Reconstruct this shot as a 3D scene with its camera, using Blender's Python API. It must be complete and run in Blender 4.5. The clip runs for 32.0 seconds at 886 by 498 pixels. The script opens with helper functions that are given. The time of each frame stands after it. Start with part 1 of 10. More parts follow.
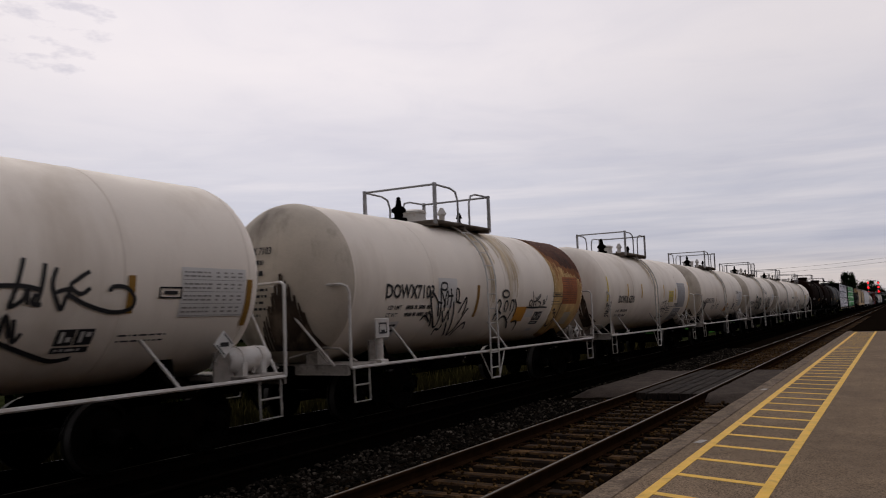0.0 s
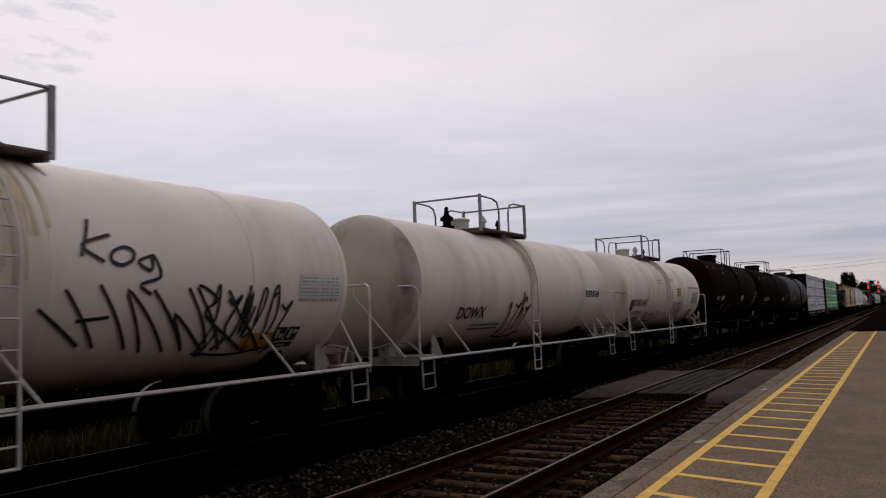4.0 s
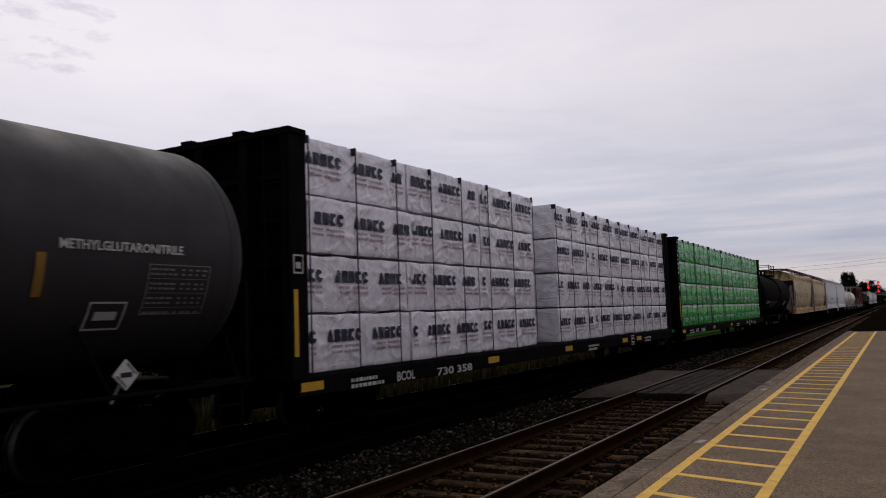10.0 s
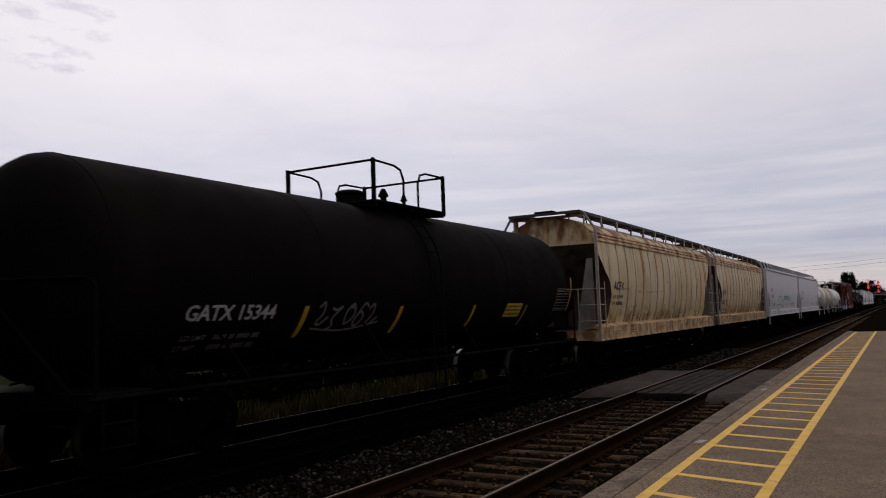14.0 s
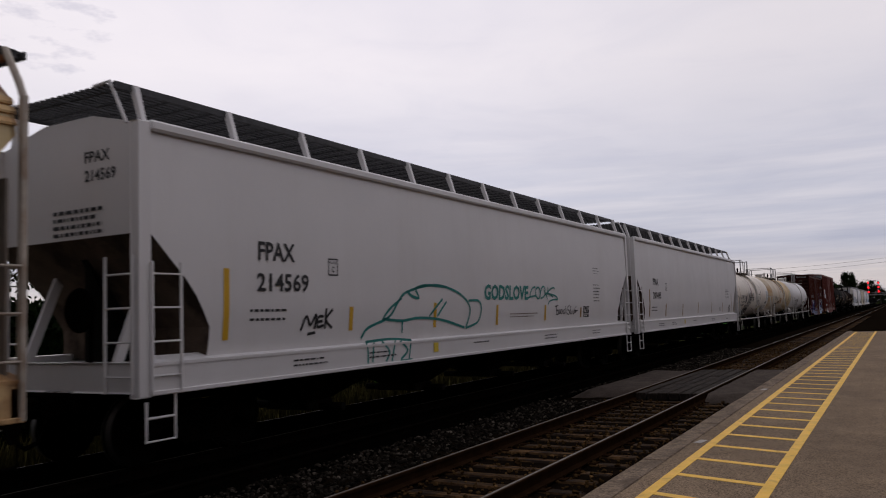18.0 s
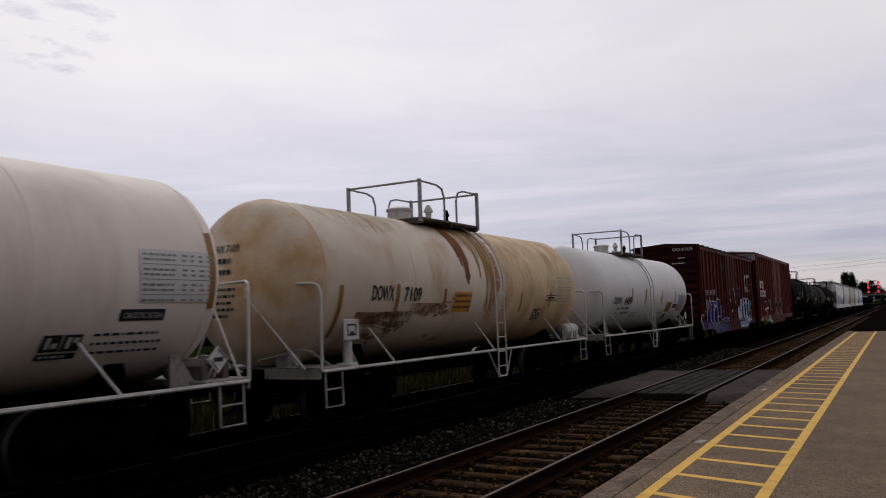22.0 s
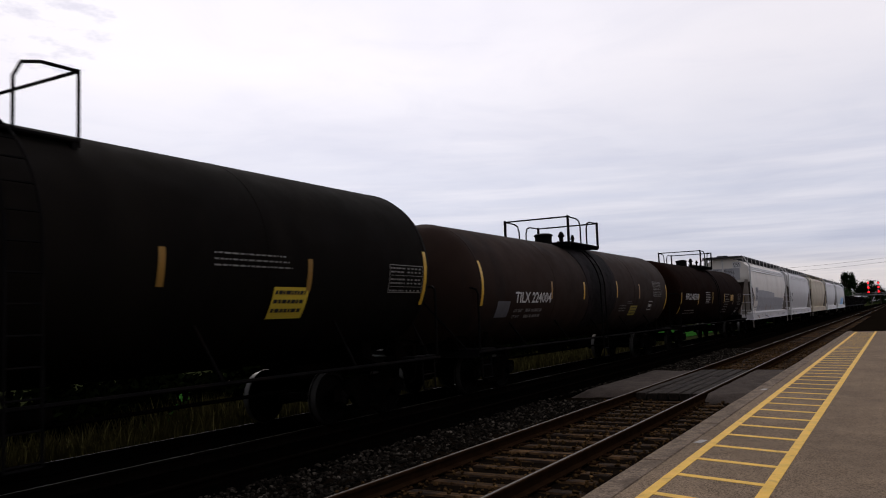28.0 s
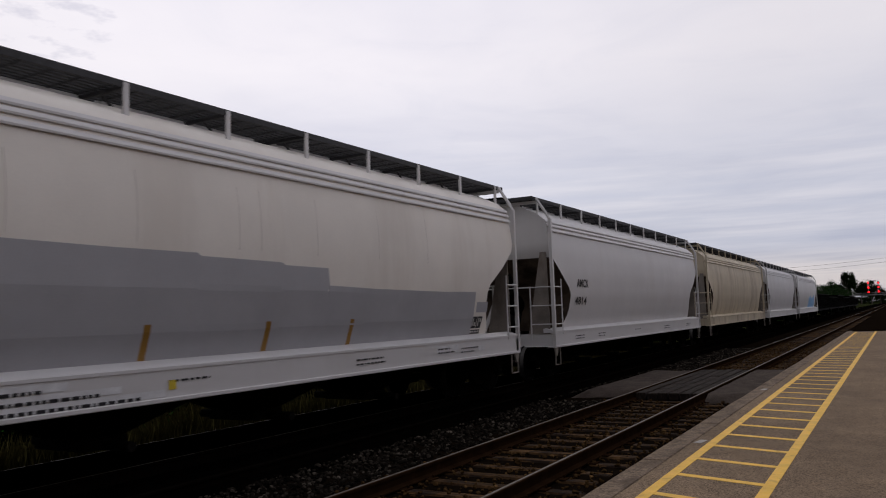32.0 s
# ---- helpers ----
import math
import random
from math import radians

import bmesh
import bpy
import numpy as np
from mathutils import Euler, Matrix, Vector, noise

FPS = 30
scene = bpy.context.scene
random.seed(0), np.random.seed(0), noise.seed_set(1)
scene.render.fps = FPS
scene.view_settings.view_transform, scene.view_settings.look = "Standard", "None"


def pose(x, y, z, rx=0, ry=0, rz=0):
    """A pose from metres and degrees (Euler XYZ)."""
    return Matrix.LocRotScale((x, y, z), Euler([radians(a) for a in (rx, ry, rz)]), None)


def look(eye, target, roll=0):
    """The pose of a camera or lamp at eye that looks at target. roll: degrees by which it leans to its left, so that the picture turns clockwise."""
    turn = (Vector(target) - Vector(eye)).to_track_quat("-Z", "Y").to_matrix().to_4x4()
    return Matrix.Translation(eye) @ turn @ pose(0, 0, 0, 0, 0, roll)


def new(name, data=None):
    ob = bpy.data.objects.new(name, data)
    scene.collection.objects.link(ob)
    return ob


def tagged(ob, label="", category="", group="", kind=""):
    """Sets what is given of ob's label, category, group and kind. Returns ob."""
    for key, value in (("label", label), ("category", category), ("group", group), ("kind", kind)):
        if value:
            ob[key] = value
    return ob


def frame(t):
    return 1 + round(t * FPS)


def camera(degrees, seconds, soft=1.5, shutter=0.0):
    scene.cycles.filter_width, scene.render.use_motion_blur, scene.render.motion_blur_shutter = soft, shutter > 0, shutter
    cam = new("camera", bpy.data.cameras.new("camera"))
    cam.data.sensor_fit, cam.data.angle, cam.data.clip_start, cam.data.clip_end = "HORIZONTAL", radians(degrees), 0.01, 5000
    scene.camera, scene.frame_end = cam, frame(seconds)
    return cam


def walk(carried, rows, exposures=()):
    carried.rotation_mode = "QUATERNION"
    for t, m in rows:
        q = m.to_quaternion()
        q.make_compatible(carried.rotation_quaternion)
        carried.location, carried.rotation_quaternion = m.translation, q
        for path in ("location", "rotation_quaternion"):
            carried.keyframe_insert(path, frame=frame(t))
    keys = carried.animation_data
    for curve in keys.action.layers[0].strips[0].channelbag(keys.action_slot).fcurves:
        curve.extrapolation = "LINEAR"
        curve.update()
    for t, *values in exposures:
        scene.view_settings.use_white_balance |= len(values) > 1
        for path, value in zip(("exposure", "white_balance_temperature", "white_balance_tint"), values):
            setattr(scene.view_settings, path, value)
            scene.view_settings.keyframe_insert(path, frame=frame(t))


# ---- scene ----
# Camera: stands still on the platform, beside two tracks that run along y. z = 0 is the top of the rails.
YAW, PITCH, ROLL = radians(29.42), radians(4.775), -2.02
EYE = Vector((0, 0, 1.821))
AIM = EYE + 10 * Vector((-math.sin(YAW) * math.cos(PITCH), math.cos(YAW) * math.cos(PITCH), math.sin(PITCH)))
SECONDS = 32.0
cam = camera(57.96, SECONDS, soft=1.05, shutter=0.1)
walk(cam, [(0, look(EYE, AIM, ROLL)), (SECONDS, look(EYE, AIM, ROLL))], exposures=[(0, 0.04, 6980, 13), (3, 0.04, 6960, 13), (6, -0.02, 6760, 14), (8, 0.04, 6760, 14), (14, 0.05, 6760, 14), (17, 0.06, 6800, 14), (24, 0.06, 6760, 14), (27.5, 0.30, 6700, 12), (29.5, 0.16, 6700, 12), (SECONDS, 0.12, 6720, 12)])

TRAIN_X = -9.594     # centre of the far track
NEAR_X = -4.4965     # centre of the near track
SPEED = 13.54        # metres a second, towards -y

# ---- world and sun: an overcast evening sky ----
world = bpy.data.worlds.new("world")
scene.world = world
world.use_nodes = True
wt = world.node_tree
wt.nodes.clear()


def wn(kind, **values):
    n = wt.nodes.new(kind)
    for k, v in values.items():
        n.inputs[k].default_value = v
    return n


def ramp_node(tree, stops):
    n = tree.nodes.new("ShaderNodeValToRGB")
    el = n.color_ramp.elements
    while len(el) < len(stops):
        el.new(0.5)
    for e, (p, c) in zip(el, stops):
        e.position = p
        e.color = (*c, 1) if len(c) == 3 else c
    return n


sky = wt.nodes.new("ShaderNodeTexSky")
sky.sky_type = "NISHITA"
sky.sun_disc = False
sky.sun_elevation, sky.sun_rotation = radians(45), radians(-45)
bg_sky = wn("ShaderNodeBackground", Strength=0.10)
wt.links.new(sky.outputs[0], bg_sky.inputs[0])
tc = wt.nodes.new("ShaderNodeTexCoord")
sep = wt.nodes.new("ShaderNodeSeparateXYZ")
wt.links.new(tc.outputs["Generated"], sep.inputs[0])
# the cloud deck as a flat layer overhead: direction divided by its height
up = wt.nodes.new("ShaderNodeMath")
up.operation = "MAXIMUM"
up.inputs[1].default_value = 0.03
wt.links.new(sep.outputs[2], up.inputs[0])
deck = wt.nodes.new("ShaderNodeVectorMath")
deck.operation = "DIVIDE"
comb = wt.nodes.new("ShaderNodeCombineXYZ")
wt.links.new(up.outputs[0], comb.inputs[0])
wt.links.new(up.outputs[0], comb.inputs[1])
comb.inputs[2].default_value = 1
wt.links.new(tc.outputs["Generated"], deck.inputs[0])
wt.links.new(comb.outputs[0], deck.inputs[1])
big = wn("ShaderNodeTexNoise", Scale=0.42, Detail=5.0, Roughness=0.55, Distortion=0.6)
fine = wn("ShaderNodeTexNoise", Scale=1.7, Detail=6.0, Roughness=0.6, Distortion=0.8)
for n in (big, fine):
    wt.links.new(deck.outputs[0], n.inputs["Vector"])
tone = ramp_node(wt, [(0.0, (0.42, 0.42, 0.48)), (0.03, (0.55, 0.525, 0.55)), (0.07, (0.44, 0.465, 0.57)), (0.14, (0.51, 0.53, 0.625)), (0.30, (0.69, 0.68, 0.735)), (0.55, (0.64, 0.64, 0.715)), (1.0, (0.62, 0.63, 0.72))])
wt.links.new(sep.outputs[2], tone.inputs[0])
patch = ramp_node(wt, [(0.30, (0.89, 0.90, 0.93)), (0.50, (1.0, 1.0, 1.0)), (0.68, (1.05, 1.045, 1.035))])
wt.links.new(big.outputs[0], patch.inputs[0])
wisps = ramp_node(wt, [(0.32, (0.965, 0.97, 0.98)), (0.48, (1.0, 1.0, 1.0)), (0.72, (1.02, 1.018, 1.012))])
wt.links.new(fine.outputs[0], wisps.inputs[0])


def wmix(a, b):
    m = wt.nodes.new("ShaderNodeMixRGB")
    m.blend_type = "MULTIPLY"
    m.inputs[0].default_value = 1
    wt.links.new(a, m.inputs[1])
    wt.links.new(b, m.inputs[2])
    return m.outputs[0]


# the cloud is thinnest, and brightest, where the camera looks; behind it the deck is thicker
facing = wt.nodes.new("ShaderNodeVectorMath")
facing.operation = "DOT_PRODUCT"
facing.inputs[1].default_value = Vector((-0.62, 0.62, 0.48)).normalized()
wt.links.new(tc.outputs["Generated"], facing.inputs[0])
ahead = wt.nodes.new("ShaderNodeVectorMath")
ahead.operation = "DOT_PRODUCT"
ahead.inputs[1].default_value = Vector((0.05, 0.86, 0.48)).normalized()
wt.links.new(tc.outputs["Generated"], ahead.inputs[0])
thick = wt.nodes.new("ShaderNodeMapRange")
thick.interpolation_type = "SMOOTHSTEP"
for k, v in (("From Min", -0.9), ("From Max", 0.75), ("To Min", 0.36), ("To Max", 1.20)):
    thick.inputs[k].default_value = v
wt.links.new(ahead.outputs["Value"], thick.inputs["Value"])
core = wt.nodes.new("ShaderNodeMapRange")
core.interpolation_type = "SMOOTHSTEP"
for k, v in (("From Min", 0.78), ("From Max", 1.0), ("To Min", 0.855), ("To Max", 1.0)):
    core.inputs[k].default_value = v
wt.links.new(facing.outputs["Value"], core.inputs["Value"])
# long streaks low over the horizon, and a few small dark puffs high up
low = wt.nodes.new("ShaderNodeMapping")
low.inputs["Scale"].default_value = (2.2, 2.2, 42.0)
wt.links.new(tc.outputs["Generated"], low.inputs[0])
streak = wn("ShaderNodeTexNoise", Scale=1.6, Detail=4.0, Roughness=0.55)
wt.links.new(low.outputs[0], streak.inputs["Vector"])
bands = ramp_node(wt, [(0.32, (0.93, 0.945, 0.975)), (0.50, (1.0, 1.0, 1.0)), (0.68, (1.18, 1.145, 1.09))])
wt.links.new(streak.outputs[0], bands.inputs[0])
height = ramp_node(wt, [(0.0, (0.5,) * 3), (0.05, (1.0,) * 3), (0.12, (0.8,) * 3), (0.24, (0.0,) * 3)])
wt.links.new(sep.outputs[2], height.inputs[0])
streaks = wt.nodes.new("ShaderNodeMixRGB")
wt.links.new(height.outputs[0], streaks.inputs[0])
streaks.inputs[1].default_value = (1, 1, 1, 1)
wt.links.new(bands.outputs[0], streaks.inputs[2])
flat_dir = wt.nodes.new("ShaderNodeMapping")
flat_dir.inputs["Scale"].default_value = (16.0, 16.0, 44.0)
wt.links.new(tc.outputs["Generated"], flat_dir.inputs[0])
puff = wn("ShaderNodeTexNoise", Scale=1.0, Detail=4.0, Roughness=0.6)
wt.links.new(flat_dir.outputs[0], puff.inputs["Vector"])
near_puff = wt.nodes.new("ShaderNodeVectorMath")
near_puff.operation = "DOT_PRODUCT"
near_puff.inputs[1].default_value = (-0.7815, 0.5296, 0.3298)
wt.links.new(tc.outputs["Generated"], near_puff.inputs[0])
where = wt.nodes.new("ShaderNodeMapRange")
for k, v in (("From Min", 0.9950), ("From Max", 0.9990), ("To Min", 0.0), ("To Max", 0.36)):
    where.inputs[k].default_value = v
wt.links.new(near_puff.outputs["Value"], where.inputs["Value"])
grow = wt.nodes.new("ShaderNodeMath")
grow.operation = "ADD"
wt.links.new(where.outputs[0], grow.inputs[0])
wt.links.new(puff.outputs[0], grow.inputs[1])
puffs = ramp_node(wt, [(0.86, (1.0, 1.0, 1.0)), (0.99, (0.80, 0.81, 0.85))])
wt.links.new(grow.outputs[0], puffs.inputs[0])
bg_cloud = wn("ShaderNodeBackground", Strength=1.0)
wt.links.new(wmix(wmix(wmix(wmix(wmix(wmix(tone.outputs[0], patch.outputs[0]), wisps.outputs[0]), thick.outputs[0]), core.outputs[0]), streaks.outputs[0]), puffs.outputs[0]), bg_cloud.inputs[0])
both = wn("ShaderNodeMixShader", Fac=0.93)
wout = wt.nodes.new("ShaderNodeOutputWorld")
wt.links.new(bg_sky.outputs[0], both.inputs[1])
wt.links.new(bg_cloud.outputs[0], both.inputs[2])
wt.links.new(both.outputs[0], wout.inputs[0])

sun = new("sun", bpy.data.lights.new("sun", "SUN"))
sun.data.energy, sun.data.angle, sun.data.color = 0.5, radians(30), (1.0, 0.95, 0.88)
sun.matrix_world = look((-50, 80, 62), (0, 30, 0))


# ---- materials ----
MATS = {}


def mat(name, base, rough=0.6, metal=0.0, var=0.14, scale=1.2, grain=45.0, bump=0.12, stain=None, amount=0.5, stretch=(1.2, 1.2, 0.16), edge=(0.5, 0.66), spec=0.3, emit=None, island=0.0, random_obj=0.0, speck=None):
    """A surface: base colour with cloudy variation, fine grain and relief, and stains of their own colour (stretch: their scale along x, y, z)."""
    if name in MATS:
        return MATS[name]
    m = bpy.data.materials.new(name)
    m.use_nodes = True
    t = m.node_tree
    b = t.nodes["Principled BSDF"]
    b.inputs["Metallic"].default_value = metal
    b.inputs["Specular IOR Level"].default_value = spec
    co = t.nodes.new("ShaderNodeTexCoord")
    info = t.nodes.new("ShaderNodeObjectInfo")
    shift = t.nodes.new("ShaderNodeVectorMath")
    shift.operation = "MULTIPLY_ADD"
    shift.inputs[1].default_value = (37.0, 53.0, 71.0)
    t.links.new(info.outputs["Random"], shift.inputs[0])
    t.links.new(co.outputs["Object"], shift.inputs[2])

    def noise_tex(s, detail=4.0, stretch_by=None, rough_by=0.55):
        n = t.nodes.new("ShaderNodeTexNoise")
        n.inputs["Scale"].default_value, n.inputs["Detail"].default_value, n.inputs["Roughness"].default_value = s, detail, rough_by
        src = shift.outputs[0]
        if stretch_by:
            mp = t.nodes.new("ShaderNodeMapping")
            mp.inputs["Scale"].default_value = stretch_by
            t.links.new(src, mp.inputs[0])
            src = mp.outputs[0]
        t.links.new(src, n.inputs["Vector"])
        return n.outputs[0]

    def mix(kind, fac, a, c):
        n = t.nodes.new("ShaderNodeMixRGB")
        n.blend_type = kind
        for i, v in enumerate((fac, a, c)):
            if isinstance(v, (int, float)):
                n.inputs[i].default_value = v
            elif isinstance(v, tuple):
                n.inputs[i].default_value = (*v, 1)
            else:
                t.links.new(v, n.inputs[i])
        return n.outputs[0]

    lo = tuple(max(0.0, c * (1 - var)) for c in base)
    hi = tuple(min(1.0, c * (1 + var)) for c in base)
    r1 = ramp_node(t, [(0.3, lo), (0.7, hi)])
    t.links.new(noise_tex(scale, 5.0), r1.inputs[0])
    colour = r1.outputs[0]
    g = noise_tex(grain, 3.0)
    r2 = ramp_node(t, [(0.25, (1 - (var * 0.8 if speck is None else speck),) * 3), (0.75, (1.0,) * 3)] if speck is None else [(0.36, (1 - speck,) * 3), (0.64, (1.0 + speck,) * 3)])
    t.links.new(g, r2.inputs[0])
    colour = mix("MULTIPLY", 1.0, colour, r2.outputs[0])
    if random_obj or island:
        rr = ramp_node(t, [(0.0, (1 - (random_obj or island),) * 3), (1.0, (1.0,) * 3)] if not island else [(0.0, (1 - island,) * 3), (0.72, (1 - 0.86 * island,) * 3), (0.93, (1 - 0.62 * island,) * 3), (1.0, (1.0,) * 3)])
        if island:
            gi = t.nodes.new("ShaderNodeNewGeometry")
            t.links.new(gi.outputs["Random Per Island"], rr.inputs[0])
        else:
            t.links.new(info.outputs["Random"], rr.inputs[0])
        colour = mix("MULTIPLY", 1.0, colour, rr.outputs[0])
    if stain:
        r3 = ramp_node(t, [(edge[0], (0.0,) * 3), (edge[1], (amount,) * 3)])
        t.links.new(noise_tex(1.0, 6.0, stretch, 0.62), r3.inputs[0])
        colour = mix("MIX", r3.outputs[0], colour, stain)
    t.links.new(colour, b.inputs["Base Color"])
    rr2 = ramp_node(t, [(0.3, (max(0.0, rough - 0.1),) * 3), (0.7, (min(1.0, rough + 0.1),) * 3)])
    t.links.new(noise_tex(scale * 3, 4.0), rr2.inputs[0])
    t.links.new(rr2.outputs[0], b.inputs["Roughness"])
    if bump:
        bn = t.nodes.new("ShaderNodeBump")
        bn.inputs["Strength"].default_value, bn.inputs["Distance"].default_value = bump, 0.01
        t.links.new(g, bn.inputs["Height"])
        t.links.new(bn.outputs[0], b.inputs["Normal"])
    if emit:
        b.inputs["Emission Color"].default_value = (*emit[:3], 1)
        b.inputs["Emission Strength"].default_value = emit[3]
    MATS[name] = m
    return m


# ---- mesh building ----
class Geo:
    """Collects vertices and faces of one mesh."""

    def __init__(self):
        self.v, self.f = [], []

    def add(self, verts, faces):
        o = len(self.v)
        self.v += [tuple(p) for p in verts]
        self.f += [tuple(i + o for i in q) for q in faces]
        return self

    def box(self, x0, x1, y0, y1, z0, z1, c=0.0):
        c = min(c, abs(x1 - x0) * 0.4, abs(y1 - y0) * 0.4, abs(z1 - z0) * 0.4)
        if c <= 0:
            v = [(x, y, z) for x in (x0, x1) for y in (y0, y1) for z in (z0, z1)]
            return self.add(v, [(0, 1, 3, 2), (4, 6, 7, 5), (0, 4, 5, 1), (2, 3, 7, 6), (0, 2, 6, 4), (1, 5, 7, 3)])
        X, Y, Z = (x0, x1), (y0, y1), (z0, z1)
        sg = (1, -1)
        v, idx = [], {}
        for i in (0, 1):
            for j in (0, 1):
                for k in (0, 1):
                    for a in range(3):
                        d = [c * sg[i], c * sg[j], c * sg[k]]
                        d[a] = 0
                        idx[i, j, k, a] = len(v)
                        v.append((X[i] + d[0], Y[j] + d[1], Z[k] + d[2]))
        f = []
        for s in (0, 1):
            f.append([idx[s, j, k, 0] for j, k in ((0, 0), (1, 0), (1, 1), (0, 1))])
            f.append([idx[i, s, k, 1] for i, k in ((0, 0), (1, 0), (1, 1), (0, 1))])
            f.append([idx[i, j, s, 2] for i, j in ((0, 0), (1, 0), (1, 1), (0, 1))])
            for r in (0, 1):
                f.append([idx[s, r, 0, 0], idx[s, r, 1, 0], idx[s, r, 1, 1], idx[s, r, 0, 1]])
                f.append([idx[s, 0, r, 0], idx[s, 1, r, 0], idx[s, 1, r, 2], idx[s, 0, r, 2]])
                f.append([idx[0, s, r, 1], idx[1, s, r, 1], idx[1, s, r, 2], idx[0, s, r, 2]])
        for i in (0, 1):
            for j in (0, 1):
                for k in (0, 1):
                    f.append([idx[i, j, k, 0], idx[i, j, k, 1], idx[i, j, k, 2]])
        return self.add(v, f)

    def tube(self, pts, r, n=6):
        pts = [Vector(p) for p in pts]
        rings, ref = [], None
        for i, p in enumerate(pts):
            d = (pts[min(i + 1, len(pts) - 1)] - pts[max(i - 1, 0)]).normalized()
            if ref is None:
                ref = d.orthogonal().normalized()
            ref = (ref - d * ref.dot(d)).normalized()
            side = d.cross(ref)
            rings.append([p + r * (math.cos(2 * math.pi * k / n) * ref + math.sin(2 * math.pi * k / n) * side) for k in range(n)])
        v = [q for ring in rings for q in ring]
        f = [(i * n + k, i * n + (k + 1) % n, (i + 1) * n + (k + 1) % n, (i + 1) * n + k) for i in range(len(rings) - 1) for k in range(n)]
        f += [tuple(range(n)), tuple(range((len(rings) - 1) * n, len(rings) * n))]
        return self.add(v, f)

    def lathe(self, prof, centre, axis="y", n=24):
        """prof: (distance along the axis, radius)."""
        v, cx = [], Vector(centre)
        for a, r in prof:
            for k in range(n):
                s, c = r * math.sin(2 * math.pi * k / n), r * math.cos(2 * math.pi * k / n)
                v.append(cx + Vector({"x": (a, s, c), "y": (s, a, c), "z": (s, c, a)}[axis]))
        m = len(prof)
        f = [(i * n + k, i * n + (k + 1) % n, (i + 1) * n + (k + 1) % n, (i + 1) * n + k) for i in range(m - 1) for k in range(n)]
        if prof[0][1] > 1e-6:
            f.append(tuple(range(n)))
        if prof[-1][1] > 1e-6:
            f.append(tuple(range((m - 1) * n, m * n)))
        return self.add(v, f)

    def prism(self, poly, axis, t0, t1):
        """poly: 2D corners across the axis, in the order of the remaining axes."""
        n = len(poly)
        put = {"x": lambda a, b, t: (t, a, b), "y": lambda a, b, t: (a, t, b), "z": lambda a, b, t: (a, b, t)}[axis]
        v = [put(a, b, t0) for a, b in poly] + [put(a, b, t1) for a, b in poly]
        f = [tuple(range(n)), tuple(range(n, 2 * n))] + [(i, (i + 1) % n, (i + 1) % n + n, i + n) for i in range(n)]
        return self.add(v, f)


def mesh_of(name, geo, material, smooth=35.0, recalc=True):
    me = bpy.data.meshes.new(name)
    me.from_pydata(geo.v, [], geo.f)
    if recalc:
        bm = bmesh.new()
        bm.from_mesh(me)
        bmesh.ops.recalc_face_normals(bm, faces=bm.faces)
        bm.to_mesh(me)
        bm.free()
    if material:
        me.materials.append(material)
    if smooth:
        me.shade_smooth()
        me.set_sharp_from_angle(angle=radians(smooth))
    return me


def part(name, geo, material=None, parent=None, label="", at=None, smooth=35.0, recalc=True):
    """Links a Geo (or a ready mesh) as one mesh object under a thing or a part."""
    me = geo if isinstance(geo, bpy.types.Mesh) else mesh_of(name, geo, material, smooth, recalc)
    ob = new(name, me)
    ob.parent = parent
    if at is not None:
        ob.location = at
    return tagged(ob, label)


def thing(name, label, category, group="", kind="", at=(0, 0, 0)):
    ob = new(name)
    ob.location = at
    ob.empty_display_size = 0.3
    return tagged(ob, label, category, group, kind)


# ---- lettering and paint on surfaces ----
TEXTS = {}


def text_flat(body, bold=0.0):
    """Flat letters of height 1 with their left end at 0, as vertices and faces."""
    key = (body, bold)
    if key not in TEXTS:
        cu = bpy.data.curves.new("letters", "FONT")
        cu.body, cu.size, cu.resolution_u, cu.offset = body, 1.4, 2, bold
        ob = new("letters", cu)
        me = bpy.data.meshes.new_from_object(ob)
        v = [(p.co.x, p.co.y) for p in me.vertices]
        f = [tuple(q.vertices) for q in me.polygons]
        bpy.data.objects.remove(ob)
        bpy.data.curves.remove(cu)
        bpy.data.meshes.remove(me)
        x0, x1 = (min(p[0] for p in v), max(p[0] for p in v)) if v else (0, 1)
        TEXTS[key] = ([(p[0] - x0, p[1]) for p in v], f, x1 - x0)
    return TEXTS[key]


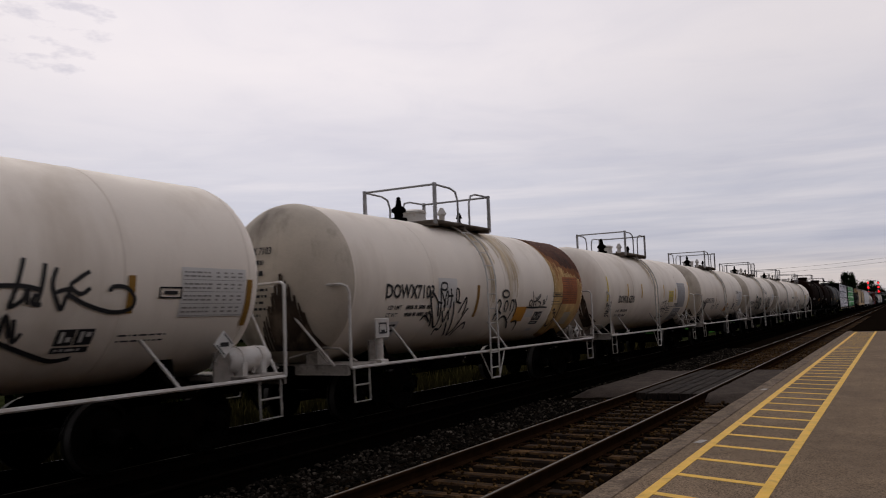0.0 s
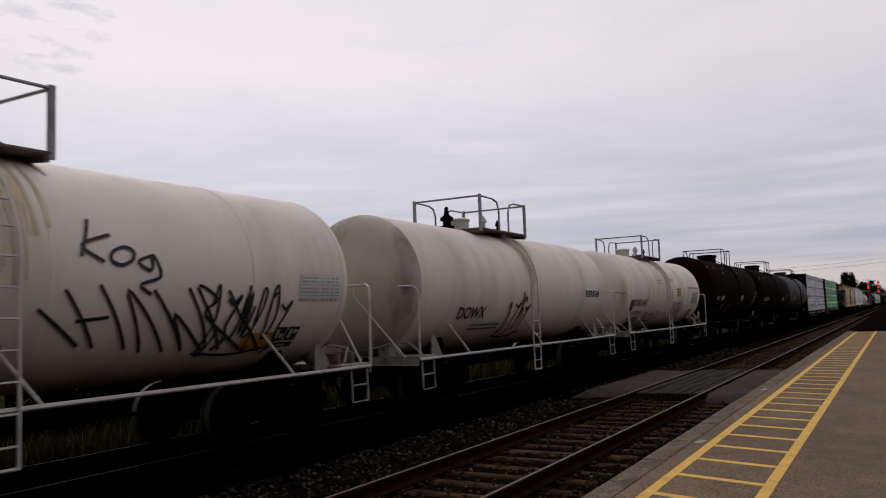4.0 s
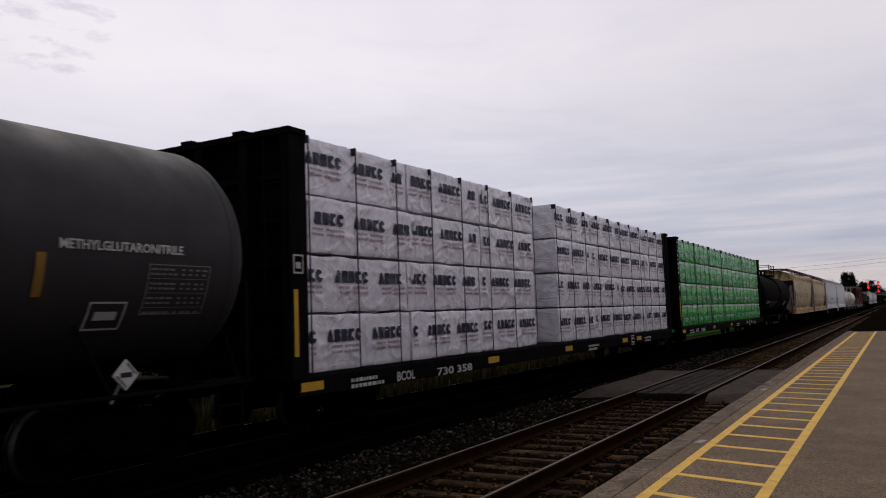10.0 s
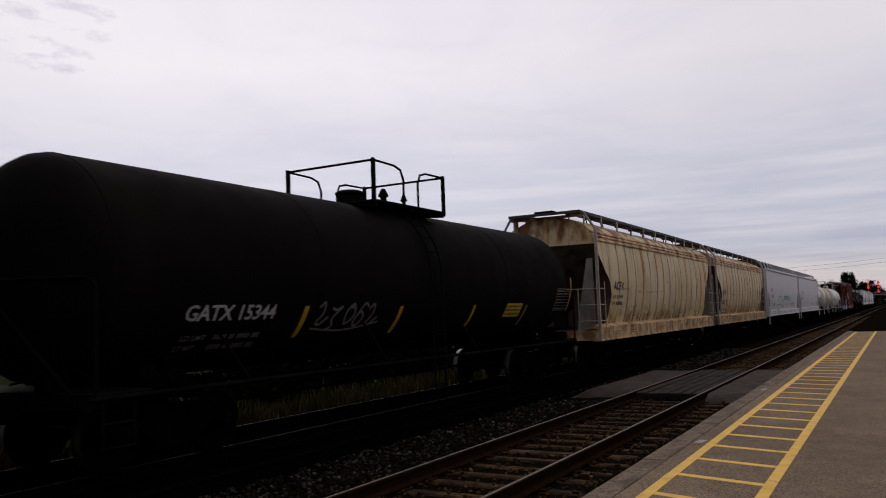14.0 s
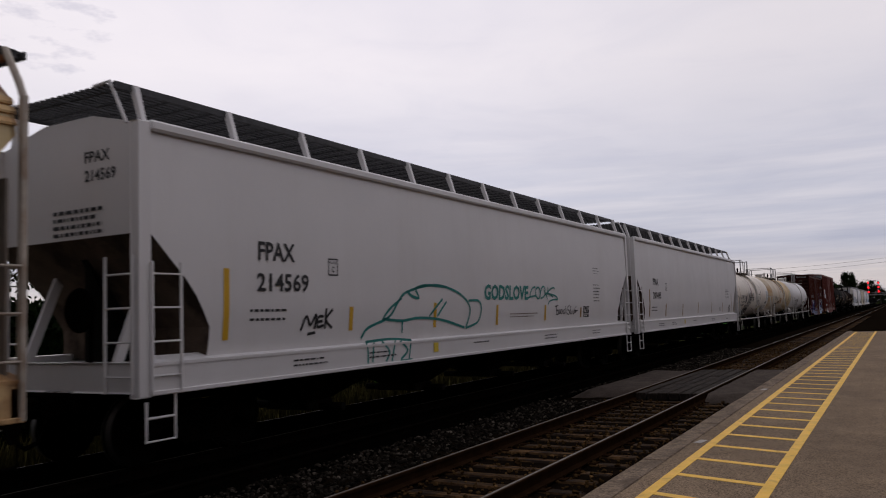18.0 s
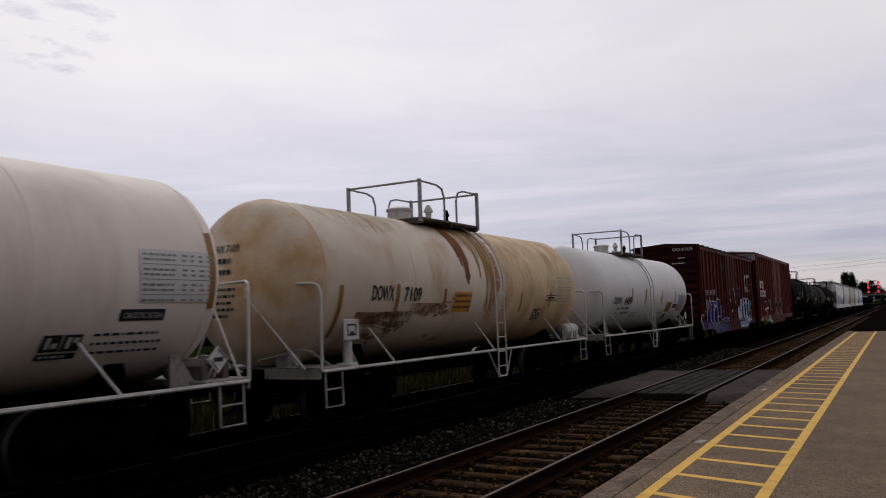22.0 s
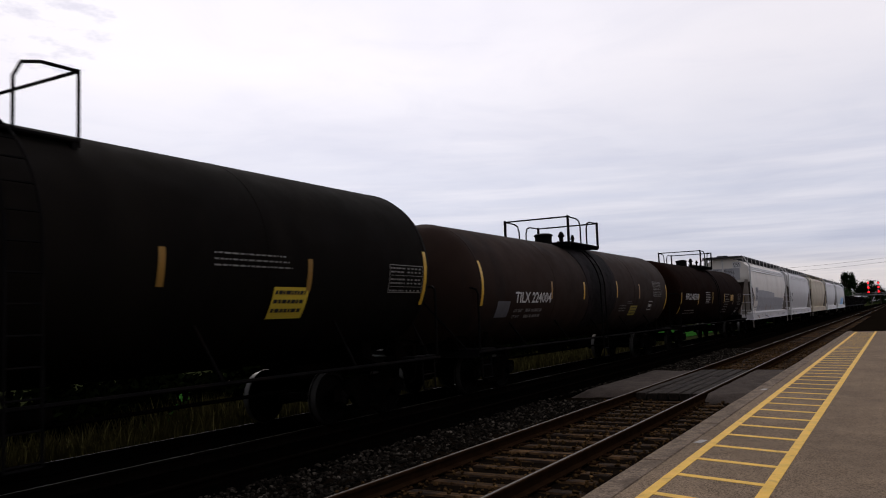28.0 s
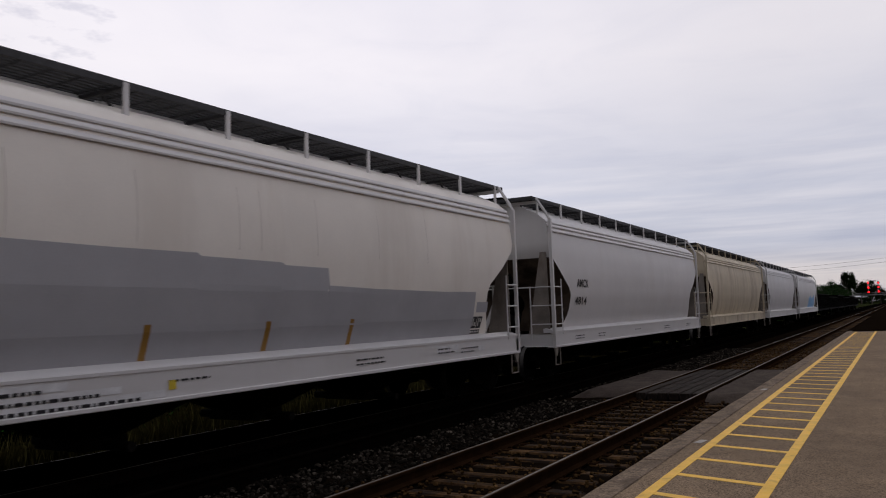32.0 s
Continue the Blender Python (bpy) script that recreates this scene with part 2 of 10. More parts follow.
class Paint:
    """Flat shapes on a surface; surf(u, z) gives the point of the surface, u along the car and z its height."""

    def __init__(self, surf, lift=0.006):
        self.g, self.surf, self.lift = Geo(), surf, lift

    def put(self, pts, faces, lift=0.0):
        self.g.add([self.surf(u, z, self.lift + lift) for u, z in pts], faces)
        return self

    def text(self, body, u0, z0, width, height, bold=0.028, lean=0.0):
        v, f, w = text_flat(body, bold)
        return self.put([(u0 + p[0] / w * width + lean * p[1] * height, z0 + p[1] * height) for p in v], f)

    def rect(self, u0, u1, z0, z1, lift=0.0):
        n = max(1, int(abs(z1 - z0) / 0.09))
        v = [(u, z0 + (z1 - z0) * i / n) for i in range(n + 1) for u in (u0, u1)]
        return self.put(v, [(2 * i, 2 * i + 1, 2 * i + 3, 2 * i + 2) for i in range(n)], lift)

    def border(self, u0, u1, z0, z1, w=0.02):
        self.rect(u0, u1, z0, z0 + w).rect(u0, u1, z1 - w, z1).rect(u0, u0 + w, z0 + w, z1 - w)
        return self.rect(u1 - w, u1, z0 + w, z1 - w)

    def lines(self, u0, z0, width, rows, step=0.09, h=0.045, rng=None):
        """Rows of word-like bars, from the top row at z0 down."""
        rng = rng or random.Random(int(abs(u0) * 100 + z0 * 37))
        for r in range(rows):
            u, end = u0, u0 + width * rng.uniform(0.65, 1.0)
            while u < end:
                w = rng.uniform(0.03, 0.13)
                self.rect(u, min(u + w, end), z0 - r * step - h, z0 - r * step)
                u += w + 0.03
        return self

    def diamond(self, u, z, r):
        return self.put([(u - r, z), (u, z - r), (u + r, z), (u, z + r)], [(0, 1, 2, 3)])

    def stroke(self, pts, w=0.05, lift=0.0):
        """A painted line through pts, rounded off between them."""
        out = []
        for i in range(len(pts) - 1):
            p0, p1, p2, p3 = pts[max(i - 1, 0)], pts[i], pts[i + 1], pts[min(i + 2, len(pts) - 1)]
            for k in range(5):
                s = k / 5
                out.append(tuple(0.5 * (2 * p1[a] + (p2[a] - p0[a]) * s + (2 * p0[a] - 5 * p1[a] + 4 * p2[a] - p3[a]) * s * s + (3 * p1[a] - p0[a] - 3 * p2[a] + p3[a]) * s ** 3) for a in (0, 1)))
        out.append(pts[-1])
        v, n = [], len(out)
        for i in range(n):
            a, b = out[max(i - 1, 0)], out[min(i + 1, n - 1)]
            dx, dz = b[0] - a[0], b[1] - a[1]
            d = math.hypot(dx, dz) or 1.0
            v += [(out[i][0] - dz / d * w / 2, out[i][1] + dx / d * w / 2), (out[i][0] + dz / d * w / 2, out[i][1] - dx / d * w / 2)]
        return self.put(v, [(2 * i, 2 * i + 1, 2 * i + 3, 2 * i + 2) for i in range(n - 1)], lift)

    def fill(self, poly, du=0.07, lift=0.0):
        """A filled outline, in narrow upright strips that follow the surface."""
        lo, hi = min(p[0] for p in poly), max(p[0] for p in poly)
        n = max(1, int((hi - lo) / du))

        def cuts(u):
            zs_at = []
            for (a, za), (b, zb) in zip(poly, poly[1:] + poly[:1]):
                if (a <= u) != (b <= u):
                    zs_at.append(za + (zb - za) * (u - a) / (b - a))
            return sorted(zs_at)

        for i in range(n):
            ua, ub = lo + (hi - lo) * i / n + 1e-4, lo + (hi - lo) * (i + 1) / n - 1e-4
            ca, cb = cuts(ua), cuts(ub)
            if len(ca) != len(cb):
                ca = cb = ca if len(ca) < len(cb) else cb
            for k in range(0, len(ca) - 1, 2):
                m = max(1, int((ca[k + 1] - ca[k]) / 0.09))
                pts = []
                for j in range(m + 1):
                    pts += [(ua, ca[k] + (ca[k + 1] - ca[k]) * j / m), (ub, cb[k] + (cb[k + 1] - cb[k]) * j / m)]
                self.put(pts, [(2 * j, 2 * j + 1, 2 * j + 3, 2 * j + 2) for j in range(m)], lift)
        return self

    def scrawl(self, u0, u1, z0, z1, letters=5, w=0.035, seed=1):
        """A quick spray-painted tag: looping letter-like strokes, no real word."""
        rng = random.Random(seed)
        step = (u1 - u0) / letters
        shapes = [
            [(0.9, 0.55), (0.55, 0.95), (0.1, 0.6), (0.4, 0.05), (0.9, 0.35), (0.75, 0.8), (0.3, 0.75)],
            [(0.0, 0.75), (0.3, 1.0), (0.5, 0.5), (0.25, 0.1), (0.6, 0.0), (1.05, 0.35)],
            [(0.0, 0.1), (0.3, 0.9), (0.45, 0.2), (0.7, 0.95), (0.85, 0.15), (1.1, 0.7)],
            [(0.1, 0.35), (0.45, 0.7), (0.85, 0.4), (0.5, 0.05), (0.15, 0.3), (0.55, 1.05), (1.0, 0.9)],
            [(-0.1, 0.2), (0.4, 0.35), (0.9, 1.0), (0.55, 1.1), (0.4, 0.6), (0.65, -0.1), (0.95, 0.05)],
            [(0.0, 0.9), (0.5, 0.8), (1.0, 0.95), (0.4, 0.45), (0.75, 0.1), (0.2, -0.05)],
        ]
        for i in range(letters):
            a = u0 + i * step + rng.uniform(-0.1, 0.1) * step
            wide, tall, low = step * rng.uniform(0.85, 1.15), (z1 - z0) * rng.uniform(0.8, 1.1), rng.uniform(-0.08, 0.1) * (z1 - z0)
            self.stroke([(a + (p + 0.25 * q) * wide * 0.85, z0 + low + q * tall) for p, q in rng.choice(shapes)], w * rng.uniform(0.85, 1.15))
        if letters > 3:
            self.stroke([(u0, z0 - 0.02), (u0 + (u1 - u0) * 0.5, z0 - 0.07), (u1 + 0.1, z0 + 0.05)], w * 0.8)
        return self

    def obj(self, name, material, parent, label=""):
        me = mesh_of(name, self.g, material, 0, False)
        bm = bmesh.new()
        bm.from_mesh(me)
        bmesh.ops.remove_doubles(bm, verts=bm.verts, dist=0.0006)
        bm.to_mesh(me)
        bm.free()
        return part(name, me, None, parent, label)
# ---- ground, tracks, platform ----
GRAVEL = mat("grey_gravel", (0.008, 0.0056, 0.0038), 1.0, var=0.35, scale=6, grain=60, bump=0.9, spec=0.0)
# gravel copy with the train's shade put into its colour
SHADED_GRAVEL = mat("shaded_ballast", (0.0016, 0.0013, 0.0011), 1.0, var=0.35, scale=6, grain=60, bump=0.9, spec=0.0)
STONE = mat("ballast_stone", (0.125, 0.104, 0.083), 0.9, var=0.35, scale=3, grain=30, bump=0.3, island=0.97, spec=0.0)
BROWN_STONE = mat("rust_stained_stone", (0.20, 0.115, 0.048), 0.9, var=0.35, scale=3, grain=30, bump=0.3, island=0.78, spec=0.0)
GRASS_SOIL = mat("grass_soil", (0.022, 0.026, 0.010), 1.0, var=0.4, scale=0.8, grain=20, bump=0.8, spec=0.0)
RUST_STEEL = mat("rusty_rail_steel", (0.024, 0.012, 0.006), 0.9, var=0.3, scale=4, grain=50, bump=0.3, spec=0.0)
# rail steel near the train, its shade put into the colour
SHADED_RAIL = mat("shaded_rail_steel", (0.004, 0.003, 0.0024), 0.95, var=0.3, scale=4, grain=50, bump=0.3, spec=0.0)
RAIL_BROWN = mat("dull_brown_rail_head", (0.060, 0.036, 0.021), 0.8, var=0.3, scale=5, grain=60, bump=0.1, spec=0.05)
RAIL_TOP = mat("worn_rail_head", (0.11, 0.10, 0.09), 0.55, metal=0.6, var=0.15, scale=5, grain=80, bump=0.02)
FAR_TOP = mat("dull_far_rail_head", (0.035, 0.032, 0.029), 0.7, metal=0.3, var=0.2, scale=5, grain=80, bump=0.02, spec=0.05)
TIE = mat("weathered_tie", (0.115, 0.062, 0.026), 0.9, var=0.55, scale=6, grain=24, bump=1.0, stain=(0.014, 0.010, 0.008), amount=0.95, stretch=(2.2, 12, 6), edge=(0.44, 0.58), random_obj=0.6, spec=0.04)
ASPHALT = mat("platform_asphalt", (0.198, 0.143, 0.095), 0.95, var=0.16, scale=2.5, grain=60, speck=0.5, bump=1.0, stain=(0.130, 0.095, 0.066), amount=0.6, stretch=(0.7, 0.3, 1), edge=(0.42, 0.7), spec=0.08)
CROSS_ASPHALT = mat("crossing_asphalt", (0.058, 0.046, 0.038), 0.95, var=0.3, scale=3, grain=60, speck=0.35, bump=0.8, spec=0.03)
CONCRETE = mat("coping_concrete", (0.172, 0.126, 0.087), 0.9, var=0.3, scale=7, grain=45, speck=0.45, bump=0.7, stain=(0.07, 0.05, 0.035), amount=0.75, stretch=(5, 2.0, 2), edge=(0.44, 0.66), random_obj=0.12, spec=0.15)
YELLOW = mat("yellow_line_paint", (0.80, 0.475, 0.07), 0.7, var=0.12, scale=4, grain=60, bump=0.25, stain=(0.20, 0.15, 0.10), amount=0.55, stretch=(6, 6, 6), edge=(0.56, 0.72))
PALE = mat("worn_white_paint", (0.34, 0.32, 0.29), 0.7, var=0.15)

ground = thing("ground", "gravel and grass ground along two railway tracks", "ground", kind="structure")
g = Geo()
xs = [-2500, -300, -60, -30, -18, -13.2, -11.9, -10.9, -8.2, -7.0, -5.95, -5.75, -3.25, -3.05, -2.7, 1.2, 12, 60, 300, 2500]
zs = [-0.2, -0.2, -0.2, -0.3, -0.5, -0.55, -0.42, -0.16, -0.16, -0.24, -0.20, -0.205, -0.205, -0.22, -0.22, -0.2, -0.2, -0.2, -0.2, -0.2]
ysl = [-2500, -300, -40, 0, 40, 120, 300, 700, 2500]
nv = len(xs)
g.add([(x, y, z) for y in ysl for x, z in zip(xs, zs)], [(j * nv + i, j * nv + i + 1, (j + 1) * nv + i + 1, (j + 1) * nv + i) for j in range(len(ysl) - 1) for i in range(nv - 1)])
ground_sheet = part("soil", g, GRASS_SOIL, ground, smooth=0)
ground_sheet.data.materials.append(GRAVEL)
ground_sheet.data.materials.append(SHADED_GRAVEL)
# the strip under the train gets the gravel darkened for its shade
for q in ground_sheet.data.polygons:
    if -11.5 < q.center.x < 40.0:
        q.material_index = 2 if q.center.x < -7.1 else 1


def rail_geo(x, y0, y1):
    prof = [(-0.07, -0.17), (0.07, -0.17), (0.07, -0.155), (0.012, -0.13), (0.012, -0.045), (0.036, -0.035), (0.036, -0.008), (0.028, 0.0), (0.010, 0.001), (-0.016, 0.001), (-0.028, 0.0), (-0.036, -0.008), (-0.036, -0.035), (-0.012, -0.045), (-0.012, -0.13), (-0.07, -0.155)]
    return Geo().prism([(x + a, b) for a, b in prof], "y", y0, y1)


tie_mesh = {}


def track(name, label, cx, y_from, y_to, first, count):
    tr = thing(name, label, "track", kind="structure")
    for s in (-1, 1):
        rail = part("rail", rail_geo(cx + s * 0.7525, y_from, y_to), RUST_STEEL if cx > -6 else SHADED_RAIL, tr, "rusty steel rail with a worn head", smooth=0)
        rail.data.materials.append(RAIL_BROWN if cx > -6 else SHADED_RAIL)
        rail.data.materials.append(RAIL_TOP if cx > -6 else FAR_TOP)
        for q in rail.data.polygons:
            if q.normal.z > 0.9 and q.center.z > -0.01:
                q.material_index = 2 if q.center.z > 0.0008 else 1
    if "tie" not in tie_mesh:
        tie_mesh["tie"] = mesh_of("sleeper", Geo().box(-1.3, 1.3, -0.105, 0.105, -0.18, 0, 0.025), TIE)
        tie_mesh["plate"] = mesh_of("tie_plate", Geo().box(-0.16, 0.16, -0.09, 0.09, 0, 0.016, 0.004).box(-0.12, -0.095, -0.06, -0.035, 0, 0.045).box(0.095, 0.12, 0.035, 0.06, 0, 0.045), RUST_STEEL, smooth=0)
    rng = random.Random(5)
    for i in range(count):
        y = first + i * 0.56
        if 17.8 < y < 24.4 and cx > -6:
            continue
        t = part("sleeper", tie_mesh["tie"], None, tr, at=(cx + rng.uniform(-0.03, 0.03), y + rng.uniform(-0.02, 0.02), -0.178 + rng.uniform(-0.016, 0.004)))
        t.rotation_euler = (rng.uniform(-0.03, 0.03), rng.uniform(-0.006, 0.006), rng.uniform(-0.022, 0.022))
        if y < 34 and cx > -6:
            for s in (-1, 1):
                part("tie_plate", tie_mesh["plate"], None, t, at=(s * 0.7525 - (t.location.x - cx), 0, 0))
    return tr


near_track = track("near_track", "railway track with rusty rails on brown ties", NEAR_X, -60, 1200, -13.8, 240)
far_track = track("far_track", "railway track under the freight train", TRAIN_X, -60, 1200, -13.7, 138)
loose_rail = tagged(part("loose_rail", rail_geo(0, -25, 60), SHADED_RAIL, None, at=(-7.65, 0, -0.08), smooth=0), "old rusty rail lying beside the far track", "rail")

# loose stones over the ballast
rng = random.Random(11)
ico = []
for k in range(6):
    r2 = random.Random(100 + k)
    pts = [Vector((r2.uniform(-1, 1), r2.uniform(-1, 1), r2.uniform(-0.7, 0.7))).normalized() for _ in range(9)]
    bm = bmesh.new()
    for q in [Vector((1, 0, 0)), Vector((-1, 0, 0)), Vector((0, 1, 0)), Vector((0, -1, 0)), Vector((0, 0, 0.8)), Vector((0, 0, -0.8))] + pts:
        bm.verts.new(q * r2.uniform(0.8, 1.1))
    bmesh.ops.convex_hull(bm, input=bm.verts)
    bmesh.ops.delete(bm, geom=[v for v in bm.verts if not v.link_faces], context="VERTS")
    bm.verts.index_update()
    ico.append(([v.co.copy() for v in bm.verts], [tuple(v.index for v in f.verts) for f in bm.faces]))
    bm.free()


def ground_z(x):
    return float(np.interp(x, xs, zs))


def strew(name, label, stone, boxes, small, large):
    sg = Geo()
    for x0, x1, y0, y1, n in boxes:
        for _ in range(n):
            x, y = rng.uniform(x0, x1), y0 + (y1 - y0) * rng.random() ** 1.5
            if 17.5 < y < 24.6 and x > -7.2:
                continue
            v, f = rng.choice(ico)
            s = rng.uniform(small, large) * (1 + y / 60)
            m = Matrix.Rotation(rng.uniform(0, 6.28), 3, "Z") @ Matrix.Rotation(rng.uniform(-0.6, 0.6), 3, "X")
            o = Vector((x, y, ground_z(x) + s * 0.25 + (0.04 * rng.random() if stone is BROWN_STONE else 0)))
            sg.add([o + (m @ p) * s for p in v], f)
    st = part(name, sg, stone, None, smooth=0)
    return tagged(st, label, "gravel", kind="stuff")


strew("ballast", "loose grey crushed stone between the tracks", STONE, [(-7.30, -5.75, 4, 40, 9500), (-7.2, -5.75, -9, 4, 900)], 0.013, 0.034)
strew("rusty_ballast", "rust-brown crushed stone between the brown ties", BROWN_STONE, [(-5.8, -3.1, 5, 45, 3600), (-3.1, -2.63, 5, 40, 500), (-5.8, -2.63, -9, 5, 1200)], 0.010, 0.030)

# asphalt crossing over the near track
TIMBER = mat("crossing_timber", (0.030, 0.022, 0.017), 0.9, var=0.4, scale=4, grain=30, bump=0.8, stain=(0.05, 0.042, 0.036), amount=0.6, stretch=(8, 0.8, 3), spec=0.08, random_obj=0.3)
crossing = thing("crossing", "worn asphalt and timber crossing laid level with the rails", "crossing", kind="structure")


def worn_slab(x0, x1, y0, y1, z, skirt, seed):
    """A rough-edged slab whose rim ramps down into the ballast."""
    r = random.Random(seed)
    nx, ny = max(4, int((x1 - x0) / 0.22)), int((y1 - y0) / 0.25)
    sl = Geo()
    for j in range(ny + 1):
        for i in range(nx + 1):
            x, y = x0 + (x1 - x0) * i / nx, y0 + (y1 - y0) * j / ny
            rim = min(y - y0, y1 - y, (x - x0) if skirt == "x" else 9.0) / 0.45
            if rim < 1:
                x, y = x + r.uniform(-0.07, 0.07), y + r.uniform(-0.12, 0.12)
            drop = -0.24 * max(0.0, 1 - rim) ** 1.4
            sl.v.append((x, y, z + drop + 0.012 * noise.noise(Vector((x * 1.3, y * 1.3, seed)))))
    w = nx + 1
    sl.f = [(j * w + i, j * w + i + 1, (j + 1) * w + i + 1, (j + 1) * w + i) for j in range(ny) for i in range(nx)]
    top = len(sl.v)
    sl.v += [(x, y, -0.34) for x, y, z_ in sl.v]
    sl.f += [tuple(k + top for k in reversed(q)) for q in sl.f]
    ring = [i for i in range(w)] + [j * w + nx for j in range(1, ny + 1)] + [ny * w + i for i in range(nx - 1, -1, -1)] + [j * w for j in range(ny - 1, 0, -1)]
    sl.f += [(a, b, b + top, a + top) for a, b in zip(ring, ring[1:] + ring[:1])]
    return sl


part("crossing_panel", worn_slab(-6.95, -5.33, 18.2, 24.6, -0.025, "x", 3), CROSS_ASPHALT, crossing, smooth=60)
part("crossing_panel", worn_slab(-3.68, -2.64, 17.4, 25.2, -0.04, "y", 4), CROSS_ASPHALT, crossing, smooth=60)
plank = mesh_of("timber", Geo().box(-0.105, 0.105, -1.14, 1.14, -0.16, 0, 0.012), TIMBER)
prng = random.Random(8)
for i in range(6):
    for j in range(3):
        part("timber", plank, None, crossing, at=(-5.10 + i * 0.242, 18.85 + j * 2.3 + prng.uniform(-0.03, 0.03), -0.03 + prng.uniform(-0.012, 0.008)))

# platform
EDGE, PZ, PEND = -2.621, 0.15, 50.0
platform = thing("platform", "low asphalt station platform with a concrete edge", "platform", kind="structure")
part("asphalt_surface", Geo().box(-2.335, 9.0, -30, PEND, -0.35, PZ), ASPHALT, platform, smooth=0)
copm = {}
for i in range(27):
    y = -30.0 + i * 3.0
    if y > PEND - 2:
        break
    if "c" not in copm:
        copm["c"] = mesh_of("coping_slab", Geo().box(0, 0.272, 0.004, 2.996, -0.5, 0, 0.014), CONCRETE)
    part("coping_slab", copm["c"], None, platform, at=(EDGE, y, PZ + 0.004 * ((i * 7) % 3 - 1)))
for x0, x1 in ((-2.153, -2.045), (-1.203, -1.095)):
    part("safety_line", Geo().box(x0, x1, -30, PEND - 0.3, PZ - 0.01, PZ + 0.004), YELLOW, platform, "yellow painted line", smooth=0)
stripe = mesh_of("safety_stripe", Geo().prism([(-2.045, 0.2), (-2.045, 0.315), (-1.203, 0.065), (-1.203, -0.05)], "z", PZ - 0.01, PZ + 0.0035), YELLOW, smooth=0)
for i in range(84):
    y = 7.115 + (i - 36) * 0.915
    if y < PEND - 0.8:
        part("safety_stripe", stripe, None, platform, at=(0, y, 0))

pale = mesh_of("paint_mark", Geo().prism([(-0.06, -0.12), (0.035, -0.13), (0.07, 0.11), (-0.02, 0.13)], "z", 0, 0.004), PALE, smooth=0)
for x, y in ((-2.26, 10.35), (-2.42, 17.0)):
    part("paint_mark", pale, None, platform, "worn white paint mark", at=(x, y, PZ + 0.001))

# unseen wall added behind the camera, along the platform, to block low sky light
BLOCKER_WALL = mat("dark_blocker_wall", (0.11, 0.065, 0.048), 0.9, var=0.25, scale=1.5, grain=20, bump=0.5)
tagged(part("wall_east", Geo().box(6.2, 6.5, -60, 120, PZ - 0.4, 6.4), BLOCKER_WALL, None, smooth=0), "unseen plain dark wall added to block low sky light", "wall", kind="structure")
# ---- railway cars: local space, x towards the platform, y along the train, z = 0 on the rails ----
BLACK_IRON = mat("black_running_gear", (0.0026, 0.0022, 0.0019), 0.9, var=0.3, scale=4, grain=40, bump=0.3, stain=(0.007, 0.0048, 0.0034), amount=0.5, stretch=(3, 3, 3), spec=0.0)
WHEEL = mat("worn_wheel_steel", (0.003, 0.0026, 0.0023), 0.9, var=0.3, scale=5, spec=0.02)
TREAD = mat("bright_wheel_rim", (0.10, 0.095, 0.09), 0.5, metal=0.6, var=0.15)
WHITE_P = mat("off_white_tank_paint", (0.79, 0.72, 0.63), 0.62, var=0.06, scale=0.6, bump=0.05, stain=(0.44, 0.36, 0.27), amount=0.55, stretch=(0.9, 0.9, 0.14), edge=(0.48, 0.75))
GREYWHITE_P = mat("clean_white_tank_paint", (0.74, 0.715, 0.70), 0.6, var=0.04, scale=0.6, bump=0.04, stain=(0.40, 0.38, 0.36), amount=0.25, stretch=(0.9, 0.9, 0.14), edge=(0.5, 0.8))
DIRTY_P = mat("grimy_cream_tank_paint", (0.67, 0.58, 0.45), 0.6, var=0.14, scale=0.8, bump=0.06, stain=(0.42, 0.24, 0.10), amount=0.75, stretch=(0.9, 0.9, 0.4), edge=(0.52, 0.72))
SOOTY_P = mat("sooty_tank_head_paint", (0.50, 0.44, 0.36), 0.7, var=0.15, scale=1.0, bump=0.06, stain=(0.075, 0.055, 0.042), amount=0.65, stretch=(1.1, 1.1, 0.35), edge=(0.5, 0.68))
RUSTY_HEAD = mat("rust_mottled_tank_head", (0.66, 0.56, 0.42), 0.65, var=0.12, scale=1.0, bump=0.06, stain=(0.47, 0.27, 0.11), amount=0.85, stretch=(0.9, 0.9, 0.9), edge=(0.46, 0.66))
TAN_GRIME = mat("tan_rust_grime", (0.67, 0.51, 0.30), 0.75, var=0.2, scale=1.4, grain=35, bump=0.08, stain=(0.34, 0.19, 0.075), amount=0.75, stretch=(1.2, 1.2, 0.8), edge=(0.48, 0.68))
DECK = mat("grimy_deck_grating", (0.13, 0.105, 0.085), 0.85, var=0.3, scale=6)
RAIL_WHITE = mat("white_handrail_paint", (0.56, 0.54, 0.51), 0.5, var=0.1, scale=3, stain=(0.3, 0.2, 0.13), amount=0.4, stretch=(5, 5, 5))
GRIMY_WHITE = mat("grimy_white_brake_gear", (0.30, 0.27, 0.24), 0.7, var=0.25, scale=4, stain=(0.06, 0.045, 0.035), amount=0.8, stretch=(4, 4, 4))
STEP_GREY = mat("worn_grey_step", (0.36, 0.34, 0.31), 0.6, var=0.2, scale=4, stain=(0.10, 0.07, 0.05), amount=0.6, stretch=(5, 5, 5))
TOP_RAIL = mat("weathered_grey_railing", (0.33, 0.33, 0.335), 0.55, var=0.2, scale=4, stain=(0.16, 0.12, 0.09), amount=0.5, stretch=(5, 5, 5))
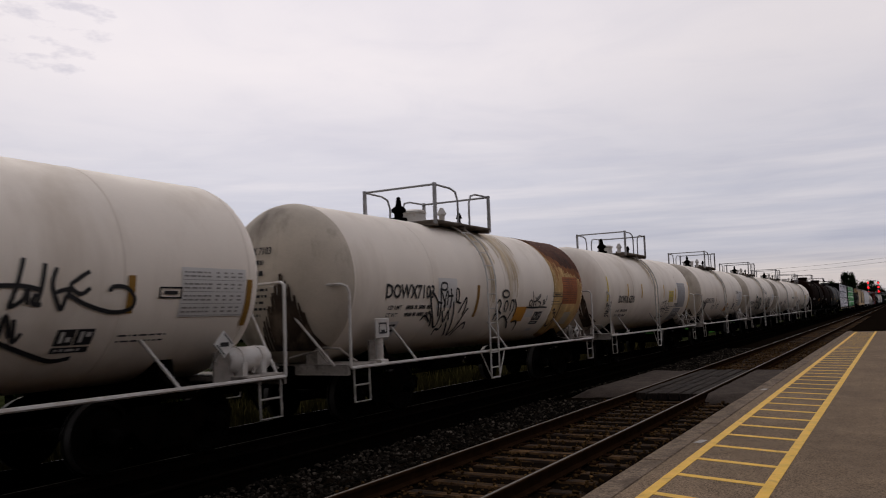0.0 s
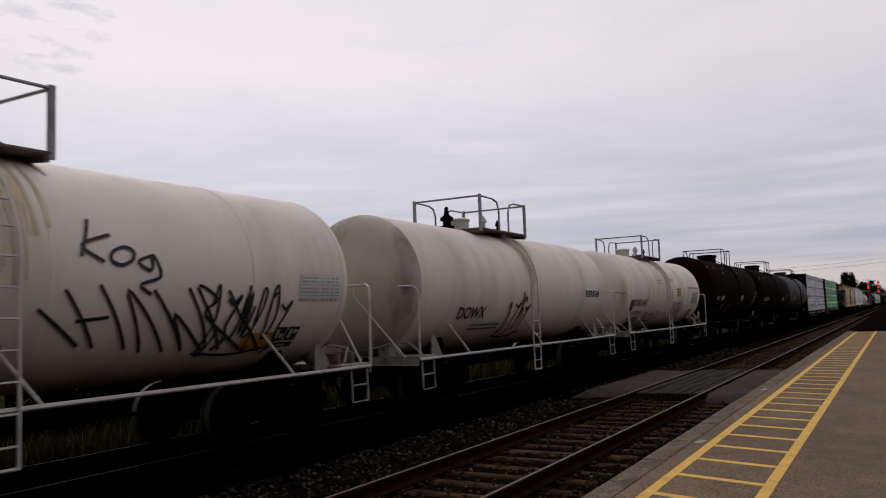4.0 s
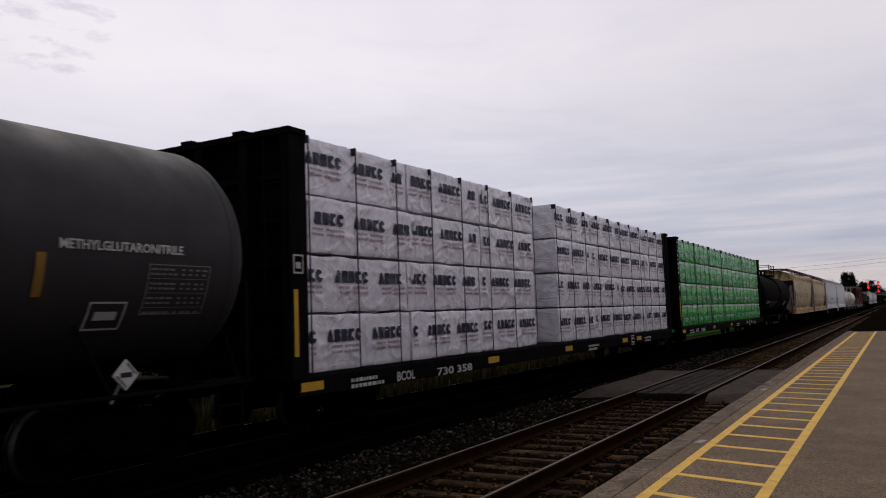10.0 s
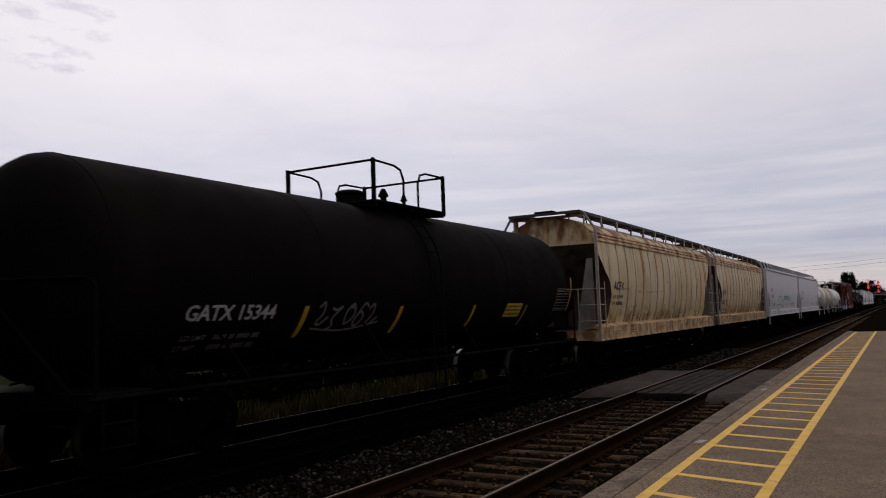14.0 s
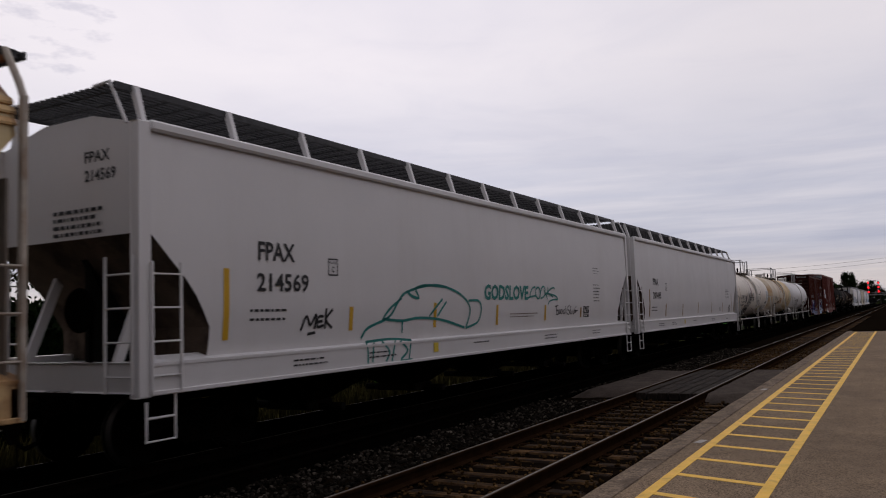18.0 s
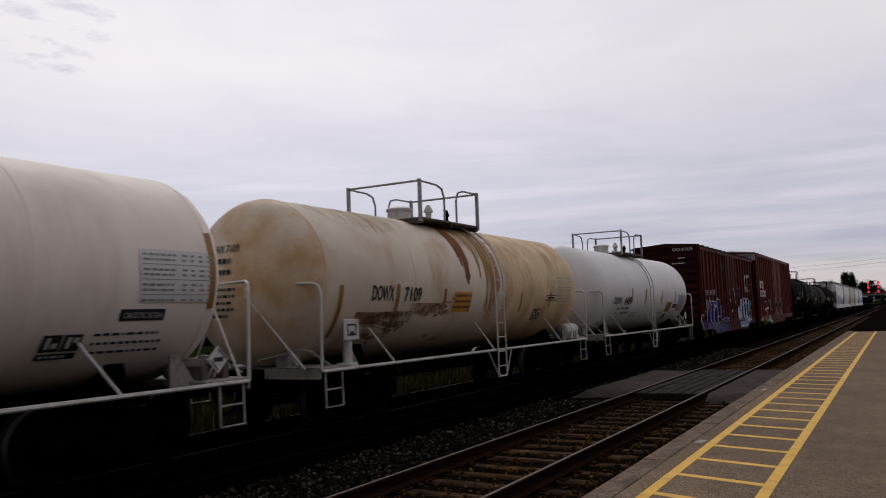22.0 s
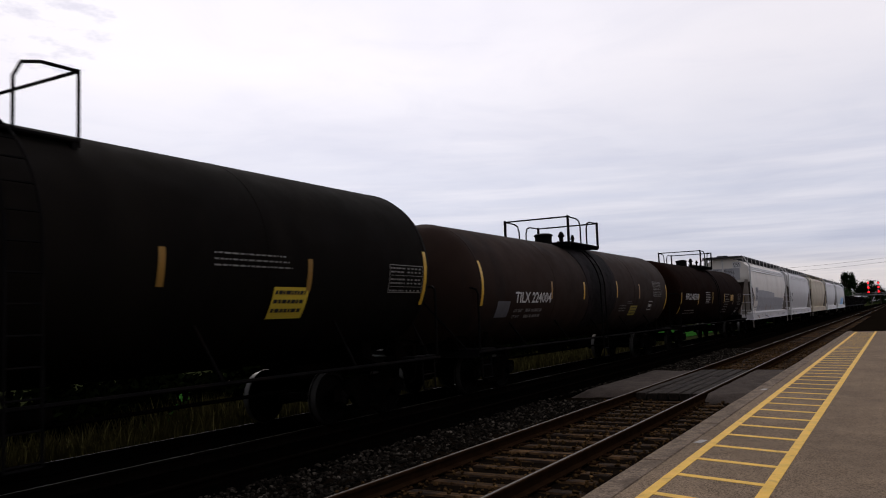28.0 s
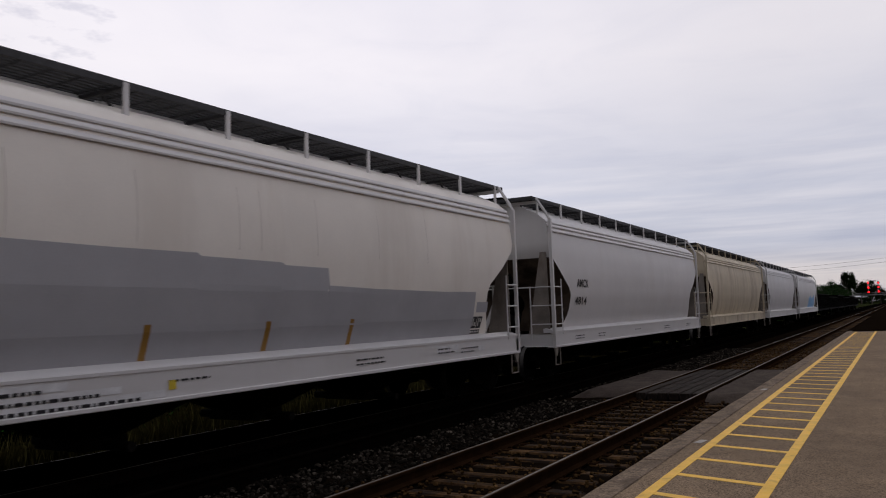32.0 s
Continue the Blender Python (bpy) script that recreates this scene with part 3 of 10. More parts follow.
BLACK_P = mat("black_tank_paint", (0.0075, 0.0062, 0.0052), 0.85, var=0.2, scale=0.7, bump=0.05, stain=(0.011, 0.0088, 0.007), amount=0.5, stretch=(0.9, 0.9, 0.14), spec=0.02)
BROWNBLACK_P = mat("brown_black_tank_paint", (0.0095, 0.0034, 0.0020), 0.9, var=0.2, scale=0.7, bump=0.05, stain=(0.009, 0.005, 0.0035), amount=0.6, stretch=(0.9, 0.9, 0.14), spec=0.015)
BROWN_P = mat("dull_brown_tank_paint", (0.028, 0.0165, 0.012), 0.8, var=0.2, scale=0.7, bump=0.05, stain=(0.014, 0.012, 0.012), amount=0.7, stretch=(0.9, 0.9, 0.14), spec=0.06)
SLATE_P = mat("dark_slate_tank_paint", (0.026, 0.024, 0.025), 0.7, var=0.15, scale=0.7, bump=0.05, stain=(0.025, 0.024, 0.025), amount=0.5, stretch=(0.9, 0.9, 0.14))
RUST = mat("rust_patch", (0.24, 0.085, 0.022), 0.85, var=0.35, scale=2.5, grain=40, bump=0.3, stain=(0.06, 0.025, 0.015), amount=0.8, stretch=(1.5, 1.5, 0.5))
RUST_RUN = mat("rust_run", (0.46, 0.26, 0.09), 0.8, var=0.3, scale=2.5, grain=40, stain=(0.50, 0.42, 0.33), amount=0.8, stretch=(4, 4, 0.4))
PANEL_ORANGE = mat("orange_notice", (0.58, 0.26, 0.035), 0.5, var=0.15)
PANEL_DIM = mat("dim_white_print", (0.20, 0.19, 0.18), 0.6, var=0.2)
PANEL_GREY_DARK = mat("dark_grey_patch", (0.10, 0.10, 0.11), 0.6, var=0.1)
PANEL_GREY2 = mat("pale_grey_panel", (0.42, 0.42, 0.43), 0.5, var=0.08)
PANEL_YELLOW_OLD = mat("faded_yellow_notice", (0.42, 0.34, 0.06), 0.6, var=0.2)
CREAM_PANEL = mat("cream_data_panel", (0.55, 0.47, 0.28), 0.6, var=0.15)
BEIGE_DARK = mat("dark_beige_panel", (0.30, 0.24, 0.16), 0.6, var=0.15)
RUST_PATCH = mat("brown_paint_patch", (0.12, 0.055, 0.035), 0.7, var=0.2)
RUST_PATCH2 = mat("brown_grime_run", (0.24, 0.13, 0.06), 0.8, var=0.35, scale=3, stain=(0.45, 0.38, 0.30), amount=0.9, stretch=(3, 3, 3), edge=(0.45, 0.6))
RUST_PATCH3 = mat("rust_orange_notice", (0.36, 0.11, 0.035), 0.75, var=0.25, scale=3)
TAPE = mat("beige_tape", (0.40, 0.34, 0.25), 0.6)
TEAL = mat("teal_spray_paint", (0.015, 0.20, 0.18), 0.6)
TEAL_DARK = mat("dark_green_spray_paint", (0.02, 0.055, 0.05), 0.6)
SPRAY_BLUE = mat("blue_spray_paint", (0.006, 0.032, 0.18), 0.5, var=0.25, scale=2)
SPRAY_SKY = mat("light_blue_spray_paint", (0.27, 0.54, 0.88), 0.5, var=0.2, scale=2)
SPRAY_WHITE = mat("white_spray_paint", (0.70, 0.70, 0.73), 0.5, var=0.15, scale=3)
SPRAY_RED = mat("red_spray_paint", (0.48, 0.07, 0.09), 0.5, var=0.2, scale=3)
SPRAY_PURPLE = mat("purple_spray_paint", (0.095, 0.05, 0.14), 0.6, var=0.3, scale=3)
SPRAY_GREEN = mat("green_spray_paint", (0.02, 0.085, 0.045), 0.6, var=0.3, scale=3)
GREY_INK = mat("fine_grey_print", (0.29, 0.28, 0.265), 0.6, var=0.2)
INK = mat("black_lettering", (0.02, 0.02, 0.022), 0.55, var=0.15)
WHITE_INK = mat("white_lettering", (0.55, 0.54, 0.52), 0.55, var=0.15)
YELLOW_INK = mat("ochre_lettering", (0.52, 0.34, 0.06), 0.55, var=0.15)
REFLECT = mat("yellow_reflector", (0.62, 0.36, 0.03), 0.4, var=0.12)
DULL_REFLECT = mat("dull_orange_reflector", (0.30, 0.16, 0.03), 0.45, var=0.2)
PANEL_YELLOW = mat("yellow_notice", (0.66, 0.49, 0.05), 0.5, var=0.06)
PANEL_GREY = mat("grey_data_panel", (0.34, 0.34, 0.35), 0.5, var=0.08)
PANEL_WHITE = mat("white_data_panel", (0.62, 0.61, 0.59), 0.5, var=0.06)
GREY_HOPPER = mat("light_grey_hopper_paint", (0.65, 0.635, 0.63), 0.5, var=0.04, scale=0.5, bump=0.04, stain=(0.57, 0.55, 0.53), amount=0.35, stretch=(0.8, 0.8, 0.12))
BEIGE_HOPPER = mat("weathered_beige_hopper_paint", (0.70, 0.585, 0.36), 0.6, var=0.14, scale=0.8, grain=30, bump=0.06, stain=(0.62, 0.42, 0.17), amount=0.75, stretch=(0.8, 0.8, 0.5), edge=(0.44, 0.68))
BEIGE_TRIM = mat("rusty_beige_trim", (0.70, 0.48, 0.24), 0.65, var=0.15, scale=1.2, grain=30, bump=0.06, stain=(0.36, 0.17, 0.065), amount=0.75, stretch=(0.9, 0.9, 1.6), edge=(0.52, 0.66))


def rusty_seams(m, first, step, rust):
    """Rust that has crept out of evenly spaced upright seams, more here and less there."""
    t = m.node_tree
    b = t.nodes["Principled BSDF"]
    co = t.nodes.new("ShaderNodeTexCoord")
    xyz = t.nodes.new("ShaderNodeSeparateXYZ")
    t.links.new(co.outputs["Object"], xyz.inputs[0])
    last = xyz.outputs[1]
    for kind, value in (("SUBTRACT", first - step / 2), ("DIVIDE", step), ("FRACT", 0), ("SUBTRACT", 0.5), ("ABSOLUTE", 0)):
        n = t.nodes.new("ShaderNodeMath")
        n.operation = kind
        t.links.new(last, n.inputs[0])
        n.inputs[1].default_value = value
        last = n.outputs[0]
    def spread(value, lo, hi, amount):
        n = t.nodes.new("ShaderNodeMapRange")
        for k, v in (("From Min", lo), ("From Max", hi), ("To Min", amount), ("To Max", 0.0)):
            n.inputs[k].default_value = v
        t.links.new(value, n.inputs["Value"])
        return n.outputs[0]

    def times(a, b):
        n = t.nodes.new("ShaderNodeMath")
        n.operation = "MULTIPLY"
        t.links.new(a, n.inputs[0])
        t.links.new(b, n.inputs[1])
        return n.outputs[0]

    def laid(fac, colour):
        mixer = t.nodes.new("ShaderNodeMixRGB")
        t.links.new(fac, mixer.inputs[0])
        t.links.new(b.inputs["Base Color"].links[0].from_socket, mixer.inputs[1])
        mixer.inputs[2].default_value = (*colour, 1)
        t.links.new(mixer.outputs[0], b.inputs["Base Color"])

    def noise_mask(scale, squash, lo, hi):
        mp = t.nodes.new("ShaderNodeMapping")
        mp.inputs["Scale"].default_value = squash
        t.links.new(co.outputs["Object"], mp.inputs[0])
        n = t.nodes.new("ShaderNodeTexNoise")
        n.inputs["Scale"].default_value, n.inputs["Detail"].default_value = scale, 7.0
        t.links.new(mp.outputs[0], n.inputs["Vector"])
        r = ramp_node(t, [(lo, (0.0,) * 3), (hi, (1.0,) * 3)])
        t.links.new(n.outputs[0], r.inputs[0])
        return r.outputs[0]

    # broad stained sheets beside some seams, brown blotches over the sill and along the chords
    laid(times(spread(last, 0.0, 0.20, 0.75), noise_mask(1.1, (1, 1, 0.30), 0.48, 0.62)), rust)
    laid(times(spread(xyz.outputs[2], 1.45, 2.05, 0.95), noise_mask(2.6, (1, 1, 0.8), 0.46, 0.64)), (0.20, 0.10, 0.038))
    laid(times(noise_mask(2.6, (1, 1, 0.10), 0.54, 0.64), spread(xyz.outputs[2], 4.2, 1.6, 0.8)), rust)
    laid(times(spread(xyz.outputs[2], 4.08, 3.90, 0.95), noise_mask(1.9, (1, 0.8, 0.5), 0.45, 0.58)), (0.19, 0.062, 0.020))
    laid(times(spread(last, 0.010, 0.032, 0.9), noise_mask(1.6, (1, 1, 0.5), 0.34, 0.60)), (0.12, 0.055, 0.024))


rusty_seams(BEIGE_HOPPER, -6.4, 0.98, (0.40, 0.18, 0.055))
rusty_seams(BEIGE_TRIM, -6.4, 0.98, (0.30, 0.13, 0.045))
CREAM_HOPPER = mat("cream_grey_hopper_paint", (0.80, 0.755, 0.69), 0.55, var=0.06, scale=0.6, bump=0.05, stain=(0.62, 0.56, 0.49), amount=0.35, stretch=(1.0, 1.0, 0.13))
TAN_HOPPER = mat("tan_hopper_paint", (0.58, 0.50, 0.37), 0.6, var=0.1, scale=0.6, stain=(0.2, 0.14, 0.09), amount=0.5, stretch=(1.0, 1.0, 0.13))
PATCH_GREY = mat("grey_overpaint", (0.40, 0.40, 0.42), 0.6, var=0.06)
FAINT_SEAM = mat("faint_seam_grime", (0.58, 0.535, 0.48), 0.6, var=0.2, scale=3)
END_GREY = mat("grimy_grey_end_plate", (0.26, 0.23, 0.20), 0.75, var=0.25, scale=2, stain=(0.12, 0.085, 0.06), amount=0.6, stretch=(2, 2, 0.5))
PATCH_PALE = mat("pale_grey_patch", (0.72, 0.72, 0.73), 0.6, var=0.15, scale=4)
POST_GREY = mat("weathered_walkway_post", (0.42, 0.37, 0.31), 0.6, var=0.2, scale=3, stain=(0.20, 0.11, 0.06), amount=0.6, stretch=(4, 4, 2))
GRATING = mat("dark_walkway_grating", (0.05, 0.05, 0.053), 0.7, var=0.2, scale=10)
BOX_BROWN = mat("boxcar_brown_paint", (0.092, 0.020, 0.012), 0.6, var=0.15, scale=0.8, bump=0.08, stain=(0.040, 0.013, 0.009), amount=0.75, spec=0.06, stretch=(1.6, 1.6, 0.13))
BOX_BROWN2 = mat("faded_boxcar_brown_paint", (0.150, 0.036, 0.026), 0.6, var=0.15, scale=0.8, bump=0.08, stain=(0.065, 0.020, 0.014), amount=0.7, spec=0.06, stretch=(1.6, 1.6, 0.13))
# boxcar brown with the ends' shade put into the colour, plus dark stains
BOX_END = mat("shaded_boxcar_brown", (0.034, 0.0105, 0.007), 0.8, var=0.3, scale=1.2, bump=0.1, stain=(0.012, 0.006, 0.005), amount=0.8, stretch=(1, 1, 0.4), spec=0.04)
# grimy slope sheets, with the shade of the car ends put into the colour
SLOPE_GRIME_SHADE = mat("grimy_shaded_slope_sheet", (0.105, 0.078, 0.060), 0.9, var=0.3, scale=1.5, stain=(0.022, 0.017, 0.014), amount=0.8, stretch=(1.2, 1.2, 1.2), spec=0.03)
HOPPER_DARK = mat("dark_hopper_steel", (0.012, 0.011, 0.010), 0.85, var=0.3, scale=3, spec=0.04)
GALV = mat("galvanised_roof", (0.42, 0.42, 0.43), 0.45, metal=0.4, var=0.1)

SHARED = {}
WHEELS = []


def wheelset_mesh():
    if "wheelset" not in SHARED:
        g = Geo().lathe([(-1.02, 0.085), (1.02, 0.085)], (0, 0, 0), "x", 12)
        for s in (-1, 1):
            prof = [(s * 0.68, 0.10), (s * 0.68, 0.40), (s * 0.683, 0.487), (s * 0.70, 0.490), (s * 0.712, 0.462), (s * 0.82, 0.457), (s * 0.825, 0.40), (s * 0.785, 0.38), (s * 0.765, 0.16), (s * 0.83, 0.13), (s * 0.83, 0.09)]
            g.lathe(prof, (0, 0, 0), "x", 28)
            g.lathe([(s * 0.96, 0.075), (s * 0.96, 0.12), (s * 1.06, 0.12), (s * 1.08, 0.09)], (0, 0, 0), "x", 12)
            for k in range(3):
                a = k * 2.094
                g.box(s * 1.08 - 0.02, s * 1.08 + 0.02, 0.07 * math.cos(a) - 0.018, 0.07 * math.cos(a) + 0.018, 0.07 * math.sin(a) - 0.018, 0.07 * math.sin(a) + 0.018)
        me = mesh_of("wheelset", g, WHEEL)
        me.materials.append(TREAD)
        for q in me.polygons:
            r = math.hypot(q.center.y, q.center.z)
            if 0.44 < r and abs(q.normal.x) < 0.5:
                q.material_index = 1
        SHARED["wheelset"] = me
    return SHARED["wheelset"]


def bogie_mesh():
    if "bogie" not in SHARED:
        g = Geo()
        side = [(-1.10, 0.40), (-1.12, 0.60), (-1.0, 0.66), (-0.72, 0.64), (-0.45, 0.78), (0.45, 0.78), (0.72, 0.64), (1.0, 0.66), (1.12, 0.60), (1.10, 0.40), (0.78, 0.42), (0.62, 0.50), (0.36, 0.22), (-0.36, 0.22), (-0.62, 0.50), (-0.78, 0.42)]
        for s in (-1, 1):
            g.prism(side, "x", s * 0.93, s * 1.05)
            for y in (-0.2, 0, 0.2):
                for z0 in (0.30,):
                    g.lathe([(z0, 0.075), (z0 + 0.03, 0.085), (z0 + 0.1, 0.07), (z0 + 0.2, 0.085), (z0 + 0.24, 0.075)], (s * 1.0, y, 0), "z", 8)
        g.box(-1.05, 1.05, -0.2, 0.2, 0.52, 0.72, 0.03)
        for y in (-0.5, 0.5):
            g.tube([(-0.9, y, 0.42), (0.9, y, 0.42)], 0.035)
            for s in (-1, 1):
                g.box(s * 0.75 - 0.05, s * 0.75 + 0.05, y * 0.82 - 0.05, y * 0.82 + 0.05, 0.3, 0.56)
        SHARED["bogie"] = mesh_of("bogie", g, BLACK_IRON, smooth=30)
    return SHARED["bogie"]


def running_gear(car, half, truck):
    """Two bogies with two wheelsets each, and the couplers."""
    for s in (-1, 1):
        b = part("bogie", bogie_mesh(), None, car, "black cast bogie with roller bearings", at=(0, s * truck, 0))
        for d in (-0.889, 0.889):
            w = part("wheelset", wheelset_mesh(), None, b)
            w.matrix_parent_inverse = Matrix.Translation((0, d, 0.457))
            WHEELS.append(w)
        g = Geo().box(-0.16, 0.16, s * (half - 1.5), s * (half - 0.28), 0.70, 1.0, 0.03)
        g.box(-0.11, 0.11, s * (half - 0.35), s * (half + 0.06), 0.76, 0.98, 0.05)
        g.tube([(0.25, s * (half - 0.3), 0.78), (0.30, s * (half - 0.12), 0.45), (0.22, s * (half + 0.0), 0.38)], 0.03)
        part("coupler", g, BLACK_IRON, car)


def ladder(owner, surf_pts, width, paint, r=0.014, step=0.33, along="y"):
    """A ladder of two stiles along surf_pts, with its rungs as parts of it."""
    pts = [Vector(p) for p in surf_pts]
    d = Vector((0, width / 2, 0)) if along == "y" else Vector((width / 2, 0, 0))
    lad = part("ladder", Geo().tube([p - d for p in pts], r * 1.5), paint, owner)
    part("stile", Geo().tube([p + d for p in pts], r * 1.5), paint, lad)
    dist, want = 0.0, step / 2
    key = ("rung", along, width, r, paint.name)
    if key not in SHARED:
        SHARED[key] = mesh_of("rung", Geo().tube([-d, d], r, 5), paint)
    for a, b in zip(pts, pts[1:]):
        L = (b - a).length
        while want < dist + L:
            part("rung", SHARED[key], None, lad, at=a + (b - a) * ((want - dist) / L))
            want += step
        dist += L
    return lad


def tank_car(name, label, half, R, zc, paint, rail_paint, cyl, off=0.0, truck=None, dome=False, plat=0.0, plat_half=1.3, brake=True, tank_paint=None, sign=None, braced=False, end_in=1.0, relief=False, head_paint=None, tail_paint=None, ladder_y=None, seams=(), rail_w=1.1, rail_h=0.84):
    """A tank car: barrel with dished heads, top platform with railings, side ladder, side pipe, end platforms and running gear."""
    car = thing(name, label, "tank car", "cars of the freight train")
    n, cap = 40, R * 0.5
    prof = [(-cyl, R), (cyl, R)]
    for i in range(1, 9):
        a = i / 8 * math.pi / 2
        prof = [(-cyl - cap * math.sin(a), R * math.cos(a) + (1e-4 if i == 8 else 0))] + prof + [(cyl + cap * math.sin(a), R * math.cos(a) + (1e-4 if i == 8 else 0))]
    barrel = part("barrel", Geo().lathe(prof, (0, off, zc), "y", 88), paint, car, smooth=50)
    if head_paint:
        barrel.data.materials.append(head_paint)
        for q in barrel.data.polygons:
            if q.center.y < -cyl + 0.01:
                q.material_index = 1
    if tail_paint:
        barrel.data.materials.append(tail_paint)
        for q in barrel.data.polygons:
            if q.center.y > off + cyl + 0.01:
                q.material_index = len(barrel.data.materials) - 1
    for y in list(seams) + [off - cyl, off + cyl]:
        sg = Geo().lathe([(y - 0.02, R - 0.004), (y - 0.012, R + 0.005), (y + 0.012, R + 0.005), (y + 0.02, R - 0.004)], (0, 0, zc), "y", 64)
        part("weld_seam", sg, paint, barrel)

    def surf(u, z, lift):
        a = math.asin(max(-1, min(1, (z - zc) / R)))
        return ((R + 0.006 + lift) * math.cos(a), u, zc + (R + 0.006 + lift) * math.sin(a))

    top = zc + R
    # platform on top and its railings
    pl, pw = plat_half, rail_w
    pz = top - (0.30 if dome else 0.07)
    post_r = 0.022 if dome else 0.045
    for sx in (-1, 1):
        g = Geo().box(sx * (0.62 if dome else 0.30), sx * (pw + 0.03), plat - pl, plat + pl, pz, pz + 0.045, 0.01)
        for y in (plat - pl + 0.06, plat, plat + pl - 0.06):
            g.prism([(sx * 0.5, zc + math.sqrt(R * R - 0.25) - 0.03), (sx * (pw + 0.02), pz - 0.09), (sx * (pw + 0.02), pz), (sx * 0.5, pz)], "y", y - 0.03, y + 0.03)
        deck_ob = part("top_platform", g, DECK if rail_paint is RAIL_WHITE else rail_paint, car, "grating platform on top of the tank")
        h = pz + rail_h
        gap = 0.28
        for e in (-1, 1):
            y0 = plat + e * pl
            if dome:
                post = Geo().tube([(sx * pw, y0, pz - 0.05), (sx * pw, y0, h)], post_r)
            else:
                post = Geo().box(sx * pw - 0.03, sx * pw + 0.03, y0 - post_r, y0 + post_r, pz - 0.05, h + 0.02, 0.008)
            part("railing_post", post, TOP_RAIL if rail_paint is RAIL_WHITE else rail_paint, deck_ob)
            rg = Geo().tube([(sx * pw, y0, h - 0.02), (sx * pw, plat + e * (gap + 0.34), h - 0.03), (sx * pw, plat + e * (gap + 0.10), h - 0.09), (sx * pw, plat + e * gap, h - 0.28), (sx * pw, plat + e * gap, pz)], 0.024)
            part("railing", rg, TOP_RAIL if rail_paint is RAIL_WHITE else rail_paint, deck_ob)
    for e in (-1, 1):
        rg = Geo().tube([(-pw, plat + e * pl, h - 0.02), (pw, plat + e * pl, h - 0.02)], 0.024)
        part("railing", rg, TOP_RAIL if rail_paint is RAIL_WHITE else rail_paint, deck_ob)
    if dome:
        g = Geo().lathe([(top - 0.15, 0.50), (top + 0.30, 0.50), (top + 0.32, 0.54), (top + 0.37, 0.54), (top + 0.39, 0.48), (top + 0.42, 0.2)], (0, plat, 0), "z", 28)
        d = part("valve_dome", g, paint, car, "bolted valve housing on top of the tank")
        for k in range(8):
            a = k * 0.785
            part("clamp", Geo().box(0.53 * math.cos(a) - 0.03, 0.53 * math.cos(a) + 0.03, plat + 0.53 * math.sin(a) - 0.03, plat + 0.53 * math.sin(a) + 0.03, top + 0.24, top + 0.38), paint, d)
    else:
        g = Geo().lathe([(top - 0.1, 0.27), (top + 0.24, 0.27), (top + 0.26, 0.30), (top + 0.30, 0.30), (top + 0.34, 0.22), (top + 0.36, 0.05)], (-0.1, plat - 0.55, 0), "z", 20)
        part("manway_cover", g, rail_paint, car, "round manway cover on top of the tank")
        part("safety_valve", Geo().lathe([(top - 0.1, 0.07), (top + 0.26, 0.07), (top + 0.28, 0.11), (top + 0.32, 0.11), (top + 0.45, 0.04)], (0.2, plat + 0.25, 0), "z", 12), rail_paint, car)
        if relief:
            part("relief_valve", Geo().lathe([(top - 0.1, 0.19), (top + 0.06, 0.19), (top + 0.08, 0.10), (top + 0.18, 0.10), (top + 0.20, 0.17), (top + 0.27, 0.16), (top + 0.34, 0.07), (top + 0.52, 0.045), (top + 0.54, 0.02)], (0.05, plat - plat_half - 0.1, 0), "z", 14), BLACK_IRON, car, "dark relief valve beside the platform")
        g = Geo().box(-0.05, 0.28, plat + 0.9, plat + 1.15, top - 0.05, top + 0.16, 0.02).tube([(0.1, plat + 0.2, top + 0.12), (0.1, plat + 0.9, top + 0.10)], 0.03)
        part("valve_box", g, DECK, car)
        part("vent_valve", Geo().lathe([(top - 0.1, 0.045), (top + 0.2, 0.045), (top + 0.22, 0.08), (top + 0.36, 0.03)], (0.4, plat + 0.75, 0), "z", 10), BLACK_IRON, car)
    # ladder on the platform side
    ly = plat if ladder_y is None else ladder_y
    bottom_z = 0.40
    pts = [surf(ly, z, 0.09) for z in np.linspace(top - 0.08, zc - 0.1, 12)]
    pts += [(R + 0.10, ly, zc - 0.6), (R + 0.11, ly, 1.0), (R + 0.11, ly, bottom_z)]
    ladder(car, pts, 0.42, rail_paint)
    # pipe rails along both sides, with struts to the barrel
    ends = half - 0.55
    for s in (-1, 1):
        px = min(1.52, R + 0.06)
        g = Geo().tube([(s * px, -ends + 0.3, 1.0), (s * px, ends - 0.3, 1.0)], 0.03)
        k = max(3, int(cyl / 1.6))
        for i in range(k):
            y = -cyl * 0.72 + i * cyl * 1.44 / (k - 1)
            a = -0.62
            g.tube([(s * R * math.cos(a), y - 0.30, zc + R * math.sin(a)), (s * px, y + 0.05, 1.0)], 0.022)
        part("side_pipe", g, rail_paint, car)
    # saddles and stub sills
    tr = truck or half - 2.6
    for s in (-1, 1):
        g = Geo().prism([(-1.40, 0.86), (1.40, 0.86), (1.40, 0.98), (1.0, 1.12), (0.9, zc - R * 0.75), (-0.9, zc - R * 0.75), (-1.0, 1.12), (-1.40, 0.98)], "y", s * tr - 0.14, s * tr + 0.14)
        g.box(-0.35, 0.35, s * (tr - 1.2), s * (half - 0.5), 0.78, 1.04, 0.02)
        part("saddle", g, BLACK_IRON, car)
        for sx in (-1, 1):
            y = s * (half - 1.9)
            gg = Geo().prism([(y - 0.05, 1.0), (y + 0.40, 1.0), (y + 0.10, 1.42), (y - 0.05, 1.42)], "x", sx * 1.16, sx * 1.19)
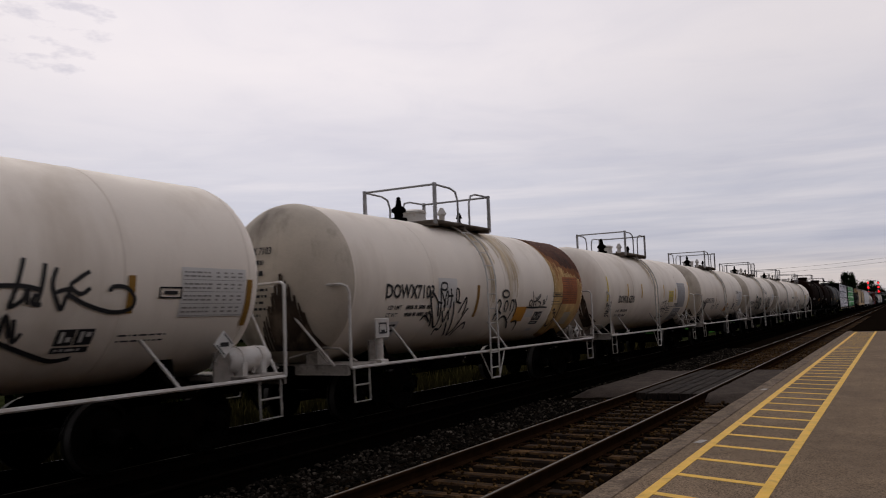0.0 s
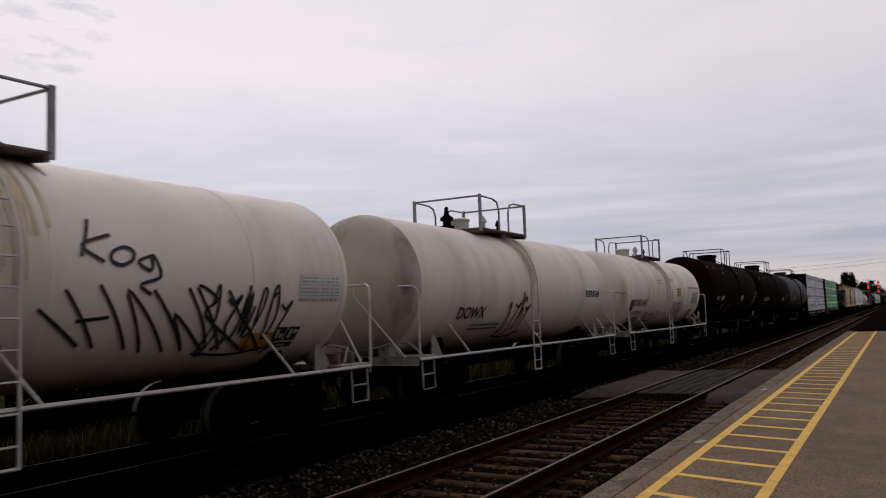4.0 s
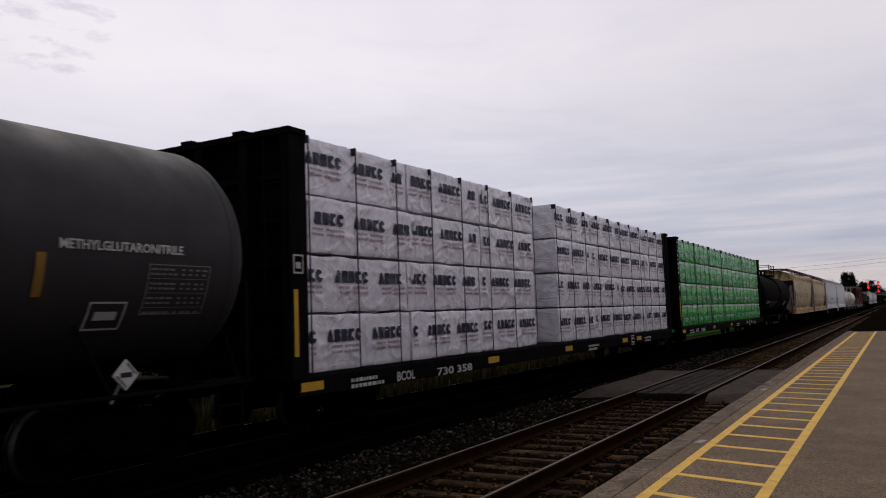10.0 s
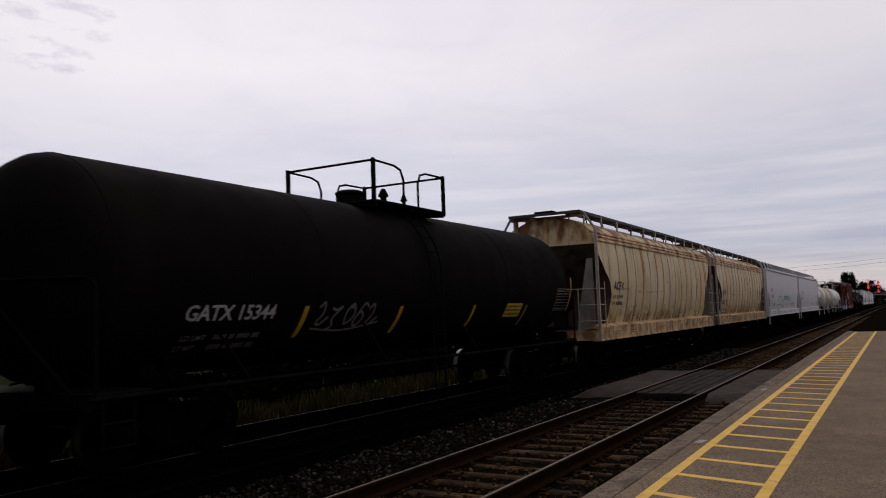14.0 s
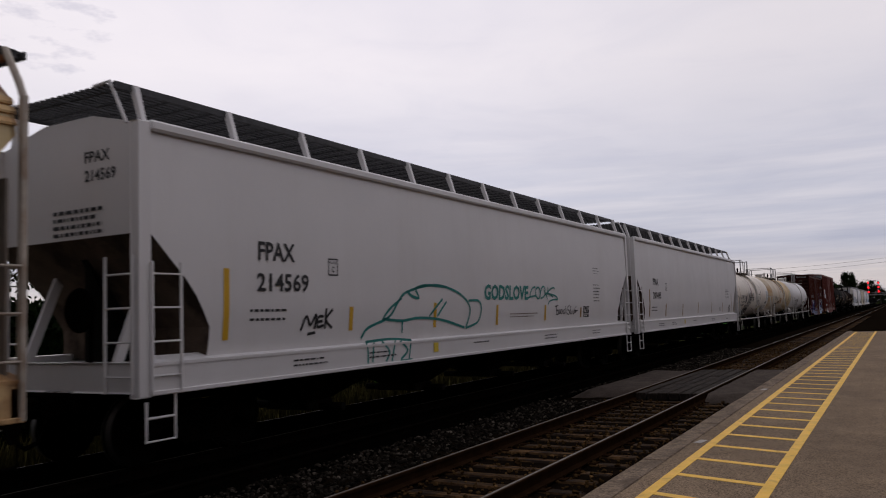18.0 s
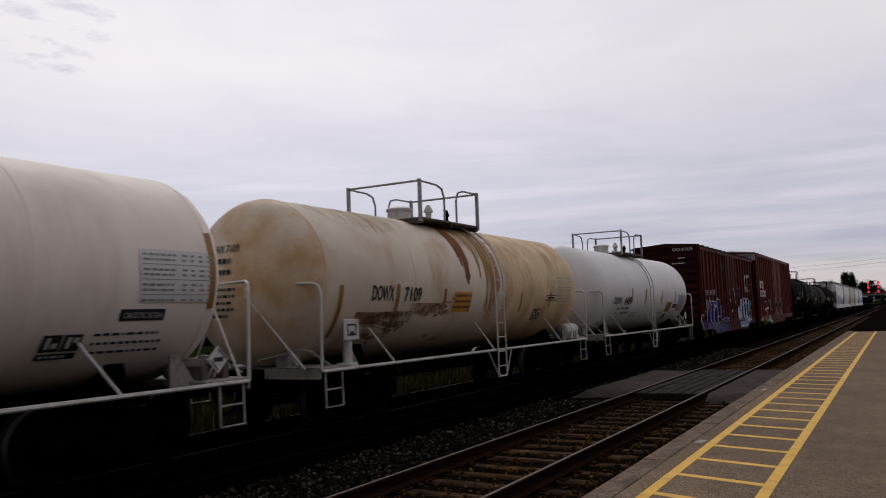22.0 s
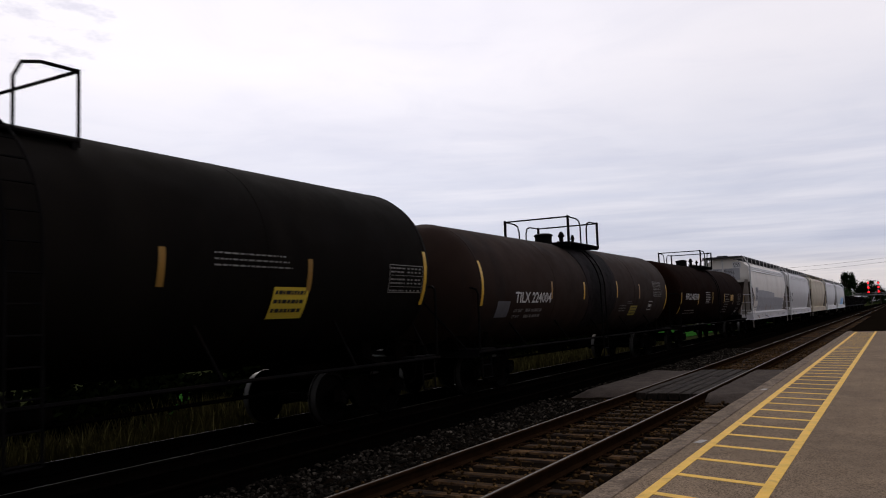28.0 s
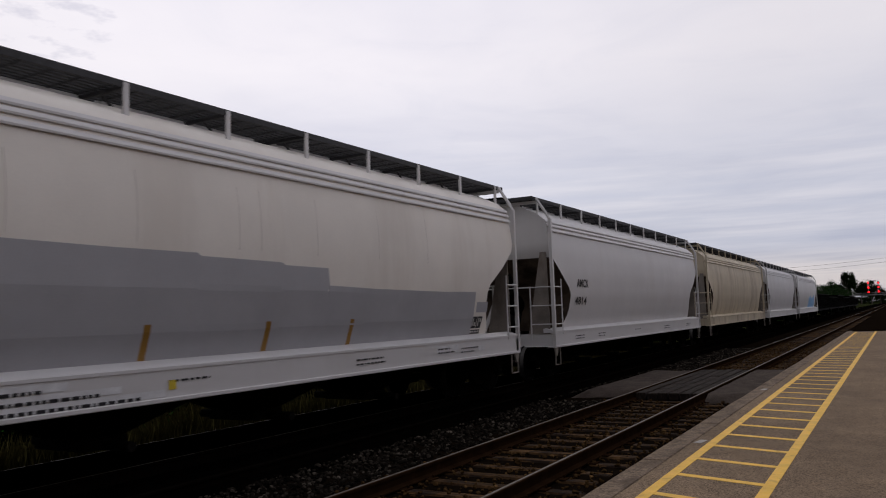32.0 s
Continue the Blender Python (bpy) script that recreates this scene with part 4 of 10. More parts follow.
            part("gusset", gg, GRIMY_WHITE if rail_paint is RAIL_WHITE and not dome else BLACK_IRON, car)
        # end platform, corner handrails, steps
        e = half - end_in
        g = Geo().box(-1.5, 1.5, s * (e - 0.75), s * (e + 0.08), 0.98, 1.06, 0.015)
        g.box(-1.5, 1.5, s * (e + 0.05), s * (e + 0.10), 0.88, 1.06, 0.01)
        endp = part("end_platform", g, GRIMY_WHITE if rail_paint is RAIL_WHITE else rail_paint, car)
        g = Geo()
        z1 = 2.42
        for sx in (-1, 1):
            far = s * (half - 0.40)
            g.tube([(sx * 1.52, s * (e + 0.05), 1.0), (sx * 1.52, s * (e + 0.05), z1 - 0.14), (sx * 1.49, s * (e + 0.08), z1 - 0.04), (sx * 1.40, s * (e + 0.12), z1), (sx * 0.25, far, z1), (0, far, z1)], 0.026)
            g.tube([(sx * 0.3, far, z1 - 0.02), (sx * 0.3, far, z1 - 0.16), (sx * 1.25, s * (e + 0.15), 1.04)], 0.022)
        part("end_railing", g, rail_paint, endp)
        for sx in (-1, 1):
            g = Geo().tube([(sx * 1.5, s * (e - 0.05), 1.0), (sx * 1.52, s * (e - 0.05), 0.42), (sx * 1.52, s * (e - 0.5), 0.42), (sx * 1.5, s * (e - 0.5), 1.0)], 0.02)
            g.tube([(sx * 1.51, s * (e - 0.05), 0.70), (sx * 1.51, s * (e - 0.5), 0.70)], 0.016)
            part("step", g, STEP_GREY if rail_paint is RAIL_WHITE else rail_paint, endp)
    if brake:
        rb = 0.19 if tank_paint else 0.14
        g = Geo().lathe([(-0.45, 0.05), (-0.42, rb - 0.04), (-0.36, rb), (0.36, rb), (0.42, rb - 0.04), (0.45, 0.05)], (1.1 if tank_paint else 0.8, half - 1.25, 1.28 if tank_paint else 1.2), "y", 18)
        for y in (half - 1.45, half - 1.05):
            g.lathe([(y - 0.02, rb), (y - 0.02, rb + 0.012), (y + 0.02, rb + 0.012), (y + 0.02, rb)], (1.1 if tank_paint else 0.8, 0, 1.28 if tank_paint else 1.2), "y", 18)
        g.box(0.85, 1.3, half - 1.5, half - 1.4, 1.02, 1.25).box(0.85, 1.3, half - 1.1, half - 1.0, 1.02, 1.25)
        part("brake_reservoir", g, tank_paint or (DECK if rail_paint is RAIL_WHITE else BLACK_IRON), car)
    if sign is not None:
        g = Geo().lathe([(1.0, 0.075), (1.50, 0.075), (1.52, 0.05)], (1.36, sign, 0), "z", 12).box(1.22, 1.50, sign - 0.14, sign + 0.10, 0.98, 1.08, 0.01)
        post = part("sign_post", g, rail_paint, car, "white pipe post on the end sill")
        plate = part("sign_plate", Geo().box(1.42, 1.45, sign - 0.22, sign + 0.22, 1.46, 1.82, 0.02), rail_paint, post, "square white sign holder")
        Paint(lambda u, z, l: (1.452 + l, u, z), 0.002).border(sign - 0.13, sign + 0.13, 1.54, 1.74, 0.03).rect(sign - 0.06, sign + 0.06, 1.57, 1.61).obj("mark", INK, plate)
    # lever brackets, hoses and hand brake gear on the end sills
    for s in (-1, 1):
        g = Geo().tube([(1.30, s * (half - 1.3), 1.08), (1.15, s * (half - 1.0), 1.32), (0.7, s * (half - 0.9), 1.36), (0.2, s * (half - 0.95), 1.22)], 0.022)
        g.tube([(1.2, s * (half - 0.62), 1.1), (0.9, s * (half - 0.75), 1.30), (0.3, s * (half - 0.7), 1.18)], 0.018)
        g.box(0.55, 0.80, s * (half - 1.12), s * (half - 0.86), 1.04, 1.34, 0.02)
        part("brake_lever", g, GRIMY_WHITE if rail_paint is RAIL_WHITE and not dome else BLACK_IRON, car)
    # braces from the side pipe to the foot of the ladder
    for d in (-1, 1) if braced else ():
        part("ladder_brace", Geo().tube([(min(1.52, R + 0.06), ly + d * 0.62, 1.0), (R + 0.11, ly + d * 0.22, bottom_z + 0.02)], 0.015), rail_paint, car)
    part("ladder_foot", Geo().tube([(R + 0.11, ly - 0.22, bottom_z), (R + 0.11, ly + 0.22, bottom_z)], 0.02), rail_paint, car)
    # brake rigging under the frame
    g = Geo().lathe([(-0.5, 0.02), (-0.45, 0.16), (0.45, 0.16), (0.5, 0.02)], (0.4, 0.8, 0.75), "y", 14)
    g.tube([(0.3, -tr + 1.2, 0.62), (0.3, tr - 1.2, 0.62)], 0.03)
    g.box(-0.22, 0.22, -1.2, 0.2, 0.6, 0.9, 0.02)
    part("brake_gear", g, BLACK_IRON, car)
    running_gear(car, half, tr)
    return car, surf


def diamond_placard(car, x, y, z, r=0.19):
    g = Geo().prism([(y - r, z), (y, z - r), (y + r, z), (y, z + r)], "x", x, x + 0.02)
    g.tube([(x - 0.02, y, z), (x - 0.25, y, z - 0.35)], 0.02)
    p = part("placard", g, PANEL_WHITE, car, "white diamond placard in a holder")
    q = Paint(lambda u, zz, l: (x + 0.02 + l, u, zz))
    q.put([(y - r * 0.85, z), (y, z - r * 0.85), (y, z - r * 0.7), (y - r * 0.7, z)], [(0, 1, 2, 3)]).put([(y + r * 0.85, z), (y, z + r * 0.85), (y, z + r * 0.7), (y + r * 0.7, z)], [(0, 1, 2, 3)])
    q.rect(y - r * 0.45, y + r * 0.45, z - 0.03, z + 0.03).obj("mark", INK, p)


def data_panel(car, surf, u0, u1, z0, z1, ground_mat, ink, rows=7, seed=1, lift=0.004):
    """A notice, or a ruled table of small print; on the dark cars the table is printed on the paint itself."""
    rng = random.Random(seed)
    table = rows > 3
    rows = int(rows * 1.5) if table else rows
    step = (z1 - z0) / (rows + 0.5)
    if ground_mat is PANEL_DIM:
        p, ink = Paint(surf, lift), PANEL_DIM
        p.border(u0, u1, z0, z1, 0.014)
    else:
        b = Paint(surf, lift).rect(u0, u1, z0, z1).obj("data_panel", ground_mat, car)
        p = Paint(surf, lift + 0.004)
        ink = GREY_INK if ink is INK and table else ink
    w0 = u1 - u0
    for r in range(rows):
        zt = z1 - 0.05 - r * step
        if table and r % 3 == 2:
            p.rect(u0 + 0.02, u1 - 0.02, zt - step * 0.2, zt - step * 0.08)
            continue
        u, stop = u0 + 0.04, u0 + w0 * 0.45 if table else u1 - 0.05
        while u < stop - 0.03:
            w = rng.uniform(0.03, 0.11)
            p.rect(u, min(u + w, stop), zt - step * 0.42, zt)
            u += w + 0.022
        if table:
            for k in range(4):
                p.rect(u0 + w0 * (0.52 + 0.115 * k), u0 + w0 * (0.52 + 0.115 * k + rng.uniform(0.04, 0.08)), zt - step * 0.42, zt)
    if ground_mat is PANEL_DIM:
        return p.obj("data_table", ink, car)
    p.obj("print", ink, b)
    return b


def hopper_car(name, label, half, body, paint, style="flat", z_eave=4.36, z_roof=4.62, sill=(1.0, 1.38), post_paint=None, cut=((3.9, 0.0), (2.45, 1.35), (1.45, 1.3)), ribs=0, walkway=0.20, bays=4, cross=False):
    """A covered hopper: side sheets cut away at the ends, slope sheets, side sills, roof with hatches and walkway, end posts, ladders."""
    car = thing(name, label, "hopper car", "cars of the freight train")
    post_paint = post_paint or paint
    W = 1.6
    if style == "flat":
        prof = [(1.50, sill[1] - 0.02), (1.56, 2.0), (1.575, 3.0), (1.55, z_eave - 0.15), (1.53, z_eave), (1.0, z_eave + (z_roof - z_eave) * 0.55), (0.5, z_roof)]
    else:
        prof = [(1.30, sill[1] - 0.02), (1.45, 1.75), (1.55, 2.3), (1.585, 2.9), (1.56, 3.5), (1.48, z_eave - 0.35), (1.40, z_eave - 0.12), (1.22, z_eave + 0.05), (0.75, z_eave + (z_roof - z_eave) * 0.75), (0.4, z_roof)]
    # finer steps in height
    fine_prof = []
    for (xa, za), (xb, zb) in zip(prof, prof[1:]):
        k = max(1, int(abs(zb - za) / 0.18))
        fine_prof += [(xa + (xb - xa) * i / k, za + (zb - za) * i / k) for i in range(k)]
    fine_prof.append(prof[-1])

    def inset(z):
        zz = [c[0] for c in cut][::-1]
        return float(np.interp(z, zz, [c[1] for c in cut][::-1]))

    v, f = [], []
    n = len(fine_prof)
    ysteps = 12
    for sx in (1, -1):
        for x, z in fine_prof:
            e = body - inset(z)
            for k in range(ysteps + 1):
                v.append((sx * x, -e + 2 * e * k / ysteps, z))
    row = ysteps + 1
    for s in (0, 1):
        o = s * n * row
        for i in range(n - 1):
            for k in range(ysteps):
                a = o + i * row + k
                f.append((a, a + 1, a + row + 1, a + row))
    o = n * row
    for i in range(n - 1):
        for k in (0, ysteps):
            f.append((i * row + k, (i + 1) * row + k, o + (i + 1) * row + k, o + i * row + k))
    for k in range(ysteps):
        f.append(((n - 1) * row + k, (n - 1) * row + k + 1, o + (n - 1) * row + k + 1, o + (n - 1) * row + k))
        f.append((k, k + 1, o + k + 1, o + k))
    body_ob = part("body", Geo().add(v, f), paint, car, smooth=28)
    # end faces below the cut take the grimy colour darkened for shade
    body_ob.data.materials.append(SLOPE_GRIME_SHADE)
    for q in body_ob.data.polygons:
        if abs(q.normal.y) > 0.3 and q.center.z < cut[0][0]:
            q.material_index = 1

    def surf(u, z, lift):
        xx = float(np.interp(z, [q[1] for q in fine_prof], [q[0] for q in fine_prof]))
        return (xx + lift, u, z)

    # centre webs under the slope sheets
    for e in (-1, 1):
        web = [(e * (body - inset(z) + 0.02), z) for z in (cut[-1][0], cut[-2][0], 0.5 * (cut[0][0] + cut[-2][0]), cut[0][0] - 0.25)]
        web += [(e * (body - 0.30), cut[0][0] - 0.25), (e * (body - 0.30), sill[0] - 0.05), (e * (body - inset(cut[-1][0])), sill[0] - 0.05)]
        part("end_web", Geo().prism(web, "x", -0.05, 0.05), HOPPER_DARK, car)
    # side sills, top chords
    e_full = half - 0.72 if style == "flat" else body + 0.06
    for s in (-1, 1):
        sill_ob = part("side_sill", Geo().box(s * 1.50, s * W, -e_full, e_full, sill[0], sill[1], 0.015), post_paint, car)
        part("lower_flange", Geo().box(s * 1.40, s * (W + 0.03), -e_full, e_full, sill[0] - 0.03, sill[0] + 0.03, 0.01), post_paint, sill_ob)
        part("upper_flange", Geo().prism([(s * 1.28, sill[1] + 0.06), (s * 1.34, sill[1] + 0.07), (s * (W + 0.012), sill[1] - 0.01), (s * (W + 0.012), sill[1] - 0.05), (s * 1.28, sill[1] - 0.05)], "y", -e_full, e_full), post_paint, sill_ob)
        if style == "flat":
            part("top_chord", Geo().box(s * 1.46, s * 1.63, -body, body, z_eave - 0.09, z_eave + 0.05, 0.03), post_paint, car)
        else:
            for z in (4.27, 4.16, 4.03):
                x = surf(0, z, 0)[0]
                part("top_chord", Geo().prism([(s * (x - 0.05), z + 0.075), (s * (x + 0.015), z + 0.06), (s * (x + 0.045), z + 0.005), (s * (x + 0.04), z - 0.02), (s * (x - 0.05), z - 0.025)], "y", -body, body), post_paint, car)
    if ribs:
        for i in range(ribs):
            y = -6.4 + 0.98 * i
            g = Geo()
            zl = np.linspace(sill[1] + 0.02, z_eave - 0.3, 9)
            vv = []
            for z in zl:
                for d in (-0.008, 0.008):
                    for l in (-0.01, 0.012):
                        x, _, _ = surf(0, z, l)
                        vv.append((x, y + d, z))
            ff = []
            for k in range(len(zl) - 1):
                a = k * 4
                ff += [(a + 1, a + 3, a + 7, a + 5), (a, a + 1, a + 5, a + 4), (a + 2, a + 3, a + 7, a + 6)]
            part("seam", g.add(vv, ff), paint, car, recalc=True)
    # roof hatches and walkway
    g = Geo()
    nb = 5
    for i in range(nb):
        y0 = -body * 0.92 + i * (1.84 * body / nb) + 0.15
        g.box(-0.32, 0.32, y0, y0 + 1.84 * body / nb - 0.3, z_roof - 0.05, z_roof + (0.03 if cross else 0.12), 0.03)
    part("roof_hatch", g, post_paint, car)
    wz = z_roof + walkway
    for s in (-1, 1):
        g = Geo()
        if cross:
            for x in (0.60, 0.89):
                g.box(s * x, s * (x + 0.03), -body - 0.2, body + 0.2, wz - 0.012, wz + 0.03)
            for i in range(int(body * 2 / 0.095)):
                y = -body + i * 0.095
                g.box(s * 0.60, s * 1.18, y, y + 0.04, wz, wz + 0.03)
        else:
            for k in range(10):
                x = 0.04 + k * 0.115
                g.box(s * x, s * (x + 0.06), -body - 0.2, body + 0.2, wz, wz + 0.03)
            for i in range(int(body * 2 / 0.4)):
                y = -body + i * 0.4
                g.box(s * 0.03, s * 1.19, y, y + 0.02, wz - 0.012, wz + 0.02)
        g.box(s * 1.17, s * 1.20, -body - 0.2, body + 0.2, wz - 0.05, wz + 0.04)
        walk_ob = part("walkway", g, GRATING, car, "dark grating walkway along the roof", smooth=0, recalc=False)
        k = int(body * 2 / (1.55 if style == "flat" else 1.68))
        for i in range(k + 1):
            y = -body + 0.1 + i * (2 * body - 0.2) / k
            if style == "flat":
                bg = Geo().prism([(s * 1.34, z_eave + 0.02), (s * 1.40, z_eave + 0.04), (s * 1.24, wz + 0.03), (s * 1.14, wz + 0.03)], "y", y - 0.04, y + 0.04)
            else:
                bg = Geo().box(s * 1.18, s * 1.215, y - 0.04, y + 0.04, z_eave + 0.02, wz + 0.02)
                part("cross_bar", Geo().box(s * (0.6 if cross else 0.1), s * 1.17, y - 0.03, y + 0.03, wz - 0.06, wz - 0.013).tube([(s * 0.62, y + 0.25, z_roof - 0.06), (s * 0.66, y + 0.02, wz - 0.02)], 0.022, 4), GRATING, walk_ob)
            part("bracket", bg, GRATING if cross and i == 3 else POST_GREY if cross else post_paint, walk_ob)
    # ends: posts, ladders, platform, slope-sheet gussets
    for s in (-1, 1):
        e = body + 0.02
        if style == "flat":
            for sx in (-1, 1):
                g = Geo().box(sx * 1.44, sx * 1.60, s * (e - 0.02), s * (e + 0.14), sill[0] - 0.05, z_eave + 0.02, 0.012)
                post = part("corner_post", g, post_paint, car)
                ladder(car, [(sx * 1.63, s * (e - 0.25), sill[0]), (sx * 1.63, s * (e - 0.25), 2.62)], 0.46, post_paint, 0.014, 0.42)
                ladder(car, [(sx * 1.25, s * (e + 0.17), sill[0]), (sx * 1.25, s * (e + 0.17), 2.7)], 0.5, post_paint, 0.014, 0.42, "x")
                st = part("step", Geo().tube([(sx * 1.60, s * (e + 0.05), sill[0] - 0.1), (sx * 1.60, s * (e + 0.05), 0.42), (sx * 1.60, s * (e - 0.40), 0.42), (sx * 1.60, s * (e - 0.40), sill[0])], 0.02), post_paint, car)
                part("rung", Geo().tube([(sx * 1.60, s * (e + 0.05), 0.70), (sx * 1.60, s * (e - 0.40), 0.70)], 0.016), post_paint, st)
                part("handrail", Geo().tube([(sx * 1.34, s * (e + 0.12), z_eave + 0.02), (sx * 1.1, s * (e + 0.18), wz + 0.05), (sx * 0.8, s * (e + 0.18), wz + 0.03)], 0.025), post_paint, post)
            g = Geo().box(-1.55, 1.55, s * (half - 0.80), s * (half - 0.62), sill[0], sill[1], 0.02)
            g.box(-1.4, 1.4, s * (body - 1.2), s * (half - 0.70), sill[1] - 0.10, sill[1] - 0.04)
            endp = part("end_platform", g, post_paint, car)
            for sx in (-1, 1):
                g = Geo().prism([(s * (body + 0.02), sill[1]), (s * (body - 0.12), sill[1]), (s * (body - 0.75), 2.9), (s * (body - 0.62), 2.95)], "x", sx * 0.9, sx * 0.96)
                part("end_brace", g, post_paint, endp)
            continue
        # bent corner posts with rungs round the corner, walkway and posts across the head
        rung_z = (2.5, 2.0, 1.5)
        trim = POST_GREY if cross else post_paint
        for sx in (-1, 1):
            g = Geo().box(sx * 1.55, sx * 1.635, s * (e - 0.02), s * (e + 0.05), sill[0] - 0.02, 4.34, 0.01)
            g.tube([(sx * 1.592, s * (e + 0.015), 4.31), (sx * 1.50, s * (e + 0.02), 4.50), (sx * 1.22, s * (e + 0.03), wz + 0.01)], 0.042, 6)
            post = part("corner_post", g, trim, car, "corner post bent in to the roof walkway")
            for z in rung_z:
                part("rung", Geo().tube([(sx * 1.61, s * (e - 0.56), z), (sx * 1.62, s * (e + 0.02), z)], 0.016), trim, post)
                part("rung", Geo().tube([(sx * (0.0 if z == 2.5 else 0.95), s * (e + 0.06), z), (sx * 1.57, s * (e + 0.05), z)], 0.016), trim, post)
            part("ladder_stile", Geo().tube([(sx * 1.61, s * (e - 0.56), sill[1] - 0.1), (sx * 1.61, s * (e - 0.56), 2.72)], 0.018), trim, post)
            part("ladder_stile", Geo().tube([(sx * 0.95, s * (e + 0.06), sill[1] - 0.25), (sx * 0.95, s * (e + 0.06), 2.52)], 0.02), trim, post)
            g = Geo().prism([(s * (e + 0.04), sill[0] - 0.02), (s * (e - 0.20), sill[0] - 0.02), (s * (e - 0.12), 0.66), (s * (e - 0.04), 0.66)], "x", sx * 1.56, sx * 1.60)
            g.tube([(sx * 1.58, s * (e - 0.02), 0.68), (sx * 1.58, s * (e - 0.02), 0.42), (sx * 1.58, s * (e - 0.36), 0.42), (sx * 1.58, s * (e - 0.36), sill[0])], 0.018)
            part("step", g, BLACK_IRON if cross else GRIMY_WHITE, car)
            part("end_gusset", Geo().prism([(sx * 1.24, 3.45), (sx * 1.42, 3.45), (sx * 1.44, sill[1] - 0.2), (sx * 0.80, sill[1] - 0.2)], "y", s * (body - 0.05), s * (body - 0.02)), END_GREY, car, "tapered stiffening plate on the car end")
        g = Geo().box(-1.6, 1.6, s * (body - 0.10), s * (body + 0.06), sill[0], sill[1] - 0.08, 0.015)
        g.box(-1.4, 1.4, s * (body - 1.0), s * (body - 0.1), sill[1] - 0.24, sill[1] - 0.18)
        endp = part("end_platform", g, post_paint, car)
        part("end_brace", Geo().prism([(-0.62, sill[1] - 0.1), (-0.50, sill[1] - 0.1), (0.06, 2.5), (-0.02, 2.55)], "y", s * (body + 0.0), s * (body + 0.03)), post_paint, endp)
        g = Geo()
        for k in range(4):
            y = body - 0.02 + k * 0.075
            g.box(-1.2, 1.2, s * y, s * (y + 0.04), wz, wz + 0.03)
        g.box(-1.22, 1.22, s * (body + 0.27), s * (body + 0.30), wz - 0.05, wz + 0.04)
        part("end_walkway", g, GRATING, car, "dark grating walkway across the car end", smooth=0)
        part("head_beam", Geo().box(-1.24, 1.24, s * (body + 0.0), s * (body + 0.06), wz - 0.14, wz - 0.06, 0.01), post_paint, car)
        for x in (-1.05, -0.05):
            part("end_post", Geo().box(x - 0.045, x + 0.045, s * (body + 0.004), s * (body + 0.05), cut[0][0] - 0.12, wz - 0.142, 0.008), post_paint, car)
        part("brake_platform", Geo().box(-0.32, 0.32, s * (body + 0.02), s * (body + 0.27), wz + 0.042, wz + 0.10, 0.02), BLACK_IRON, car)
    g = Geo().lathe([(0, 0.03), (0, 0.27), (0.03, 0.29), (0.06, 0.27), (0.06, 0.22), (0.03, 0.20), (0.03, 0.05)], (0.55, -body - 0.25, 2.05), "y", 18)
    g.tube([(0.55, -body - 0.2, 2.05), (0.55, -body - 0.05, 2.05), (0.55, -body - 0.05, 1.3)], 0.03)
    part("brake_wheel", g, BLACK_IRON, car)
    # discharge hoppers below
    w = 2 * (body - 2.9) / bays
    for i in range(bays):
        y0 = -(body - 2.9) + i * w
        a, b, m = y0 + 0.1, y0 + w - 0.1, y0 + w / 2
        v = [(-1.25, a, sill[0] + 0.1), (1.25, a, sill[0] + 0.1), (1.25, b, sill[0] + 0.1), (-1.25, b, sill[0] + 0.1), (-0.4, m - 0.3, 0.38), (0.4, m - 0.3, 0.38), (0.4, m + 0.3, 0.38), (-0.4, m + 0.3, 0.38)]
        g = Geo().add(v, [(0, 1, 5, 4), (1, 2, 6, 5), (2, 3, 7, 6), (3, 0, 4, 7), (4, 5, 6, 7)])
        g.box(-0.5, 0.5, m - 0.35, m + 0.35, 0.25, 0.40, 0.02)
        g.tube([(-1.0, m, 0.30), (1.0, m, 0.30)], 0.07, 8)
        part("discharge_hopper", g, HOPPER_DARK, car)
    part("centre_sill", Geo().box(-0.3, 0.3, -half + 0.6, half - 0.6, 0.72, 1.02, 0.02), BLACK_IRON, car)
    running_gear(car, half, half - 2.1)
    return car, surf


# ---- lettering, notices and spray paint on the cars ----
def bar(c, s, u, z0, z1, m):
    Paint(s).rect(u - 0.055, u + 0.055, z0, z1).obj("reflector", m, c)


def words(c, s, body, u, z, width, height, m):
    Paint(s, 0.02 if body in ("TB", "OX", "88", "94", "28") else 0.012).text(body, u, z, width, height).obj("lettering", m, c)


def rect(c, s, u0, u1, z0, z1, m):
    Paint(s, 0.004).rect(u0, u1, z0, z1).obj("painted_patch", m, c)


def outline(c, s, u0, u1, z0, z1, m):
    p = Paint(s).border(u0, u1, z0, z1, 0.022)
    w, h = u1 - u0, z1 - z0
    if m is INK and w < 0.6 and h > 0.24:
        p.text("PLATE", u0 + w * 0.2, z0 + h * 0.68, w * 0.6, h * 0.15).text("C", u0 + w * 0.36, z0 + h * 0.2, w * 0.28, h * 0.34, 0.03)
    else:
        p.rect(u0 + w * 0.2, u1 - w * 0.2, z0 + h * 0.35, z0 + h * 0.65)
    p.obj("stencil_box", m, c)


def plate_words(c, s, u0, u1, z0, z1, body):
    b = Paint(s, 0.004).rect(u0, u1, z0, z1).obj("name_plate", INK, c, "black plate with white lettering")
    Paint(s, 0.014).text(body, u0 + 0.05, z0 + 0.035, u1 - u0 - 0.1, z1 - z0 - 0.07, 0.0).obj("lettering", WHITE_INK, b)


